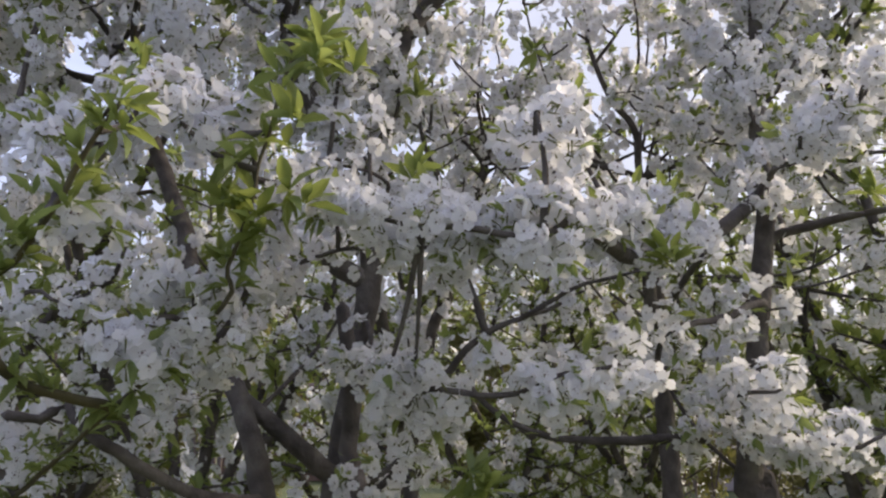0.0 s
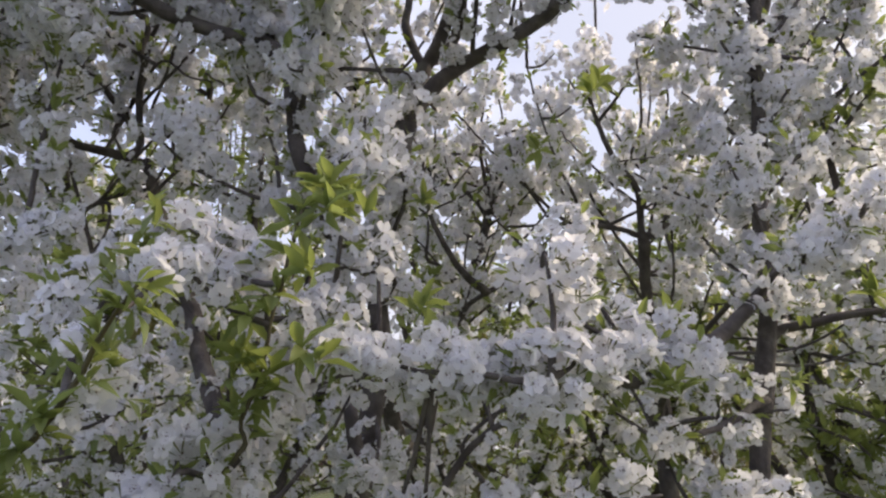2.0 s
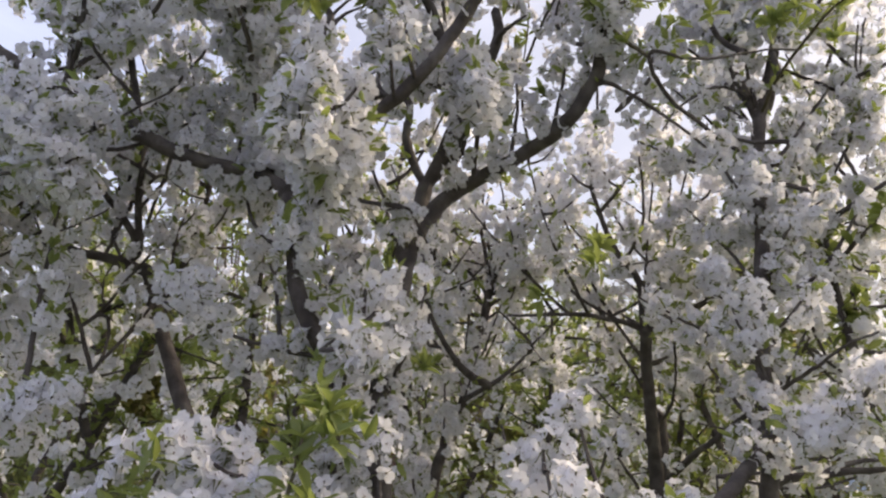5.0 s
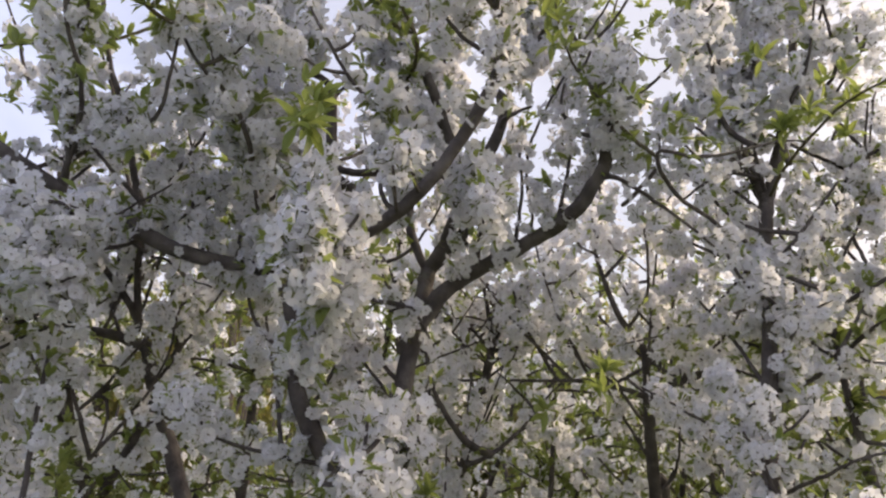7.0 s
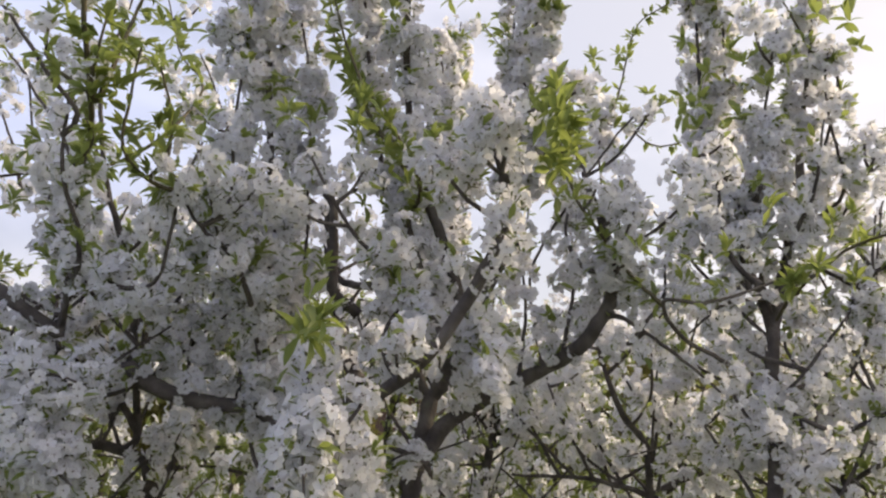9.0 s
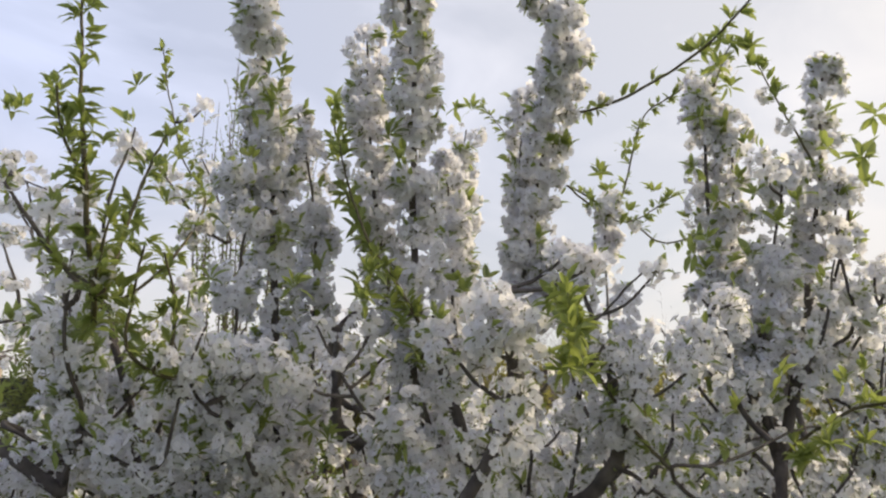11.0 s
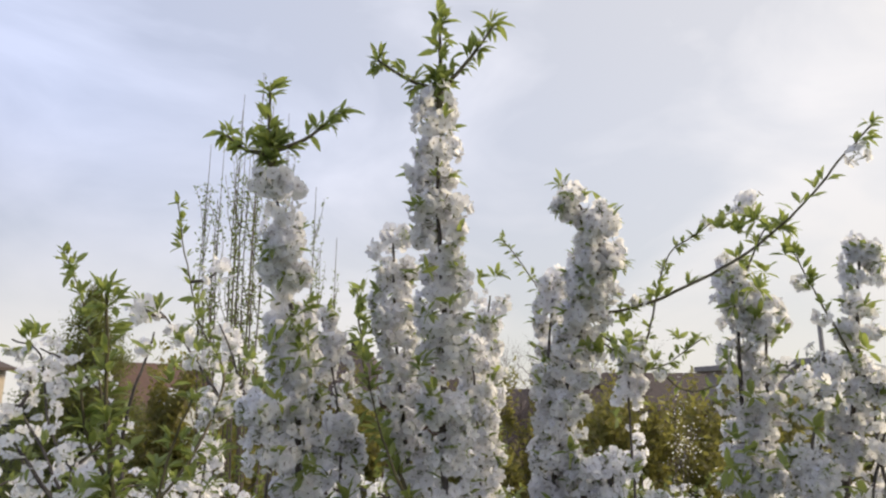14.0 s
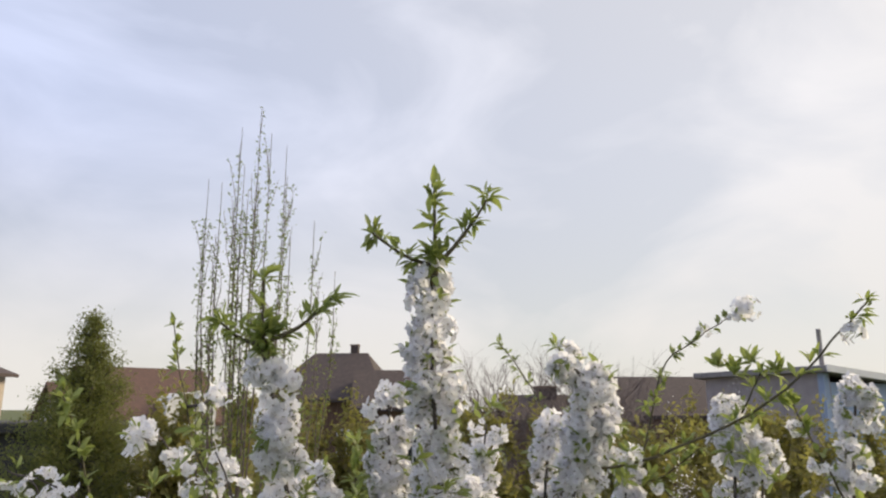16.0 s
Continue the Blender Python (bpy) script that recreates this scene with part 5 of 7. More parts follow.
branch(tree_a, "branch", [(0.361, 1.380, 2.464), (0.422, 1.450, 2.656), (0.417, 1.500, 2.849)], 0.006, 0.004, 380, 0.05, 14)
branch(tree_a, "branch", [(0.297, 1.400, 2.546), (0.269, 1.450, 2.641), (0.311, 1.500, 2.772)], 0.006, 0.004, 380, 0.05, 14)
branch(tree_a, "branch", [(0.393, 1.400, 2.363), (0.493, 1.450, 2.475), (0.531, 1.500, 2.611)], 0.006, 0.004, 380, 0.05, 14)
branch(tree_b, "branch", [(0.794, 1.660, 2.601), (0.692, 1.600, 2.743), (0.723, 1.560, 2.921)], 0.006, 0.004, 420, 0.05, 14)
branch(tree_b, "branch", [(0.818, 1.600, 2.499), (0.675, 1.500, 2.483), (0.554, 1.450, 2.395)], 0.006, 0.004, 380, 0.05, 14)
branch(tree_b, "branch", [(0.916, 1.600, 2.712), (0.994, 1.550, 2.700), (1.070, 1.500, 2.822)], 0.006, 0.004, 380, 0.05, 14)
branch(tree_b, "branch", [(0.913, 1.550, 2.760), (0.978, 1.500, 2.929), (1.021, 1.480, 3.131)], 0.006, 0.004, 380, 0.05, 14)
branch(tree_b, "branch", [(0.740, 1.550, 2.621), (0.793, 1.500, 2.816), (0.830, 1.480, 2.984)], 0.006, 0.004, 380, 0.05, 14)
branch(tree_a, "branch", [(-0.888, 1.780, 2.404), (-1.003, 1.800, 2.616), (-1.089, 1.820, 2.822)], 0.006, 0.004, 380, 0.05, 14)
branch(tree_a, "branch", [(-0.597, 1.360, 2.237), (-0.638, 1.500, 2.477), (-0.703, 1.550, 2.676)], 0.006, 0.004, 380, 0.05, 14)
branch(tree_a, "branch", [(-0.492, 1.400, 2.220), (-0.505, 1.500, 2.413), (-0.547, 1.550, 2.623)], 0.006, 0.004, 380, 0.05, 14)
branch(tree_a, "branch", [(-0.990, 1.780, 2.308), (-1.117, 1.750, 2.408), (-1.201, 1.700, 2.506)], 0.006, 0.004, 380, 0.05, 14)
branch(tree_e, "branch", [(-0.691, 1.800, 3.055), (-0.752, 1.800, 3.215), (-0.797, 1.800, 3.314)], 0.006, 0.003, 200, 0.05, 12)
branch(tree_e, "branch", [(-1.091, 1.800, 3.053), (-1.206, 1.800, 3.181), (-1.331, 1.800, 3.238)], 0.006, 0.003, 200, 0.05, 12)
branch(tree_b, "branch", [(0.966, 1.650, 2.220), (1.103, 1.650, 2.461), (1.176, 1.650, 2.752)], 0.006, 0.004, 380, 0.05, 16)
branch(tree_b, "branch", [(0.899, 1.550, 2.008), (1.054, 1.600, 2.204), (1.163, 1.650, 2.523)], 0.006, 0.004, 380, 0.05, 16)
branch(tree_e, "branch", [(-1.239, 1.600, 1.983), (-1.136, 1.650, 2.138), (-1.150, 1.700, 2.341)], 0.006, 0.004, 340, 0.05, 16)
branch(tree_a, "branch", [(-0.316, 1.500, 1.922), (-0.262, 1.650, 2.104), (-0.249, 1.750, 2.311)], 0.006, 0.004, 340, 0.05, 16)
branch(tree_a, "limb", [(-0.337, 1.920, 2.462), (-0.364, 1.920, 2.579), (-0.378, 1.920, 2.678), (-0.393, 1.920, 2.780)], 0.021, 0.018, 0, 0.03, 0)
branch(tree_a, "branch", [(-0.392, 1.920, 2.776), (-0.432, 1.900, 2.826), (-0.483, 1.900, 2.840)], 0.009, 0.003, 40, 0.04, 20)
branch(tree_a, "twig", [(-0.381, 1.920, 2.653), (-0.423, 1.900, 2.665), (-0.462, 1.900, 2.668)], 0.005, 0.002, 20, 0.04, 10)
branch(tree_a, "twig", [(-0.390, 1.920, 2.749), (-0.418, 1.900, 2.752), (-0.449, 1.900, 2.748)], 0.008, 0.006, 0, 0.04, 0)
branch(tree_e, "branch", [(-0.757, 1.080, 2.778), (-0.800, 1.040, 2.844), (-0.858, 1.000, 2.933), (-0.915, 1.000, 3.001)], 0.007, 0.003, 60, 0.04, 30)
branch(tree_e, "shoot", [(-0.594, 0.950, 2.656), (-0.582, 0.930, 2.741), (-0.563, 0.900, 2.826)], 0.005, 0.002, 10, 0.03, 130)
branch(tree_e, "shoot", [(-0.643, 0.900, 2.733), (-0.628, 0.880, 2.797), (-0.610, 0.860, 2.861)], 0.005, 0.002, 10, 0.03, 130)
branch(tree_e, "shoot", [(-0.540, 1.000, 2.662), (-0.542, 1.000, 2.749), (-0.560, 0.980, 2.829)], 0.005, 0.002, 10, 0.03, 130)
branch(tree_e, "shoot", [(-0.745, 0.950, 2.817), (-0.762, 0.950, 2.866), (-0.760, 0.950, 2.916)], 0.005, 0.002, 10, 0.03, 110)
branch(tree_b, "shoot", [(0.285, 1.300, 2.652), (0.253, 1.280, 2.724), (0.231, 1.250, 2.796)], 0.005, 0.002, 10, 0.03, 120)
branch(tree_a, "shoot", [(-0.090, 1.250, 2.715), (-0.144, 1.220, 2.808), (-0.211, 1.200, 2.913), (-0.250, 1.200, 3.020), (-0.278, 1.200, 3.131)], 0.006, 0.002, 10, 0.03, 130)
branch(tree_c, "limb", [(0.971, 1.900, 2.393), (0.945, 1.880, 2.509), (0.991, 1.880, 2.615), (1.025, 1.860, 2.739)], 0.017, 0.013, 0, 0.03, 0)
branch(tree_c, "branch", [(0.943, 1.880, 2.525), (0.896, 1.870, 2.593), (0.862, 1.860, 2.631)], 0.009, 0.004, 60, 0.04, 20)
# leafy crowns on the two tallest shoots
for tip, arms in (((-0.475, 1.02, 3.57), ((-0.01, 0.0, 0.14), (-0.1, 0.02, 0.05), (0.13, 0.02, 0.1))), ((-0.129, 1.085, 3.745), ((0.0, 0.0, 0.18), (-0.14, 0.02, 0.085), (0.12, 0.0, 0.16)))):
    c = np.array(tip)
    for arm in arms:
        d = np.array(arm)
        line = branch(tree_a, "shoot", [c, c + d * 0.5 + np.array([0, 0, -0.012]), c + d], 0.0065, 0.004, 0, 0.03, 120)
        tuft(tree_a, c + d * 0.55, d / np.linalg.norm(d), 6, 0.048)
        tuft(tree_a, c + d, d / np.linalg.norm(d), 6, 0.05)
    tuft(tree_a, c + np.array([0, 0, 0.02]), (0, 0, 1), 34, 0.052)
pompom(tree_c, (0.985, 2.100, 3.8), 0.05, 34)
pompom(tree_c, (0.93, 2.1, 3.765), 0.02, 6)
pompom(tree_a, (0.786, 1.100, 3.606), 0.024, 9)
for at in ((0.654, 1.550, 3.559), (0.728, 1.500, 3.572), (0.793, 1.500, 3.542), (0.687, 1.520, 3.542)):
    tuft(tree_b, at, (0, -0.1, 1.0), 16, 0.055)
for at, n in (((-0.235, 0.85, 2.31), 22), ((0.17, 0.9, 2.71), 26), ((0.165, 1.03, 2.75), 14), ((-0.5, 0.9, 1.42), 12), ((0.05, 1.0, 1.05), 24)):
    tuft(tree_a, at, (0, -0.2, 0.6), n, 0.055)
fill(tree_a, 75, (-1.0, 1.25, 1.1), (0.6, 2.0, 2.6), front=1.58)
fill(tree_a, 22, (-1.1, 1.6, 1.8), (-0.5, 2.0, 2.8), top=3.0, front=1.88)
fill(tree_b, 55, (0.3, 1.3, 1.0), (1.4, 2.0, 2.7), front=1.62)
fill(tree_b, 20, (0.8, 1.3, 1.4), (1.5, 2.0, 2.8))
fill(tree_c, 38, (0.0, 1.9, 1.3), (1.4, 2.6, 2.6), (0.3, 0.65), top=2.7)
fill(tree_d, 62, (-0.5, 2.2, 1.0), (0.6, 2.7, 2.6), top=2.72)
fill(tree_e, 34, (-1.45, 1.15, 1.8), (-0.55, 2.1, 2.6), top=2.8, front=1.3)
fill(tree_e, 26, (-1.4, 1.0, 1.0), (-0.3, 2.0, 2.5), front=1.3)
# clusters and tufts of their own, nearest the way
branch(tree_a, "branch", [(-0.823, 1.660, 2.411), (-0.845, 1.650, 2.486), (-0.902, 1.640, 2.651), (-0.953, 1.630, 2.795), (-0.990, 1.620, 2.918), (-1.022, 1.600, 3.064)], 0.009, 0.004, 25, 0.035, 40)
branch(tree_a, "branch", [(-0.854, 1.660, 2.457), (-0.912, 1.680, 2.591), (-0.962, 1.700, 2.715)], 0.008, 0.005, 20, 0.035, 15)
branch(tree_e, "branch", [(-0.849, 1.300, 2.416), (-0.849, 1.300, 2.507), (-0.847, 1.280, 2.620), (-0.864, 1.270, 2.739)], 0.008, 0.004, 160, 0.05, 40)
branch(tree_a, "limb", [(-0.174, 1.400, 1.105), (-0.172, 1.380, 1.187), (-0.185, 1.360, 1.317), (-0.192, 1.350, 1.370)], 0.017, 0.015, 0, 0.04, 0)
branch(tree_c, "column", [(0.750, 2.200, 2.328), (0.777, 2.200, 2.506), (0.775, 2.180, 2.647), (0.773, 2.160, 2.736)], 0.005, 0.003, 330, 0.045, 8)
branch(tree_c, "column", [(0.896, 2.150, 2.439), (0.909, 2.150, 2.580), (0.893, 2.120, 2.671)], 0.005, 0.003, 330, 0.042, 8)
branch(tree_d, "branch", [(0.172, 2.500, 2.313), (0.106, 2.480, 2.223), (-0.020, 2.450, 2.093)], 0.006, 0.003, 0, 0.04, 10)
branch(tree_d, "branch", [(0.168, 2.500, 2.292), (0.293, 2.450, 2.244), (0.430, 2.400, 2.219)], 0.005, 0.002, 10, 0.04, 10)
branch(tree_d, "branch", [(0.162, 2.550, 2.265), (0.067, 2.500, 2.277), (-0.050, 2.450, 2.242)], 0.006, 0.002, 8, 0.04, 10)
branch(tree_d, "branch", [(0.171, 2.550, 2.301), (0.144, 2.500, 2.432), (0.165, 2.450, 2.550)], 0.007, 0.003, 8, 0.04, 15)
branch(tree_d, "branch", [(0.156, 2.550, 2.349), (0.090, 2.500, 2.456), (0.035, 2.450, 2.501)], 0.005, 0.002, 8, 0.04, 15)
branch(tree_d, "branch", [(0.170, 2.550, 2.241), (0.218, 2.500, 2.324), (0.248, 2.450, 2.405)], 0.005, 0.002, 8, 0.04, 15)
branch(tree_d, "branch", [(-0.059, 2.400, 2.152), (0.012, 2.420, 2.206), (0.109, 2.450, 2.358)], 0.006, 0.003, 8, 0.04, 10)
branch(tree_d, "branch", [(-0.068, 2.400, 1.957), (-0.065, 2.400, 2.086), (-0.099, 2.380, 2.143), (-0.170, 2.360, 2.200)], 0.008, 0.003, 8, 0.04, 10)
branch(tree_d, "branch", [(0.120, 2.200, 1.783), (0.235, 2.250, 1.867), (0.297, 2.280, 1.938), (0.409, 2.300, 2.049)], 0.011, 0.006, 25, 0.04, 20)
branch(tree_d, "branch", [(0.287, 2.280, 1.920), (0.220, 2.260, 1.993), (0.163, 2.240, 2.047)], 0.006, 0.003, 20, 0.04, 15)
branch(tree_d, "branch", [(-0.043, 2.000, 1.956), (-0.073, 2.000, 2.092), (-0.067, 1.980, 2.210)], 0.014, 0.01, 20, 0.04, 6)
branch(tree_d, "trunk", [(-0.202, 2.000, 1.604), (-0.205, 2.000, 1.697), (-0.210, 2.000, 1.807), (-0.220, 2.000, 1.875)], 0.026, 0.02, 0, 0.04, 0)
branch(tree_d, "limb", [(-0.281, 1.450, 1.790), (-0.304, 1.420, 1.873), (-0.335, 1.400, 1.944), (-0.354, 1.400, 2.094)], 0.017, 0.013, 0, 0.04, 0)
branch(tree_d, "branch", [(-0.328, 2.200, 2.119), (-0.346, 2.200, 2.253), (-0.365, 2.200, 2.363)], 0.013, 0.01, 20, 0.04, 6)
branch(tree_c, "branch", [(0.784, 1.350, 1.776), (0.836, 1.250, 1.819)], 0.013, 0.011, 10, 0.04, 6)
branch(tree_b, "branch", [(0.479, 1.450, 1.351), (0.576, 1.400, 1.361), (0.655, 1.350, 1.370)], 0.008, 0.004, 20, 0.04, 12)
branch(tree_b, "branch", [(0.034, 1.650, 1.286), (0.092, 1.640, 1.369), (0.156, 1.620, 1.398), (0.225, 1.600, 1.420), (0.283, 1.550, 1.455), (0.384, 1.500, 1.468)], 0.011, 0.006, 60, 0.045, 14)
branch(tree_b, "branch", [(0.096, 1.640, 1.371), (0.075, 1.620, 1.431), (0.066, 1.600, 1.459)], 0.008, 0.005, 0, 0.04, 4)
branch(tree_b, "branch", [(0.808, 1.400, 1.565), (0.856, 1.400, 1.575), (0.902, 1.380, 1.574)], 0.01, 0.008, 10, 0.04, 25)
branch(tree_a, "branch", [(-0.338, 1.620, 2.735), (-0.295, 1.600, 2.782), (-0.247, 1.580, 2.798)], 0.009, 0.004, 15, 0.04, 15)
branch(tree_a, "limb", [(-0.321, 1.600, 2.529), (-0.324, 1.600, 2.672), (-0.331, 1.600, 2.760), (-0.362, 1.600, 2.797), (-0.412, 1.580, 2.809)], 0.016, 0.008, 10, 0.04, 10)
branch(tree_a, "limb", [(0.024, 1.500, 2.418), (0.094, 1.500, 2.536), (0.130, 1.500, 2.631), (0.122, 1.480, 2.685)], 0.02, 0.014, 20, 0.04, 8)
branch(tree_a, "branch", [(0.138, 1.450, 2.611), (0.184, 1.350, 2.587)], 0.009, 0.005, 10, 0.04, 10)
branch(tree_c, "branch", [(0.365, 1.260, 2.829), (0.401, 1.250, 2.846), (0.442, 1.240, 2.862)], 0.005, 0.003, 0, 0.03, 4)
branch(tree_a, "branch", [(-1.099, 1.500, 2.507), (-1.003, 1.500, 2.462), (-0.916, 1.500, 2.424)], 0.012, 0.013, 20, 0.04, 6)
puff(tree_a, (-0.270, 1.030, 2.302), 0.050, 46, 5)
puff(tree_a, (-0.252, 1.030, 2.237), 0.050, 46, 10)
puff(tree_a, (-0.263, 1.030, 2.173), 0.049, 46, 5)
puff(tree_a, (-0.244, 1.020, 2.119), 0.039, 34, 3)
puff(tree_a, (-0.283, 1.150, 1.992), 0.036, 20, 2)
puff(tree_a, (0.057, 1.180, 2.320), 0.045, 34, 9)
puff(tree_a, (0.046, 1.180, 2.375), 0.043, 30, 5)
puff(tree_a, (0.039, 0.930, 2.731), 0.038, 36, 0)
puff(tree_a, (0.086, 0.920, 2.702), 0.038, 36, 3)
puff(tree_a, (0.029, 0.940, 2.674), 0.033, 26, 4)
puff(tree_a, (0.191, 1.050, 2.841), 0.040, 34, 2)
puff(tree_a, (0.245, 1.050, 2.825), 0.033, 26, 2)
puff(tree_a, (0.423, 1.240, 2.849), 0.027, 12, 3)
puff(tree_b, (0.517, 1.230, 2.701), 0.050, 40, 5)
puff(tree_b, (0.579, 1.230, 2.779), 0.047, 34, 3)
puff(tree_b, (0.494, 1.230, 2.650), 0.043, 28, 5)
puff(tree_b, (0.712, 1.300, 3.139), 0.045, 30, 4)
puff(tree_e, (-0.369, 0.800, 1.523), 0.032, 28, 1)
puff(tree_e, (-0.340, 0.850, 1.515), 0.031, 26, 1)
puff(tree_e, (-0.321, 0.900, 1.549), 0.033, 26, 2)
puff(tree_e, (-0.374, 0.920, 1.310), 0.036, 30, 2)
puff(tree_e, (-0.330, 0.920, 1.318), 0.033, 28, 2)
puff(tree_e, (-0.386, 0.900, 1.223), 0.035, 30, 2)
puff(tree_e, (-0.484, 1.050, 1.403), 0.041, 28, 2)
puff(tree_a, (-0.355, 1.150, 1.239), 0.045, 30, 4)
puff(tree_a, (-0.377, 1.100, 1.263), 0.040, 24, 3)
puff(tree_a, (-0.216, 1.020, 1.511), 0.040, 32, 2)
puff(tree_a, (-0.164, 1.020, 1.502), 0.037, 28, 2)
puff(tree_a, (-0.118, 1.050, 1.595), 0.036, 24, 2)
puff(tree_b, (0.147, 1.060, 1.598), 0.050, 48, 2)
puff(tree_b, (0.176, 1.060, 1.531), 0.050, 48, 3)
puff(tree_b, (0.208, 1.080, 1.656), 0.037, 26, 2)
puff(tree_b, (0.608, 1.120, 1.620), 0.049, 40, 2)
puff(tree_b, (0.661, 1.100, 1.653), 0.047, 38, 2)
puff(tree_b, (0.717, 1.080, 1.717), 0.046, 38, 2)
puff(tree_b, (0.316, 1.120, 1.452), 0.053, 46, 3)
puff(tree_b, (0.415, 1.140, 1.447), 0.041, 28, 2)
puff(tree_b, (-0.083, 1.050, 1.211), 0.041, 34, 3)
puff(tree_b, (-0.042, 1.050, 1.203), 0.038, 30, 3)
puff(tree_a, (-0.335, 1.000, 1.596), 0.041, 34, 2)
puff(tree_a, (-0.368, 1.000, 1.570), 0.038, 30, 2)
puff(tree_a, (-0.154, 1.120, 1.876), 0.048, 38, 5)
puff(tree_a, (-0.104, 1.120, 1.886), 0.044, 34, 4)
puff(tree_a, (-0.172, 1.050, 1.780), 0.045, 38, 5)
puff(tree_a, (-0.115, 1.050, 1.771), 0.041, 34, 4)
puff(tree_a, (-0.528, 1.200, 1.889), 0.057, 48, 4)
puff(tree_a, (-0.473, 1.200, 1.868), 0.047, 34, 3)
puff(tree_a, (0.053, 1.200, 2.302), 0.053, 44, 9)
puff(tree_a, (0.043, 1.220, 2.372), 0.050, 36, 4)
puff(tree_a, (-0.408, 1.250, 2.543), 0.053, 36, 3)
puff(tree_a, (-0.445, 1.100, 2.616), 0.052, 44, 3)
puff(tree_a, (-0.391, 1.100, 2.640), 0.049, 38, 3)
puff(tree_a, (-0.325, 1.120, 2.601), 0.049, 38, 4)
puff(tree_a, (-0.200, 1.200, 2.705), 0.051, 38, 4)
puff(tree_b, (0.379, 1.300, 2.660), 0.061, 46, 4)
puff(tree_b, (0.317, 1.300, 2.701), 0.051, 34, 4)
puff(tree_b, (0.342, 1.330, 2.549), 0.052, 32, 8)
puff(tree_b, (0.755, 1.500, 2.628), 0.059, 32, 3)
puff(tree_b, (0.729, 1.500, 2.254), 0.064, 34, 4)
puff(tree_b, (0.817, 1.500, 2.200), 0.064, 34, 5)
puff(tree_b, (0.718, 1.400, 2.187), 0.055, 32, 3)
puff(tree_b, (0.640, 1.350, 1.916), 0.053, 32, 3)
puff(tree_b, (0.747, 1.350, 1.903), 0.053, 32, 4)
puff(tree_e, (-0.867, 1.250, 2.713), 0.053, 36, 4)
puff(tree_e, (-0.785, 1.100, 2.279), 0.052, 44, 3)
puff(tree_e, (-0.792, 1.100, 2.188), 0.052, 44, 3)
puff(tree_e, (-0.741, 1.200, 2.295), 0.047, 30, 3)
puff(tree_e, (-0.783, 1.100, 2.202), 0.052, 46, 3)
puff(tree_e, (-0.729, 1.150, 2.237), 0.051, 38, 3)
puff(tree_e, (-0.793, 1.100, 2.127), 0.049, 38, 3)
puff(tree_e, (-1.035, 1.800, 3.363), 0.037, 14, 4)
puff(tree_e, (-1.066, 1.300, 3.129), 0.033, 14, 1)
puff(tree_e, (-0.816, 1.800, 3.478), 0.043, 16, 4)
puff(tree_e, (-1.030, 1.800, 3.367), 0.037, 14, 3)
tuft(tree_a, (-0.206, 0.800, 2.327), (0, -0.25, 0.6), 15, 0.045)
tuft(tree_a, (-0.229, 0.800, 2.355), (0, -0.25, 0.6), 7, 0.04)
tuft(tree_a, (-0.206, 0.810, 2.325), (0, -0.25, 0.6), 6, 0.045)
tuft(tree_a, (0.167, 0.900, 2.746), (0, -0.25, 0.6), 14, 0.045)
tuft(tree_a, (0.188, 0.920, 2.691), (0, -0.25, 0.6), 13, 0.045)
tuft(tree_a, (0.176, 0.950, 2.629), (0, -0.25, 0.6), 11, 0.045)
tuft(tree_a, (0.170, 0.860, 2.653), (0, -0.25, 0.6), 15, 0.045)
tuft(tree_a, (0.180, 0.850, 2.618), (0, -0.25, 0.6), 11, 0.045)
tuft(tree_b, (0.275, 1.150, 1.960), (0, -0.25, 0.6), 16, 0.045)
tuft(tree_b, (0.186, 1.300, 1.895), (0, -0.25, 0.6), 14, 0.05)
tuft(tree_b, (0.259, 1.100, 1.916), (0, -0.25, 0.6), 12, 0.045)
tuft(tree_a, (-0.174, 0.880, 1.621), (0, -0.25, 0.6), 16, 0.05)
tuft(tree_a, (-0.145, 0.900, 1.636), (0, -0.25, 0.6), 12, 0.045)
tuft(tree_a, (-0.173, 0.880, 1.653), (0, -0.25, 0.6), 16, 0.05)
tuft(tree_e, (-0.406, 0.850, 1.611), (0, -0.25, 0.6), 7, 0.045)
tuft(tree_e, (-0.404, 0.850, 1.591), (0, -0.25, 0.6), 9, 0.045)
tuft(tree_e, (-0.408, 0.850, 1.541), (0, -0.25, 0.6), 9, 0.045)
tuft(tree_b, (0.344, 1.050, 1.380), (0, -0.25, 0.6), 16, 0.05)
tuft(tree_b, (0.340, 1.050, 1.393), (0, -0.25, 0.6), 8, 0.05)
tuft(tree_b, (0.575, 1.150, 1.402), (0, -0.25, 0.6), 10, 0.045)
tuft(tree_b, (0.831, 1.300, 1.588), (0, -0.25, 0.6), 16, 0.05)
tuft(tree_a, (-0.051, 1.200, 1.739), (0, -0.25, 0.6), 12, 0.045)
tuft(tree_a, (-0.188, 1.300, 1.843), (0, -0.25, 0.6), 12, 0.045)
tuft(tree_a, (-0.198, 0.950, 1.681), (0, -0.25, 0.6), 16, 0.05)
tuft(tree_b, (0.699, 1.190, 2.462), (0, -0.25, 0.6), 18, 0.045)
tuft(tree_b, (0.663, 1.200, 2.626), (0, -0.25, 0.6), 14, 0.045)
tuft(tree_b, (0.675, 1.190, 2.462), (0, -0.25, 0.6), 16, 0.045)
tuft(tree_b, (0.727, 1.170, 2.491), (0, -0.25, 0.6), 16, 0.045)
tuft(tree_a, (0.188, 0.930, 2.677), (0, -0.25, 0.6), 14, 0.05)
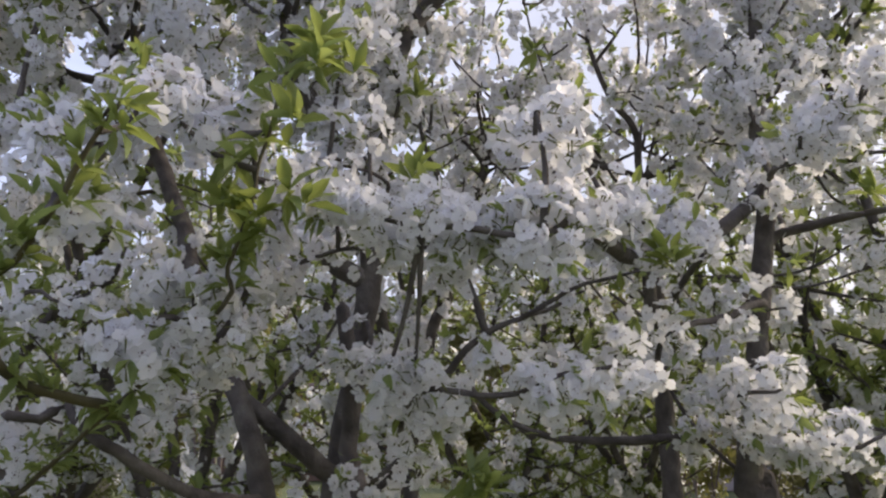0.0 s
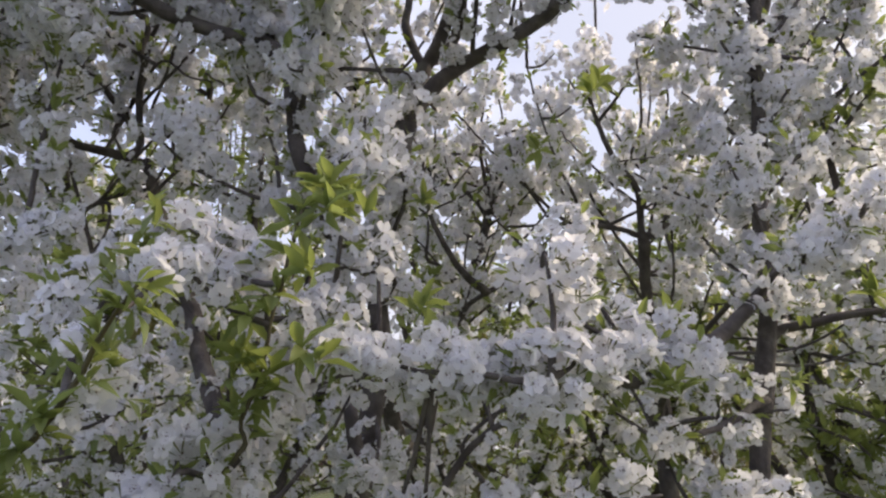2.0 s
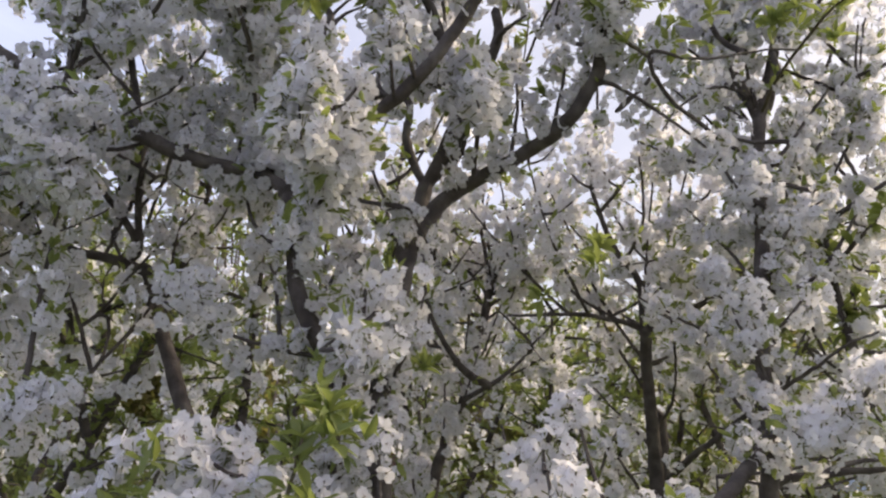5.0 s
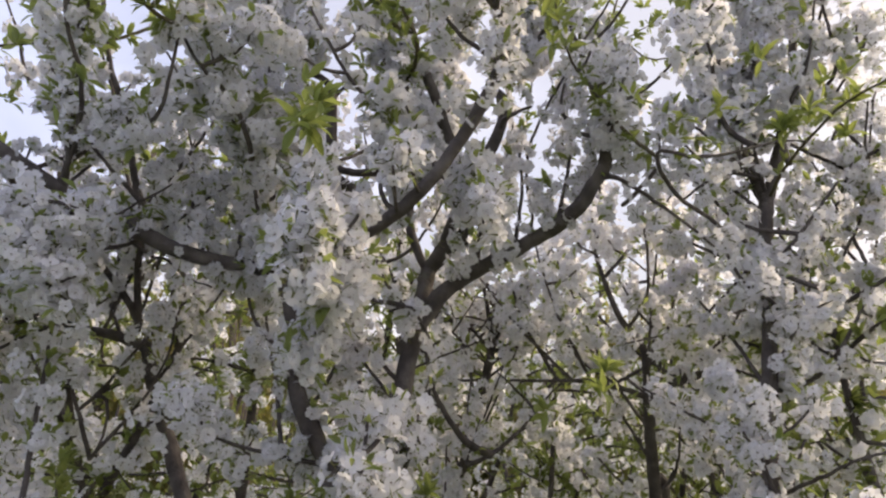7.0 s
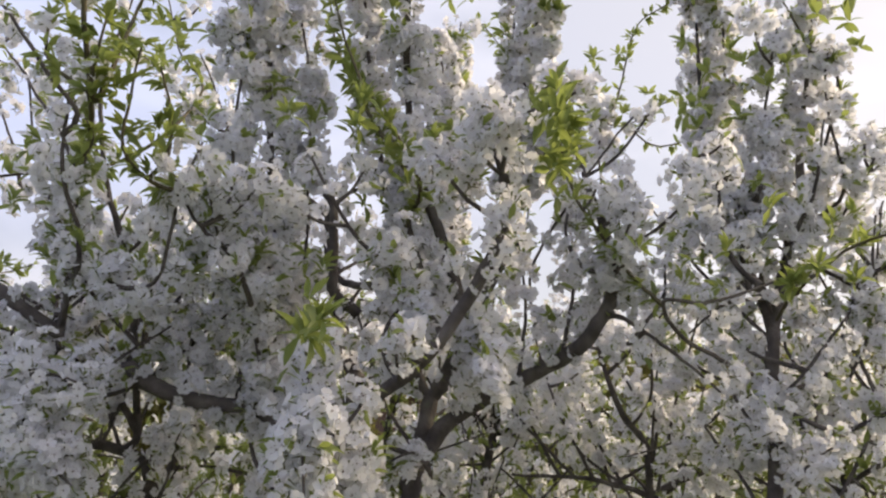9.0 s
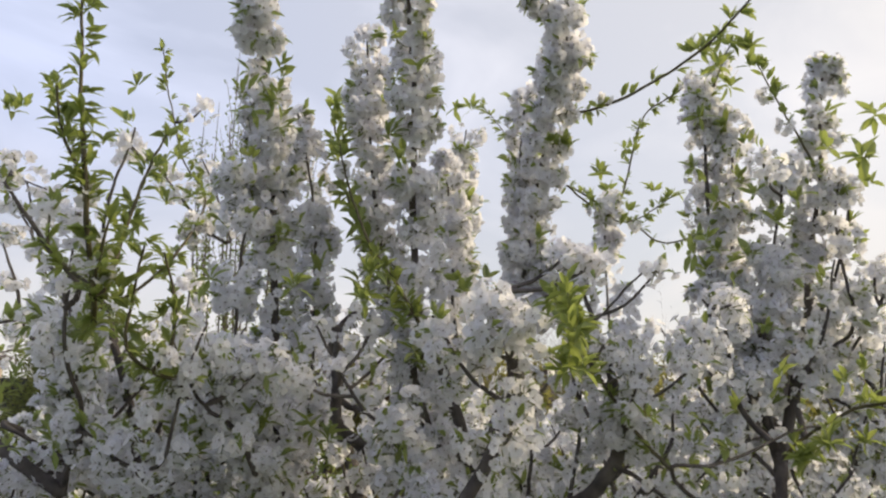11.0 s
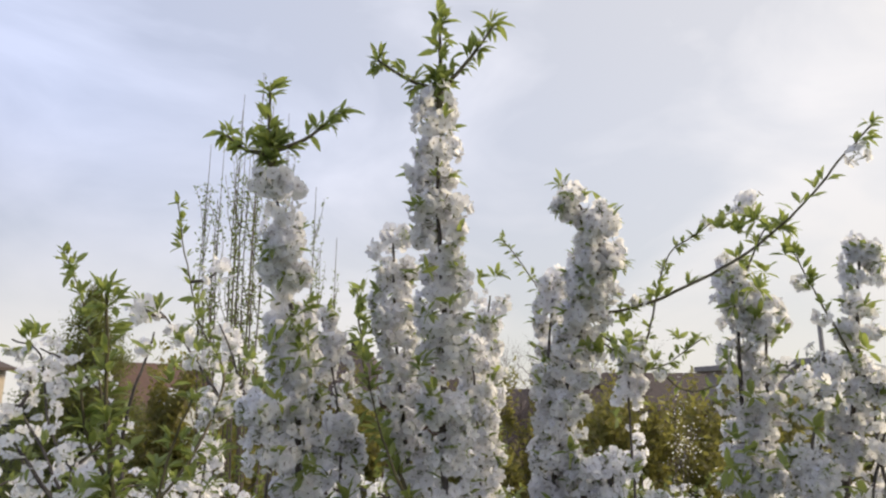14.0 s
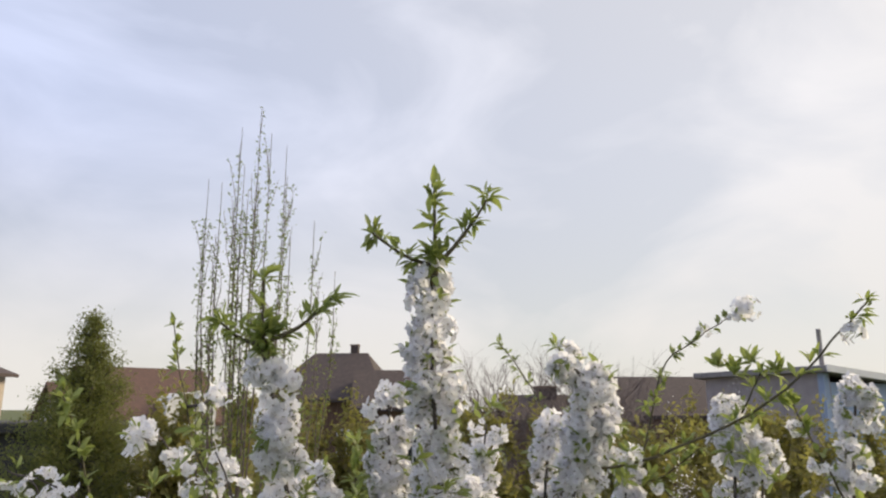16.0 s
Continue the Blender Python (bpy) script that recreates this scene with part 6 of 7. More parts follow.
tuft(tree_a, (0.169, 0.950, 2.621), (0, -0.25, 0.6), 14, 0.05)
tuft(tree_a, (-0.204, 1.100, 2.767), (0, -0.25, 0.6), 16, 0.045)
tuft(tree_a, (-0.343, 1.100, 2.792), (0, -0.25, 0.6), 14, 0.045)
tuft(tree_a, (-0.194, 1.100, 2.818), (0, -0.25, 0.6), 14, 0.045)
tuft(tree_a, (-0.540, 1.200, 2.503), (0, -0.25, 0.6), 14, 0.04)
tuft(tree_a, (0.497, 1.300, 2.434), (0, -0.25, 0.6), 4, 0.04)
tuft(tree_b, (0.583, 1.200, 3.327), (0, -0.25, 0.6), 14, 0.045)
tuft(tree_b, (0.828, 1.100, 3.068), (0, -0.25, 0.6), 16, 0.05)
tuft(tree_b, (0.865, 1.100, 3.167), (0, -0.25, 0.6), 10, 0.045)
tuft(tree_a, (0.035, 1.000, 1.075), (0, -0.25, 0.6), 14, 0.05)
tuft(tree_a, (0.162, 0.850, 2.681), (0, -0.25, 0.6), 9, 0.045)
tuft(tree_a, (0.414, 1.700, 3.250), (0, -0.25, 0.6), 16, 0.045)
tuft(tree_e, (-0.268, 0.860, 1.465), (0, -0.25, 0.6), 9, 0.055)
tuft(tree_e, (-0.240, 0.860, 1.492), (0, -0.25, 0.6), 8, 0.055)
tuft(tree_e, (-0.193, 0.860, 1.519), (0, -0.25, 0.6), 9, 0.058)
tuft(tree_e, (-0.169, 0.850, 1.610), (0, -0.25, 0.6), 5, 0.055)
tuft(tree_e, (-0.220, 0.860, 1.594), (0, -0.25, 0.6), 5, 0.050)
tuft(tree_e, (-0.125, 0.900, 1.615), (0, -0.25, 0.6), 5, 0.055)
tuft(tree_e, (-0.274, 0.870, 1.404), (0, -0.25, 0.6), 10, 0.055)
tuft(tree_e, (-0.237, 0.860, 1.388), (0, -0.25, 0.6), 8, 0.050)
tuft(tree_e, (-0.199, 0.860, 1.417), (0, -0.25, 0.6), 9, 0.058)
tuft(tree_e, (-0.177, 0.860, 1.406), (0, -0.25, 0.6), 6, 0.050)
tuft(tree_e, (-0.290, 0.880, 1.383), (0, -0.25, 0.6), 7, 0.050)
tuft(tree_e, (-0.237, 0.880, 1.368), (0, -0.25, 0.6), 6, 0.045)
tuft(tree_e, (-0.365, 0.920, 1.252), (0, -0.25, 0.6), 10, 0.050)
tuft(tree_e, (-0.042, 1.000, 1.499), (0, -0.25, 0.6), 12, 0.050)
tuft(tree_e, (-0.361, 0.730, 1.448), (0, -0.25, 0.6), 8, 0.050)
tuft(tree_e, (-0.473, 0.770, 1.329), (0, -0.25, 0.6), 10, 0.050)
tuft(tree_e, (-0.417, 0.750, 1.365), (0, -0.25, 0.6), 8, 0.045)
tuft(tree_e, (-0.391, 0.740, 1.402), (0, -0.25, 0.6), 6, 0.040)
tuft(tree_e, (-0.500, 0.780, 1.301), (0, -0.25, 0.6), 8, 0.050)
tuft(tree_e, (-0.367, 0.950, 1.324), (0, -0.25, 0.6), 6, 0.040)
tuft(tree_e, (-0.450, 0.850, 1.532), (0, -0.25, 0.6), 5, 0.040)
tuft(tree_e, (-0.687, 1.200, 1.399), (0, -0.25, 0.6), 14, 0.050)
tuft(tree_e, (-0.738, 1.200, 1.478), (0, -0.25, 0.6), 12, 0.050)
tuft(tree_e, (-0.539, 1.200, 1.398), (0, -0.25, 0.6), 12, 0.050)
puff(tree_c, (0.382, 2.000, 2.464), 0.070, 34, 3)
puff(tree_c, (0.450, 2.000, 2.546), 0.070, 34, 3)
puff(tree_c, (0.394, 2.000, 2.344), 0.060, 26, 3)
puff(tree_c, (0.499, 2.000, 2.443), 0.070, 34, 3)
puff(tree_c, (0.349, 2.000, 2.536), 0.050, 22, 3)
puff(tree_b, (1.115, 1.600, 2.253), 0.060, 34, 3)
puff(tree_b, (1.094, 1.600, 2.140), 0.060, 34, 3)
puff(tree_b, (1.070, 1.600, 2.022), 0.060, 34, 3)
puff(tree_b, (0.990, 1.700, 2.498), 0.060, 30, 3)
puff(tree_b, (0.996, 1.700, 2.372), 0.060, 30, 3)
puff(tree_e, (-0.994, 1.500, 1.700), 0.060, 34, 3)
puff(tree_e, (-0.969, 1.500, 1.622), 0.060, 34, 3)
puff(tree_e, (-0.989, 1.600, 1.684), 0.050, 26, 3)
puff(tree_a, (-0.108, 0.980, 2.295), 0.030, 20, 3, True)
puff(tree_a, (-0.080, 0.980, 2.327), 0.032, 22, 3, True)
puff(tree_a, (0.078, 1.000, 2.510), 0.040, 26, 3, True)
puff(tree_a, (0.088, 1.000, 2.564), 0.040, 26, 3, True)
puff(tree_a, (-0.161, 1.000, 2.223), 0.030, 18, 3, True)
puff(tree_b, (1.095, 1.900, 2.161), 0.070, 30, 4)
puff(tree_b, (1.151, 1.900, 2.143), 0.070, 30, 4)
puff(tree_b, (1.112, 1.900, 1.826), 0.070, 30, 4)
puff(tree_b, (1.143, 1.900, 1.767), 0.070, 30, 4)
puff(tree_b, (1.144, 1.800, 1.783), 0.070, 34, 4)
puff(tree_b, (1.054, 1.700, 1.543), 0.070, 34, 4)
puff(tree_b, (1.116, 1.800, 1.657), 0.070, 30, 4)
puff(tree_b, (1.060, 1.900, 2.088), 0.060, 26, 4)
puff(tree_b, (1.222, 1.800, 2.897), 0.070, 30, 4)
puff(tree_b, (1.220, 1.700, 2.805), 0.070, 30, 4)
puff(tree_b, (1.212, 1.700, 2.698), 0.070, 30, 4)
puff(tree_b, (1.163, 1.800, 2.784), 0.060, 26, 4)
branch(tree_e, "shoot", [(-1.052, 1.620, 3.111), (-1.102, 1.630, 3.266), (-1.153, 1.640, 3.388), (-1.215, 1.650, 3.503)], 0.004, 0.002, 0, 0.03, 90)
tuft(tree_a, (-0.420, 1.100, 3.247), (0, -0.2, 0.7), 7, 0.040)
tuft(tree_a, (-0.398, 1.100, 3.264), (0, -0.2, 0.7), 7, 0.040)
tuft(tree_a, (-0.411, 1.120, 3.214), (0, -0.2, 0.7), 7, 0.040)
tuft(tree_a, (-0.399, 1.140, 3.145), (0, -0.2, 0.7), 7, 0.040)
tuft(tree_a, (-0.457, 1.050, 3.183), (0, -0.2, 0.7), 7, 0.040)
tuft(tree_a, (-0.460, 1.140, 3.076), (0, -0.2, 0.7), 7, 0.040)
tuft(tree_a, (-0.391, 1.250, 2.934), (0, -0.2, 0.7), 7, 0.050)
tuft(tree_a, (-0.415, 1.250, 2.922), (0, -0.2, 0.7), 7, 0.050)
tuft(tree_a, (-0.009, 1.700, 3.447), (0, -0.2, 0.7), 9, 0.050)
tuft(tree_a, (0.041, 1.700, 3.447), (0, -0.2, 0.7), 9, 0.050)
tuft(tree_a, (0.023, 1.700, 3.314), (0, -0.2, 0.7), 9, 0.050)
tuft(tree_a, (0.022, 1.700, 3.168), (0, -0.2, 0.7), 9, 0.050)
tuft(tree_a, (0.005, 1.700, 3.105), (0, -0.2, 0.7), 9, 0.050)
tuft(tree_a, (-0.016, 1.600, 3.013), (0, -0.2, 0.7), 9, 0.050)
tuft(tree_a, (-0.328, 1.450, 3.353), (0, -0.2, 0.7), 7, 0.050)
tuft(tree_a, (-0.275, 1.350, 3.336), (0, -0.2, 0.7), 7, 0.050)
tuft(tree_a, (-0.336, 1.420, 3.290), (0, -0.2, 0.7), 7, 0.050)
tuft(tree_a, (-0.321, 1.420, 3.234), (0, -0.2, 0.7), 7, 0.050)
tuft(tree_a, (-0.303, 1.400, 3.176), (0, -0.2, 0.7), 7, 0.050)
tuft(tree_a, (-0.288, 1.350, 3.068), (0, -0.2, 0.7), 7, 0.050)
tuft(tree_a, (-0.262, 1.300, 3.017), (0, -0.2, 0.7), 7, 0.050)
tuft(tree_a, (-0.234, 1.280, 2.969), (0, -0.2, 0.7), 7, 0.050)
tuft(tree_a, (-0.220, 1.270, 2.922), (0, -0.2, 0.7), 7, 0.050)
tuft(tree_a, (0.235, 1.380, 3.205), (0, -0.2, 0.7), 7, 0.050)
tuft(tree_a, (0.262, 1.380, 3.192), (0, -0.2, 0.7), 7, 0.050)
tuft(tree_a, (-0.099, 1.120, 3.275), (0, -0.2, 0.7), 7, 0.040)
tuft(tree_a, (-0.146, 1.120, 3.251), (0, -0.2, 0.7), 7, 0.040)
tuft(tree_a, (-0.164, 1.100, 3.343), (0, -0.2, 0.7), 7, 0.040)
tuft(tree_a, (0.189, 1.400, 2.966), (0, -0.2, 0.7), 7, 0.050)
tuft(tree_a, (0.134, 1.450, 3.183), (0, -0.2, 0.7), 7, 0.050)
tuft(tree_a, (-0.140, 1.200, 3.091), (0, -0.2, 0.7), 7, 0.050)
tuft(tree_a, (-0.165, 1.200, 3.151), (0, -0.2, 0.7), 7, 0.050)
tuft(tree_b, (0.775, 1.450, 3.464), (0, -0.2, 0.7), 7, 0.050)
tuft(tree_b, (0.708, 1.500, 3.307), (0, -0.2, 0.7), 9, 0.050)
tuft(tree_b, (0.763, 1.500, 3.263), (0, -0.2, 0.7), 9, 0.050)
tuft(tree_b, (0.734, 1.500, 3.429), (0, -0.2, 0.7), 9, 0.050)
tuft(tree_b, (0.964, 1.450, 3.331), (0, -0.2, 0.7), 7, 0.050)
tuft(tree_b, (0.600, 1.400, 2.891), (0, -0.2, 0.7), 7, 0.050)
tuft(tree_b, (0.563, 1.400, 2.929), (0, -0.2, 0.7), 7, 0.050)
tuft(tree_b, (0.607, 1.400, 2.968), (0, -0.2, 0.7), 7, 0.050)
tuft(tree_b, (0.697, 1.400, 2.930), (0, -0.2, 0.7), 7, 0.050)
tuft(tree_b, (0.651, 1.500, 3.337), (0, -0.2, 0.7), 9, 0.050)
tuft(tree_b, (0.682, 1.500, 3.103), (0, -0.2, 0.7), 9, 0.050)
tuft(tree_b, (0.752, 1.450, 3.103), (0, -0.2, 0.7), 7, 0.050)
tuft(tree_b, (0.784, 1.420, 3.021), (0, -0.2, 0.7), 7, 0.050)
tuft(tree_b, (0.835, 1.400, 3.075), (0, -0.2, 0.7), 7, 0.050)
tuft(tree_b, (0.934, 1.400, 3.211), (0, -0.2, 0.7), 7, 0.050)
tuft(tree_b, (0.624, 1.500, 3.189), (0, -0.2, 0.7), 9, 0.050)
tuft(tree_b, (0.738, 1.500, 3.161), (0, -0.2, 0.7), 9, 0.050)
tuft(tree_c, (0.507, 2.050, 3.361), (0, -0.2, 0.7), 9, 0.050)
tuft(tree_c, (0.523, 2.050, 3.304), (0, -0.2, 0.7), 9, 0.050)
tuft(tree_c, (0.464, 2.050, 3.266), (0, -0.2, 0.7), 9, 0.050)
tuft(tree_c, (0.595, 2.050, 3.229), (0, -0.2, 0.7), 9, 0.050)
tuft(tree_c, (0.676, 2.050, 3.305), (0, -0.2, 0.7), 9, 0.050)
tuft(tree_c, (0.590, 2.050, 3.459), (0, -0.2, 0.7), 9, 0.050)
tuft(tree_c, (0.453, 2.050, 3.044), (0, -0.2, 0.7), 9, 0.050)
tuft(tree_c, (0.653, 2.050, 3.538), (0, -0.2, 0.7), 9, 0.050)
tuft(tree_e, (-0.852, 1.750, 3.383), (0, -0.2, 0.7), 9, 0.050)
tuft(tree_e, (-0.855, 1.750, 3.315), (0, -0.2, 0.7), 9, 0.050)
tuft(tree_e, (-0.874, 1.700, 3.259), (0, -0.2, 0.7), 9, 0.050)
tuft(tree_e, (-0.846, 1.600, 3.172), (0, -0.2, 0.7), 9, 0.050)
tuft(tree_e, (-0.620, 1.500, 3.182), (0, -0.2, 0.7), 9, 0.050)
tuft(tree_e, (-0.561, 1.400, 3.107), (0, -0.2, 0.7), 7, 0.050)
tuft(tree_e, (-0.574, 1.100, 2.912), (0, -0.2, 0.7), 7, 0.040)
tuft(tree_e, (-0.575, 1.000, 2.931), (0, -0.2, 0.7), 7, 0.040)
tuft(tree_e, (-0.667, 0.840, 2.935), (0, -0.2, 0.7), 7, 0.040)
tuft(tree_e, (-0.650, 0.840, 2.944), (0, -0.2, 0.7), 7, 0.040)
tuft(tree_e, (-0.664, 0.840, 2.988), (0, -0.2, 0.7), 7, 0.040)
tuft(tree_e, (-0.668, 0.810, 3.230), (0, -0.2, 0.7), 7, 0.040)
tuft(tree_e, (-1.173, 1.630, 3.459), (0, -0.2, 0.7), 9, 0.050)
tuft(tree_e, (-1.177, 1.630, 3.427), (0, -0.2, 0.7), 9, 0.050)
tuft(tree_e, (-1.139, 1.630, 3.378), (0, -0.2, 0.7), 9, 0.050)
tuft(tree_e, (-1.119, 1.620, 3.313), (0, -0.2, 0.7), 9, 0.050)
tuft(tree_e, (-1.003, 1.200, 3.219), (0, -0.2, 0.7), 7, 0.050)
tuft(tree_e, (-1.026, 1.200, 3.207), (0, -0.2, 0.7), 7, 0.050)
tuft(tree_e, (-0.747, 1.200, 3.271), (0, -0.2, 0.7), 7, 0.050)
tuft(tree_e, (-0.763, 1.200, 3.184), (0, -0.2, 0.7), 7, 0.050)
tuft(tree_e, (-0.691, 0.840, 3.023), (0, -0.2, 0.7), 7, 0.040)
tuft(tree_e, (-0.627, 0.840, 2.988), (0, -0.2, 0.7), 7, 0.040)
tuft(tree_e, (-0.557, 1.100, 2.976), (0, -0.2, 0.7), 7, 0.040)
tuft(tree_e, (-0.602, 1.000, 3.001), (0, -0.2, 0.7), 7, 0.040)
puff(tree_e, (-1.098, 1.600, 1.983), 0.060, 32, 4)
puff(tree_e, (-1.049, 1.600, 1.939), 0.060, 32, 4)
puff(tree_e, (-1.084, 1.600, 1.896), 0.060, 32, 4)
puff(tree_e, (-1.029, 1.600, 1.853), 0.060, 32, 4)
puff(tree_e, (-1.018, 1.500, 1.802), 0.060, 32, 4)
tuft(tree_e, (-0.612, 0.860, 2.776), (0, -0.2, 0.7), 8, 0.040)
tuft(tree_e, (-0.597, 0.900, 2.743), (0, -0.2, 0.7), 8, 0.040)
tuft(tree_e, (-0.573, 0.950, 2.689), (0, -0.2, 0.7), 8, 0.040)
tuft(tree_e, (-0.744, 1.300, 3.117), (0, -0.2, 0.7), 8, 0.046)
tuft(tree_e, (-0.756, 1.500, 3.211), (0, -0.2, 0.7), 8, 0.046)
tuft(tree_e, (-0.683, 1.100, 2.947), (0, -0.2, 0.7), 8, 0.040)
tuft(tree_e, (-0.668, 1.100, 2.912), (0, -0.2, 0.7), 8, 0.040)
tuft(tree_e, (-0.565, 1.000, 2.713), (0, -0.2, 0.7), 8, 0.040)
tuft(tree_e, (-0.718, 1.100, 2.654), (0, -0.2, 0.7), 8, 0.040)
tuft(tree_e, (-0.874, 1.100, 2.674), (0, -0.2, 0.7), 8, 0.040)
tuft(tree_e, (-0.857, 1.100, 2.707), (0, -0.2, 0.7), 8, 0.040)
tuft(tree_e, (-0.874, 1.100, 2.599), (0, -0.2, 0.7), 8, 0.040)
tuft(tree_e, (-0.867, 1.100, 2.475), (0, -0.2, 0.7), 8, 0.040)
tuft(tree_e, (-0.784, 1.100, 2.486), (0, -0.2, 0.7), 8, 0.040)
tuft(tree_e, (-0.723, 1.100, 2.517), (0, -0.2, 0.7), 8, 0.040)
tuft(tree_a, (-0.404, 1.080, 3.174), (0, -0.2, 0.7), 8, 0.040)
tuft(tree_a, (-0.444, 1.080, 3.155), (0, -0.2, 0.7), 8, 0.040)
tuft(tree_a, (-0.543, 1.200, 2.823), (0, -0.2, 0.7), 8, 0.046)
tuft(tree_a, (-0.406, 1.280, 2.661), (0, -0.2, 0.7), 8, 0.046)
tuft(tree_a, (-0.361, 1.300, 2.675), (0, -0.2, 0.7), 8, 0.046)
tuft(tree_a, (-0.325, 1.400, 3.318), (0, -0.2, 0.7), 8, 0.046)
tuft(tree_a, (-0.309, 1.400, 3.272), (0, -0.2, 0.7), 8, 0.046)
tuft(tree_a, (-0.251, 1.350, 2.982), (0, -0.2, 0.7), 8, 0.046)
tuft(tree_a, (-0.237, 1.350, 2.955), (0, -0.2, 0.7), 8, 0.046)
tuft(tree_a, (-0.332, 1.300, 2.865), (0, -0.2, 0.7), 8, 0.046)
tuft(tree_a, (-0.241, 1.300, 2.840), (0, -0.2, 0.7), 8, 0.046)
tuft(tree_a, (-0.159, 1.250, 2.771), (0, -0.2, 0.7), 8, 0.046)
tuft(tree_a, (-0.132, 1.220, 2.733), (0, -0.2, 0.7), 8, 0.046)
tuft(tree_a, (-0.106, 1.200, 2.673), (0, -0.2, 0.7), 8, 0.046)
tuft(tree_a, (-0.009, 1.300, 2.841), (0, -0.2, 0.7), 8, 0.046)
tuft(tree_a, (0.055, 1.300, 2.842), (0, -0.2, 0.7), 8, 0.046)
tuft(tree_a, (0.003, 1.300, 2.816), (0, -0.2, 0.7), 8, 0.046)
tuft(tree_a, (0.214, 1.200, 2.734), (0, -0.2, 0.7), 8, 0.046)
tuft(tree_a, (0.226, 1.150, 2.685), (0, -0.2, 0.7), 8, 0.040)
tuft(tree_a, (0.201, 1.150, 2.629), (0, -0.2, 0.7), 8, 0.040)
tuft(tree_a, (0.235, 1.150, 2.629), (0, -0.2, 0.7), 8, 0.040)
tuft(tree_a, (0.220, 1.300, 2.792), (0, -0.2, 0.7), 8, 0.046)
tuft(tree_a, (-0.012, 1.200, 2.674), (0, -0.2, 0.7), 8, 0.046)
tuft(tree_a, (-0.030, 1.600, 2.602), (0, -0.2, 0.7), 8, 0.046)
tuft(tree_a, (0.014, 1.600, 2.559), (0, -0.2, 0.7), 8, 0.046)
tuft(tree_a, (-0.311, 1.200, 2.513), (0, -0.2, 0.7), 8, 0.046)
tuft(tree_a, (-0.275, 1.200, 2.492), (0, -0.2, 0.7), 8, 0.046)
tuft(tree_a, (-0.126, 1.200, 2.471), (0, -0.2, 0.7), 8, 0.046)
tuft(tree_a, (0.115, 1.200, 2.539), (0, -0.2, 0.7), 8, 0.046)
tuft(tree_a, (-0.210, 1.300, 2.664), (0, -0.2, 0.7), 8, 0.046)
tuft(tree_a, (-0.403, 1.200, 2.524), (0, -0.2, 0.7), 8, 0.046)
tuft(tree_b, (0.626, 1.500, 2.992), (0, -0.2, 0.7), 8, 0.046)
tuft(tree_b, (0.668, 1.500, 2.962), (0, -0.2, 0.7), 8, 0.046)
tuft(tree_b, (0.761, 1.480, 2.959), (0, -0.2, 0.7), 8, 0.046)
tuft(tree_b, (0.734, 1.400, 2.753), (0, -0.2, 0.7), 8, 0.046)
tuft(tree_b, (0.643, 1.500, 2.831), (0, -0.2, 0.7), 8, 0.046)
tuft(tree_b, (0.891, 1.300, 2.647), (0, -0.2, 0.7), 8, 0.046)
tuft(tree_b, (0.838, 1.300, 2.623), (0, -0.2, 0.7), 8, 0.046)
tuft(tree_b, (0.894, 1.300, 2.575), (0, -0.2, 0.7), 8, 0.046)
tuft(tree_b, (1.005, 1.400, 3.192), (0, -0.2, 0.7), 8, 0.046)
tuft(tree_b, (1.024, 1.400, 3.119), (0, -0.2, 0.7), 8, 0.046)
tuft(tree_b, (0.956, 1.400, 2.918), (0, -0.2, 0.7), 8, 0.046)
tuft(tree_b, (0.520, 1.300, 2.536), (0, -0.2, 0.7), 8, 0.046)
tuft(tree_b, (0.596, 1.300, 2.561), (0, -0.2, 0.7), 8, 0.046)
tuft(tree_b, (0.380, 1.200, 2.541), (0, -0.2, 0.7), 8, 0.046)
tuft(tree_b, (0.800, 1.300, 2.515), (0, -0.2, 0.7), 8, 0.046)
tuft(tree_b, (0.871, 1.300, 2.492), (0, -0.2, 0.7), 8, 0.046)
tuft(tree_b, (0.504, 1.300, 2.489), (0, -0.2, 0.7), 8, 0.046)
tuft(tree_b, (0.576, 1.300, 2.478), (0, -0.2, 0.7), 8, 0.046)
puff(tree_b, (1.115, 1.500, 2.929), 0.050, 28, 3)
puff(tree_b, (1.110, 1.500, 2.846), 0.050, 28, 3)
puff(tree_b, (1.065, 1.500, 2.895), 0.045, 24, 3)
puff(tree_a, (-0.348, 1.850, 2.797), 0.055, 24, 3)
puff(tree_a, (-0.336, 1.850, 2.703), 0.055, 24, 3)
puff(tree_a, (-0.350, 1.850, 2.630), 0.055, 24, 3)
for t in (tree_a, tree_b, tree_c, tree_d, tree_e):
    dress(t)
FURTHER = "white-blossoming cherry tree further back in the orchard"
for x, y, h, s in ((-0.85, 2.5, 3.1, 30), (-1.6, 2.1, 3.0, 28), (1.5, 1.95, 2.6, 39), (0.25, 3.15, 2.4, 29), (-1.5, 3.0, 2.75, 31), (-0.45, 3.6, 2.7, 32), (1.75, 2.7, 2.55, 33), (0.7, 4.1, 2.8, 34), (1.4, 2.45, 2.65, 40), (0.85, 3.3, 2.3, 41), (-2.6, 4.2, 2.7, 35), (2.6, 4.3, 2.8, 36), (-1.3, 5.2, 2.7, 37), (1.6, 5.8, 2.8, 38)):
    orchard_tree((x, y), h, s, FURTHER)


# ---- far things ----
ROOF_RED = solid("red_clay_roof", 6, [(0.3, (0.082, 0.05, 0.04)), (0.7, (0.12, 0.068, 0.054))], 0.85, 0.4, 30)
ROOF_BROWN = solid("brown_roof", 6, [(0.3, (0.055, 0.042, 0.041)), (0.7, (0.085, 0.064, 0.06))], 0.85, 0.4, 30)
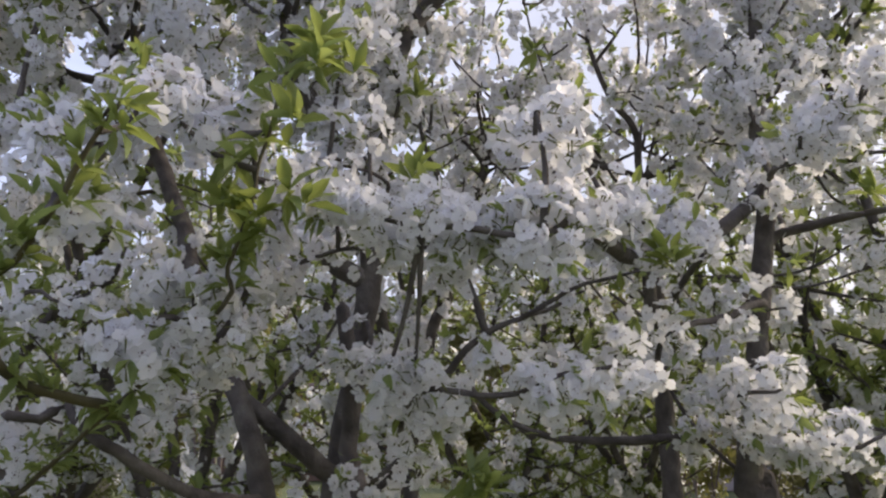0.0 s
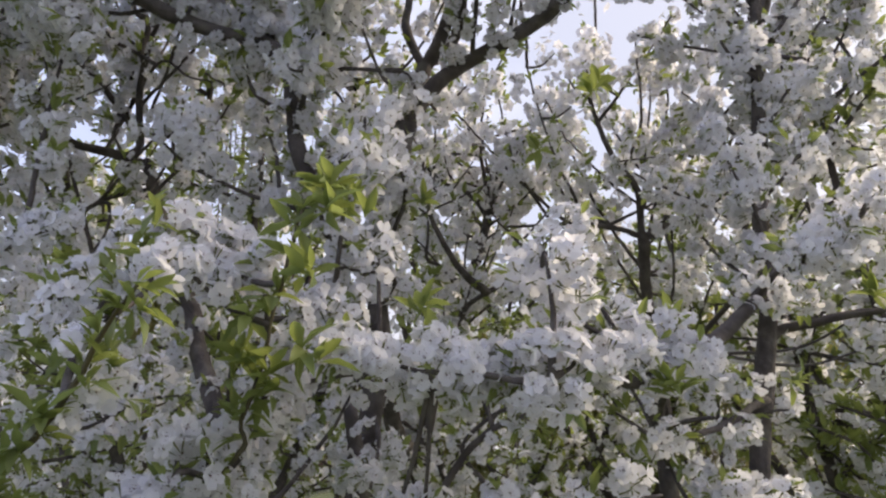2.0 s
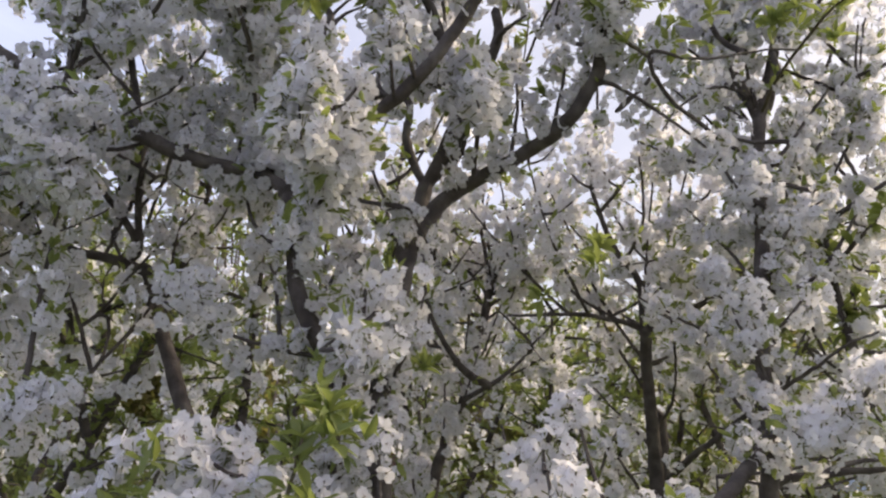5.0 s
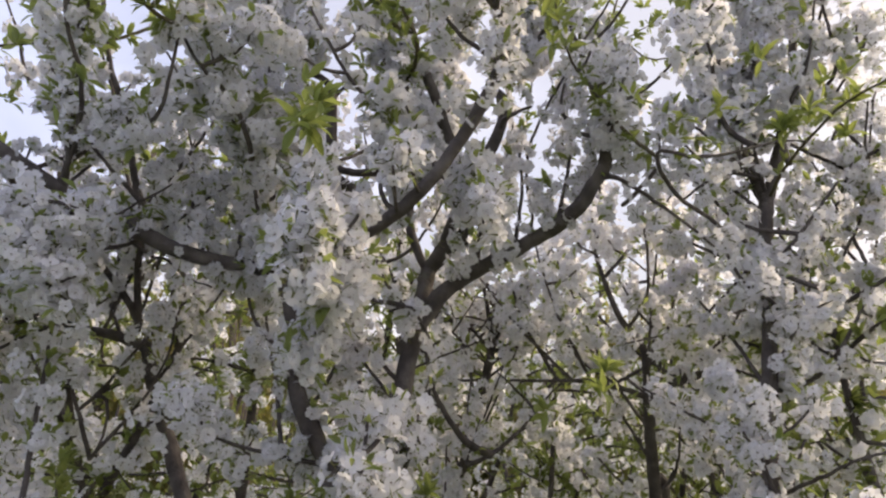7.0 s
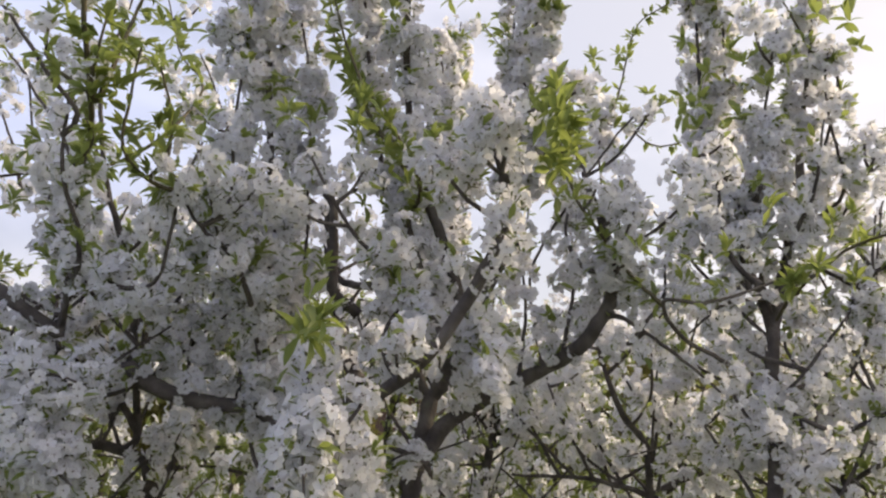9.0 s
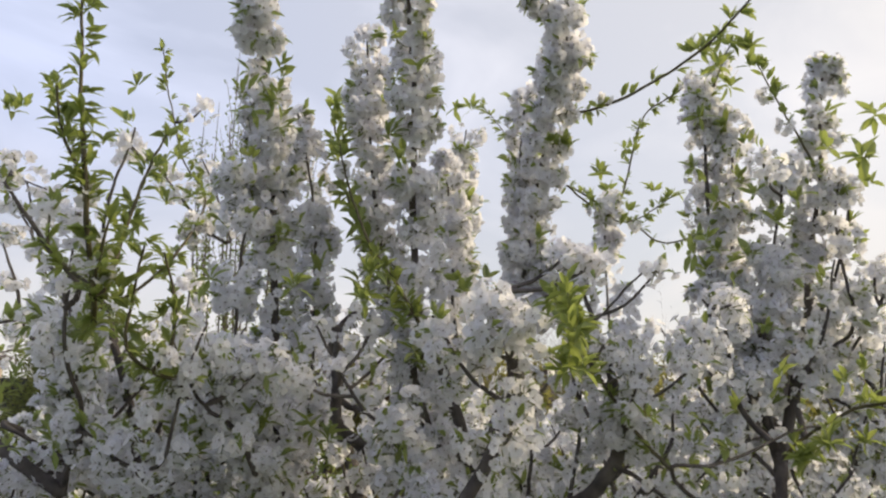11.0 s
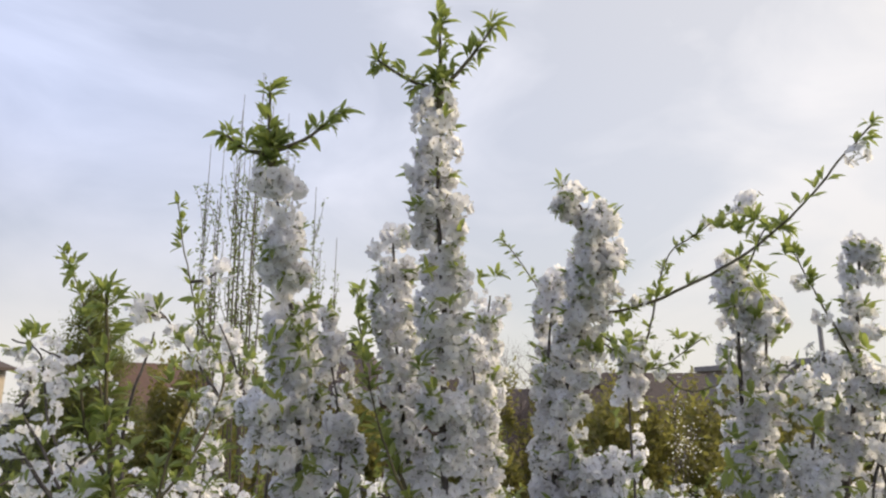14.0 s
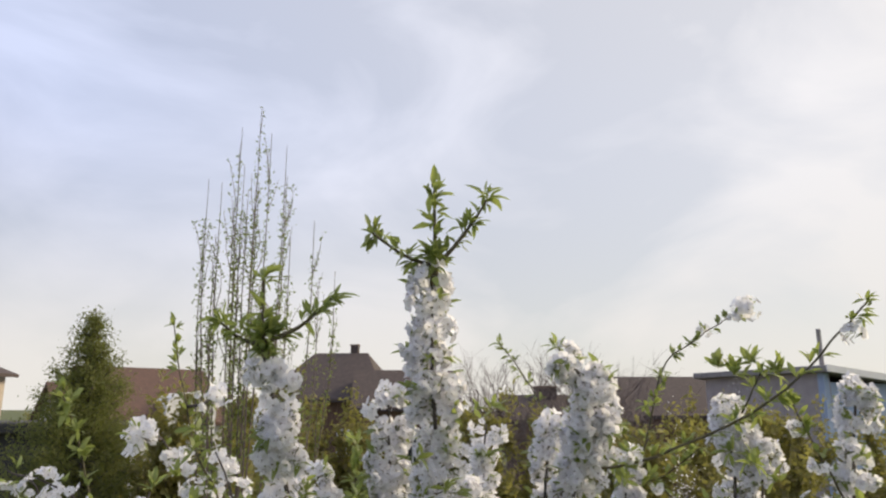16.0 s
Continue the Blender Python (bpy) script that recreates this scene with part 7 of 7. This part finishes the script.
ROOF_GREY = solid("grey_roof", 6, [(0.3, (0.2, 0.19, 0.19)), (0.7, (0.3, 0.28, 0.28))], 0.7, 0.3, 30)
WALL_WHITE = solid("white_render", 3, [(0.3, (0.6, 0.6, 0.6)), (0.7, (0.75, 0.75, 0.74))], 0.9, 0.2, 80)
WALL_TAN = solid("tan_render", 3, [(0.3, (0.42, 0.36, 0.3)), (0.7, (0.52, 0.45, 0.38))], 0.9, 0.2, 80)
WALL_MAUVE = solid("grey_render", 3, [(0.3, (0.3, 0.27, 0.27)), (0.7, (0.38, 0.34, 0.34))], 0.9, 0.2, 80)
WALL_BROWN = solid("brown_boards", 5, [(0.3, (0.1, 0.06, 0.045)), (0.7, (0.17, 0.11, 0.08))], 0.9, 0.4, 40, stretch=(6, 6, 0.5))
DARK_WOOD = solid("dark_boards", 5, [(0.3, (0.03, 0.03, 0.032)), (0.7, (0.06, 0.055, 0.05))], 0.9, 0.4, 40)
# paint of the corner post; on the front wall it stands in for shade
PAINT_SHADE_BLUE = solid("blue_grey_paint_and_shade", 4, [(0.3, (0.25, 0.33, 0.48)), (0.7, (0.32, 0.4, 0.55))], 0.6, 0.2, 60)
GLASS = solid("dark_window", 3, [(0.3, (0.02, 0.025, 0.03)), (0.7, (0.05, 0.06, 0.07))], 0.08, 0.0, 10)
TRIM = solid("white_trim", 4, [(0.3, (0.7, 0.7, 0.7)), (0.7, (0.8, 0.8, 0.8))], 0.6, 0.1, 60)


def box_bm(x0, y0, z0, x1, y1, z1, bevel=0.0):
    bm = bmesh.new()
    bmesh.ops.create_cube(bm, size=1.0)
    for v in bm.verts:
        v.co = Vector((x0 + (v.co.x + 0.5) * (x1 - x0), y0 + (v.co.y + 0.5) * (y1 - y0), z0 + (v.co.z + 0.5) * (z1 - z0)))
    if bevel:
        bmesh.ops.bevel(bm, geom=bm.edges[:], offset=bevel, segments=1, affect="EDGES")
    return bm


def gable_walls(w, d, eave, ridge):
    """Walls of a house with gables at its x ends, ridge along x."""
    bm = bmesh.new()
    for s in (-1, 1):
        x0, x1 = (s * w / 2, s * (w / 2 - 0.3))
        ring = [(-d / 2, 0), (d / 2, 0), (d / 2, eave), (0, ridge), (-d / 2, eave)]
        a = [bm.verts.new((x0, y, z)) for y, z in ring]
        b = [bm.verts.new((x1, y, z)) for y, z in ring]
        bm.faces.new(a), bm.faces.new(b[::-1])
        for i in range(5):
            bm.faces.new((a[i], b[i], b[(i + 1) % 5], a[(i + 1) % 5]))
    for s in (-1, 1):
        y0, y1 = s * d / 2, s * (d / 2 - 0.3)
        ring = [(-w / 2 + 0.3, 0), (w / 2 - 0.3, 0), (w / 2 - 0.3, eave), (-w / 2 + 0.3, eave)]
        a = [bm.verts.new((x, y0, z)) for x, z in ring]
        b = [bm.verts.new((x, y1, z)) for x, z in ring]
        bm.faces.new(a), bm.faces.new(b[::-1])
        for i in range(4):
            bm.faces.new((a[i], b[i], b[(i + 1) % 4], a[(i + 1) % 4]))
    bmesh.ops.recalc_face_normals(bm, faces=bm.faces[:])
    return bm


def roof_slab(w, d, eave, ridge, side, hip=0.0, over=0.35, thick=0.14):
    """One slope of a roof; hip draws the ridge in at both ends."""
    rise = (ridge - eave) / (d / 2)
    bm = bmesh.new()
    low = eave - rise * over
    pts = [(-w / 2 - over, side * (d / 2 + over), low), (w / 2 + over, side * (d / 2 + over), low), (w / 2 + over - hip, 0, ridge), (-w / 2 - over + hip, 0, ridge)]
    a = [bm.verts.new(p) for p in pts]
    b = [bm.verts.new((x, y, z + thick)) for x, y, z in pts]
    bm.faces.new(a), bm.faces.new(b[::-1])
    for i in range(4):
        bm.faces.new((a[i], b[i], b[(i + 1) % 4], a[(i + 1) % 4]))
    bmesh.ops.recalc_face_normals(bm, faces=bm.faces[:])
    return bm


def house(at, turn, w, d, eave, ridge, wall, roof, label, hip=0.0, windows=(), chimney=None):
    h = thing("house", at, label, "house", "houses beyond the orchard")
    h.rotation_euler = (0, 0, radians(turn))
    part_bm("wall", gable_walls(w, d, eave, ridge) if not hip else box_bm(-w / 2, -d / 2, 0, w / 2, d / 2, eave), wall, h)
    for s in (-1, 1):
        part_bm("roof", roof_slab(w, d, eave, ridge, s, hip), roof, h)
    if hip:
        for s in (-1, 1):
            bm = bmesh.new()
            o, low = 0.35, eave - (ridge - eave) / (d / 2) * 0.35
            pts = [(s * (w / 2 + o), -d / 2 - o, low), (s * (w / 2 + o), d / 2 + o, low), (s * (w / 2 + o - hip), 0, ridge)]
            a = [bm.verts.new(p) for p in pts]
            b = [bm.verts.new((x, y, z + 0.13)) for x, y, z in pts]
            bm.faces.new(a), bm.faces.new(b[::-1])
            for i in range(3):
                bm.faces.new((a[i], b[i], b[(i + 1) % 3], a[(i + 1) % 3]))
            bmesh.ops.recalc_face_normals(bm, faces=bm.faces[:])
            part_bm("roof_hip", bm, roof, h)
    for x, z in windows:
        win = part_bm("window", box_bm(x - 0.5, -d / 2 - 0.05, z - 0.6, x + 0.5, -d / 2 - 0.003, z + 0.6, 0.02), TRIM, h, "white-framed window")
        for s in (-1, 1):
            part_bm("pane", box_bm(x + s * 0.22 - 0.19, -d / 2 - 0.058, z - 0.52, x + s * 0.22 + 0.19, -d / 2 - 0.052, z + 0.52), GLASS, win)
    if chimney:
        x, y, z, r = chimney
        c = part_bm("chimney", box_bm(x - r, y - r, z - 1.6, x + r, y + r, z, 0.02), ROOF_BROWN, h, "dark brick chimney")
        part_bm("cap", box_bm(x - r - 0.04, y - r - 0.04, z, x + r + 0.04, y + r + 0.04, z + 0.08, 0.02), WALL_BROWN, c)
    return h


house((-23.35, 28, 0), 84, 7.0, 8, 4.9, 6.3, WALL_TAN, ROOF_BROWN, "tan rendered house with a brown roof", windows=((0, 2.0),))
red = house((-13.76, 32.57, 0), 40, 5.0, 7, 3.0, 5.15, WALL_WHITE, ROOF_RED, "white house with a red clay roof", windows=((-1.7, 1.6), (1.75, 1.6)))
house((-14.8, 30.6, 0), 40, 3.2, 5, 2.8, 4.4, WALL_WHITE, ROOF_RED, "small white house wing with a red clay roof", windows=((0.4, 1.6),))
# a rounded white dormer on the red roof
bm = bmesh.new()
arc = [(-1.05, 2.4), (1.05, 2.4), (1.05, 3.6)] + [(1.05 * math.cos(a), 3.6 + 0.55 * math.sin(a)) for a in np.linspace(0.3, math.pi - 0.3, 7)] + [(-1.05, 3.6)]
fa = [bm.verts.new((x + 0.9, -3.95, z)) for x, z in arc]
fb = [bm.verts.new((x + 0.9, -1.4, z)) for x, z in arc]
bm.faces.new(fa), bm.faces.new(fb[::-1])
for i in range(len(arc)):
    bm.faces.new((fa[i], fb[i], fb[(i + 1) % len(arc)], fa[(i + 1) % len(arc)]))
bmesh.ops.recalc_face_normals(bm, faces=bm.faces[:])
dormer = part_bm("dormer", bm, WALL_WHITE, red, "white round-topped dormer")
part_bm("pane", box_bm(1.3, -3.97, 2.65, 1.7, -3.955, 3.2), GLASS, dormer)
house((-5.2, 36, 0), -6, 5.2, 6.5, 4.0, 6.1, WALL_BROWN, ROOF_BROWN, "dark brown house with a hipped roof and a chimney", hip=1.6, windows=((-1.2, 2.0), (1.2, 2.0)), chimney=(0.65, 0.2, 6.6, 0.19))
house((-1.8, 33, 0), 4, 4.0, 5, 3.6, 5.1, WALL_BROWN, ROOF_BROWN, "low brown outbuilding with a shallow roof", windows=((0.3, 1.8),))
house((4.3, 25.8, 0), 0, 4.0, 3.0, 3.15, 3.85, WALL_BROWN, ROOF_BROWN, "low boarded cottage with a stout chimney", windows=((-0.8, 1.6),), chimney=(-0.7, 0.0, 4.22, 0.36))
house((10.2, 31, 0), -4, 6.6, 6, 3.3, 4.75, WALL_BROWN, ROOF_BROWN, "long low house with a brown roof", windows=((-2, 1.6), (0.5, 1.6), (2.4, 1.6)))
garage = thing("garage", (10.6, 20.0, 0), "grey rendered garage with a sloping flat roof and blue-grey corner", "garage")
garage.rotation_euler = (0, 0, radians(23))
part_bm("wall", box_bm(0.0, 0.0, 0, 0.25, 4.6, 4.55, 0.01), WALL_MAUVE, garage)
# the blue of this wall is its shade, put into the colour
part_bm("front_wall", box_bm(0.25, 0.0, 0, 4.2, 0.25, 4.25, 0.01), PAINT_SHADE_BLUE, garage, "front wall with its shade put in as blue-grey colour")
part_bm("back_wall", box_bm(0.25, 4.35, 0, 4.2, 4.6, 4.2, 0.01), WALL_MAUVE, garage)
part_bm("side_wall", box_bm(3.95, 0.25, 0, 4.2, 4.35, 4.2, 0.01), WALL_MAUVE, garage)
part_bm("corner_post", box_bm(-0.06, -0.06, 0, 0.16, 0.16, 4.56, 0.02), PAINT_SHADE_BLUE, garage, "blue-grey corner post")
bm = box_bm(-0.25, -0.35, 4.5, 4.5, 4.9, 4.68, 0.02)
for v in bm.verts:
    v.co.z -= 0.09 * v.co.x
part_bm("roof", bm, ROOF_GREY, garage)
bm = box_bm(-0.27, -0.39, 4.5, 4.52, -0.352, 4.7, 0.005)
for v in bm.verts:
    v.co.z -= 0.09 * v.co.x
part_bm("fascia", bm, TRIM, garage, "white roof edge board")
part_bm("flue_pipe", box_bm(0.75, 0.6, 4.4, 0.87, 0.72, 5.85, 0.03), ROOF_GREY, garage, "thin grey flue pipe")
shed = thing("garden_shed", (-8.4, 14.2, 0), "dark low garden shed with a flat felt roof", "shed")
part_bm("wall", box_bm(-1.6, -1.2, 0, 1.6, 1.2, 3.0, 0.02), DARK_WOOD, shed)
part_bm("roof", box_bm(-1.8, -1.4, 3.0, 1.8, 1.4, 3.2, 0.03), DARK_WOOD, shed)

TWIG = solid("bare_twig", 20, [(0.3, (0.11, 0.085, 0.08)), (0.7, (0.2, 0.16, 0.15))], 0.9, 0.3, 80)
CONIFER = thin("conifer_green", [(0.12, 0.14, 0.06), (0.165, 0.175, 0.065), (0.2, 0.2, 0.075)], (0.28, 0.32, 0.08), 0.38, 0.6, 0.2)
HEDGE = thin("hedge_leaf", [(0.14, 0.14, 0.055), (0.19, 0.185, 0.068), (0.16, 0.125, 0.075), (0.22, 0.2, 0.078)], (0.4, 0.385, 0.1), 0.43, 0.5, 0.3)
BUD = thin("willow_leaf", [(0.13, 0.18, 0.06), (0.18, 0.22, 0.07)], (0.36, 0.43, 0.1), 0.35, 0.5, 0.3)
SMALL_LEAF = [(np.array([(0, 0, 0), (0.5, 0.24, 0.08), (1, 0, -0.05), (0.5, -0.24, 0.08)]), np.array([(0, 1, 2), (0, 2, 3)]))]


def random_turns(n, rng):
    return frames_for(rng.normal(0, 1, (n, 3)), rng)


def twiggy(root, base, height, spread, rng, depth=3, r=0.05, kids=5, upright=1.0):
    """Bare forking wood from a base; gives all its points."""
    V, F, tips, off = [], [], [], 0
    stack = [(np.array(base, float), np.array([0, 0, 1.0]), height * 0.5, r, 0)]
    while stack:
        p, d, n, rad, lev = stack.pop()
        q = p + d * n * 0.5 + rng.normal(0, 0.04, 3) * n
        e = p + d * n
        line = glide([p, q, e], max(0.08, n / 5)) if lev < 2 else np.array([p, q, e])
        v, f = tube(line, rad, rad * 0.45, rng, 5 if lev < 2 else 3, 0.05)
        V.append(v), F.append(f + off)
        off += len(v)
        tips.append(line if lev < 2 else p + (q - p) * np.linspace(0, 1, 4)[:, None])
        if lev >= 2:
            tips.append(q + (e - q) * np.linspace(0, 1, 4)[:, None])
        if lev < depth:
            for _ in range(kids if lev else kids + 2):
                k = line[rng.integers(len(line) // 3, len(line))]
                nd = d * upright + rng.normal(0, spread, 3) + np.array([0, 0, 0.25])
                stack.append((k, nd / np.linalg.norm(nd), n * rng.uniform(0.45, 0.75), rad * 0.5, lev + 1))
    return np.vstack(V), np.vstack(F), np.vstack(tips)


def bare_tree(at, height, seed):
    rng = np.random.default_rng(seed)
    t = thing("bare_tree", at, "leafless tree with fine grey-pink twigs", "tree", "bare trees")
    V, F, _ = twiggy(t, (0, 0, 0), height, 0.5, rng, 4, 0.07, 5)
    V[:, 2] *= height / V[:, 2].max()
    part("bare_wood", mesh_from("bare_wood", V, F, [TWIG]), t)
    return t


def willow(at, seed):
    """A shrub of long thin upright rods set with small leaf buds."""
    rng = np.random.default_rng(seed)
    t = thing("willow_shrub", at, "tall shrub of thin upright rods with small green buds", "shrub")
    P, N = [], []
    tips = ((-0.54, 5.78), (-0.37, 5.71), (-0.27, 6.41), (-0.05, 6.60), (0.07, 6.31), (0.19, 6.25), (0.33, 5.72), (0.56, 5.35), (0.75, 4.88), (-0.15, 5.90), (-0.26, 5.29), (0.49, 4.99))
    for k in range(24):
        a = rng.uniform(0, 2 * math.pi)
        foot = np.array([math.cos(a), math.sin(a), 0]) * rng.uniform(0.02, 0.2)
        u, h = tips[k % len(tips)]
        if k >= len(tips):
            u, h = u + rng.normal(0, 0.12), h - rng.uniform(0.3, 1.4)
        lean = np.array([(u - foot[0]) / 1.25, rng.normal(0, 0.25), 0])
        line = glide([foot, foot + lean * 0.8 + np.array([0, 0, h * 0.4]), foot + lean * 1.2 + np.array([0, 0, h * 0.75]), foot + lean * 1.25 + np.array([0, 0, h])], 0.08)
        v, f = tube(line, 0.018, 0.003, rng, 4, 0.03)
        part("rod", mesh_from("rod", v, f, [TWIG]), t)
        m = int(h * 46)
        idx = rng.integers(len(line) // 3, int(len(line) * 0.93), m)
        P.append(line[idx] + rng.normal(0, 0.022, (m, 3)))
        for _ in range(6):
            i = rng.integers(len(line) // 2, len(line) - 6)
            e = line[i] + np.array([rng.normal(0, 0.08), rng.normal(0, 0.08), rng.uniform(0.3, 0.6)])
            tw = glide([line[i], line[i] * 0.5 + e * 0.5 + rng.normal(0, 0.02, 3), e], 0.06)
            v, f = tube(tw, 0.005, 0.002, rng, 3, 0.03)
            part("rod", mesh_from("rod", v, f, [TWIG]), t)
            P.append(tw[rng.integers(0, len(tw), 14)] + rng.normal(0, 0.012, (14, 3)))
    P = np.vstack(P)
    scatter("foliage", SMALL_LEAF, P, random_turns(len(P), rng), rng.uniform(0.025, 0.05, len(P)), [BUD], t, rng, "small green leaf buds")


def conifer(at, height, seed):
    rng = np.random.default_rng(seed)
    t = thing("conifer", at, "dark green pointed conifer", "tree")
    v, f = tube(glide([(0, 0, 0), (0.03, 0, height * 0.5), (0, 0, height)], 0.1), 0.07, 0.008, rng, 6, 0.05)
    part("trunk", mesh_from("trunk", v, f, [BARK]), t)
    P = []
    VV, FF, off = [], [], 0
    for k in range(760):
        z = height * rng.uniform(0.04, 0.985) ** (0.85 if k % 2 else 1.0)
        a = rng.uniform(0, 2 * math.pi)
        r = 0.02 + (1.75 * (1 - z / height) ** 0.88) * rng.uniform(0.35, 1.08)
        e = np.array([math.cos(a) * r, math.sin(a) * r, z + r * 0.45])
        line = glide([(0, 0, z), (e[0] * 0.5, e[1] * 0.5, z + r * 0.15), e], 0.05)
        v, f = tube(line, 0.008, 0.002, rng, 3, 0.03)
        VV.append(v), FF.append(f + off)
        off += len(v)
        m = int(190 * r + 7)
        P.append(line[rng.integers(len(line) // 3, len(line), m)] + rng.normal(0, 0.055, (m, 3)))
    part("bare_wood", mesh_from("bare_wood", np.vstack(VV), np.vstack(FF), [BARK]), t, "", "stuff")
    P = np.vstack(P)
    scatter("foliage", SMALL_LEAF, P, random_turns(len(P), rng), rng.uniform(0.022, 0.052, len(P)), [CONIFER], t, rng, "dark green scale-like foliage")


def shrub(at, height, wide, seed, label, mats, density, leaf=(0.03, 0.07)):
    rng = np.random.default_rng(seed)
    t = thing("shrub", at, label, "shrub", "shrubs behind the orchard")
    V, F, pts = twiggy(t, (0, 0, 0), height, 0.5, rng, 3, 0.03, 5, 0.8)
    V[:, 2] *= height / V[:, 2].max()
    pts[:, 2] *= height / max(0.1, pts[:, 2].max())
    ex = wide / max(0.1, np.abs(V[:, :2]).max())
    V[:, :2] *= ex
    pts[:, :2] *= ex
    part("bare_wood", mesh_from("bare_wood", V, F, [TWIG]), t)
    P = pts[rng.integers(0, len(pts), density)] + rng.normal(0, 0.05, (density, 3))
    P = P[P[:, 2] > 0.1]
    scatter("leaves", SMALL_LEAF, P, random_turns(len(P), rng), rng.uniform(*leaf, len(P)), [mats], t, rng)


willow((-2.0, 6.7, 0), 41)
conifer((-4.7, 9.0, 0), 4.72, 42)
bare_tree((1.1, 18, 0), 5.2, 43)
bare_tree((2.4, 20, 0), 5.1, 44)
bare_tree((3.9, 20, 0), 5.5, 45)
bare_tree((5.3, 21, 0), 4.9, 46)
bare_tree((1.75, 19, 0), 5.0, 47)
bare_tree((2.8, 18.5, 0), 5.1, 49)
bare_tree((0.9, 19, 0), 5.2, 50)
bare_tree((3.2, 19, 0), 5.3, 48)
YG = "olive-green hedge shrub with fresh spring leaves"
for i, (x, y, h, w) in enumerate(((-3.5, 8.6, 3.5, 0.9), (1.1, 9.6, 3.4, 1.0), (-2.8, 9.3, 3.3, 1.2), (-2.6, 11, 3.9, 1.2), (-1.4, 10.5, 3.4, 1.1), (0.3, 10, 3.2, 1.1), (1.9, 10.5, 3.5, 1.1), (3.4, 11, 3.4, 1.2), (5.0, 11, 3.2, 1.2), (6.6, 11.5, 3.3, 1.2), (8.4, 12, 3.2, 1.3), (2.3, 9.0, 2.95, 1.1), (3.4, 9.4, 3.0, 1.2), (4.6, 9.8, 3.05, 1.2))):
    shrub((x, y, 0), h + 0.35, w, 60 + i, YG, HEDGE, 9500, (0.055, 0.12))
shrub((-33.5, 62, 0), 3.2, 4.0, 82, "distant grey-green bush on the skyline", HEDGE, 5000, (0.2, 0.4))
shrub((1.65, 5.0, 0), 3.55, 0.6, 80, "thin twiggy shrub with tiny pale blossoms", PETAL, 1500, (0.012, 0.026))
shrub((3.0, 7.0, 0), 3.9, 0.7, 81, "thin twiggy shrub with tiny pale blossoms", PETAL, 1200, (0.012, 0.026))
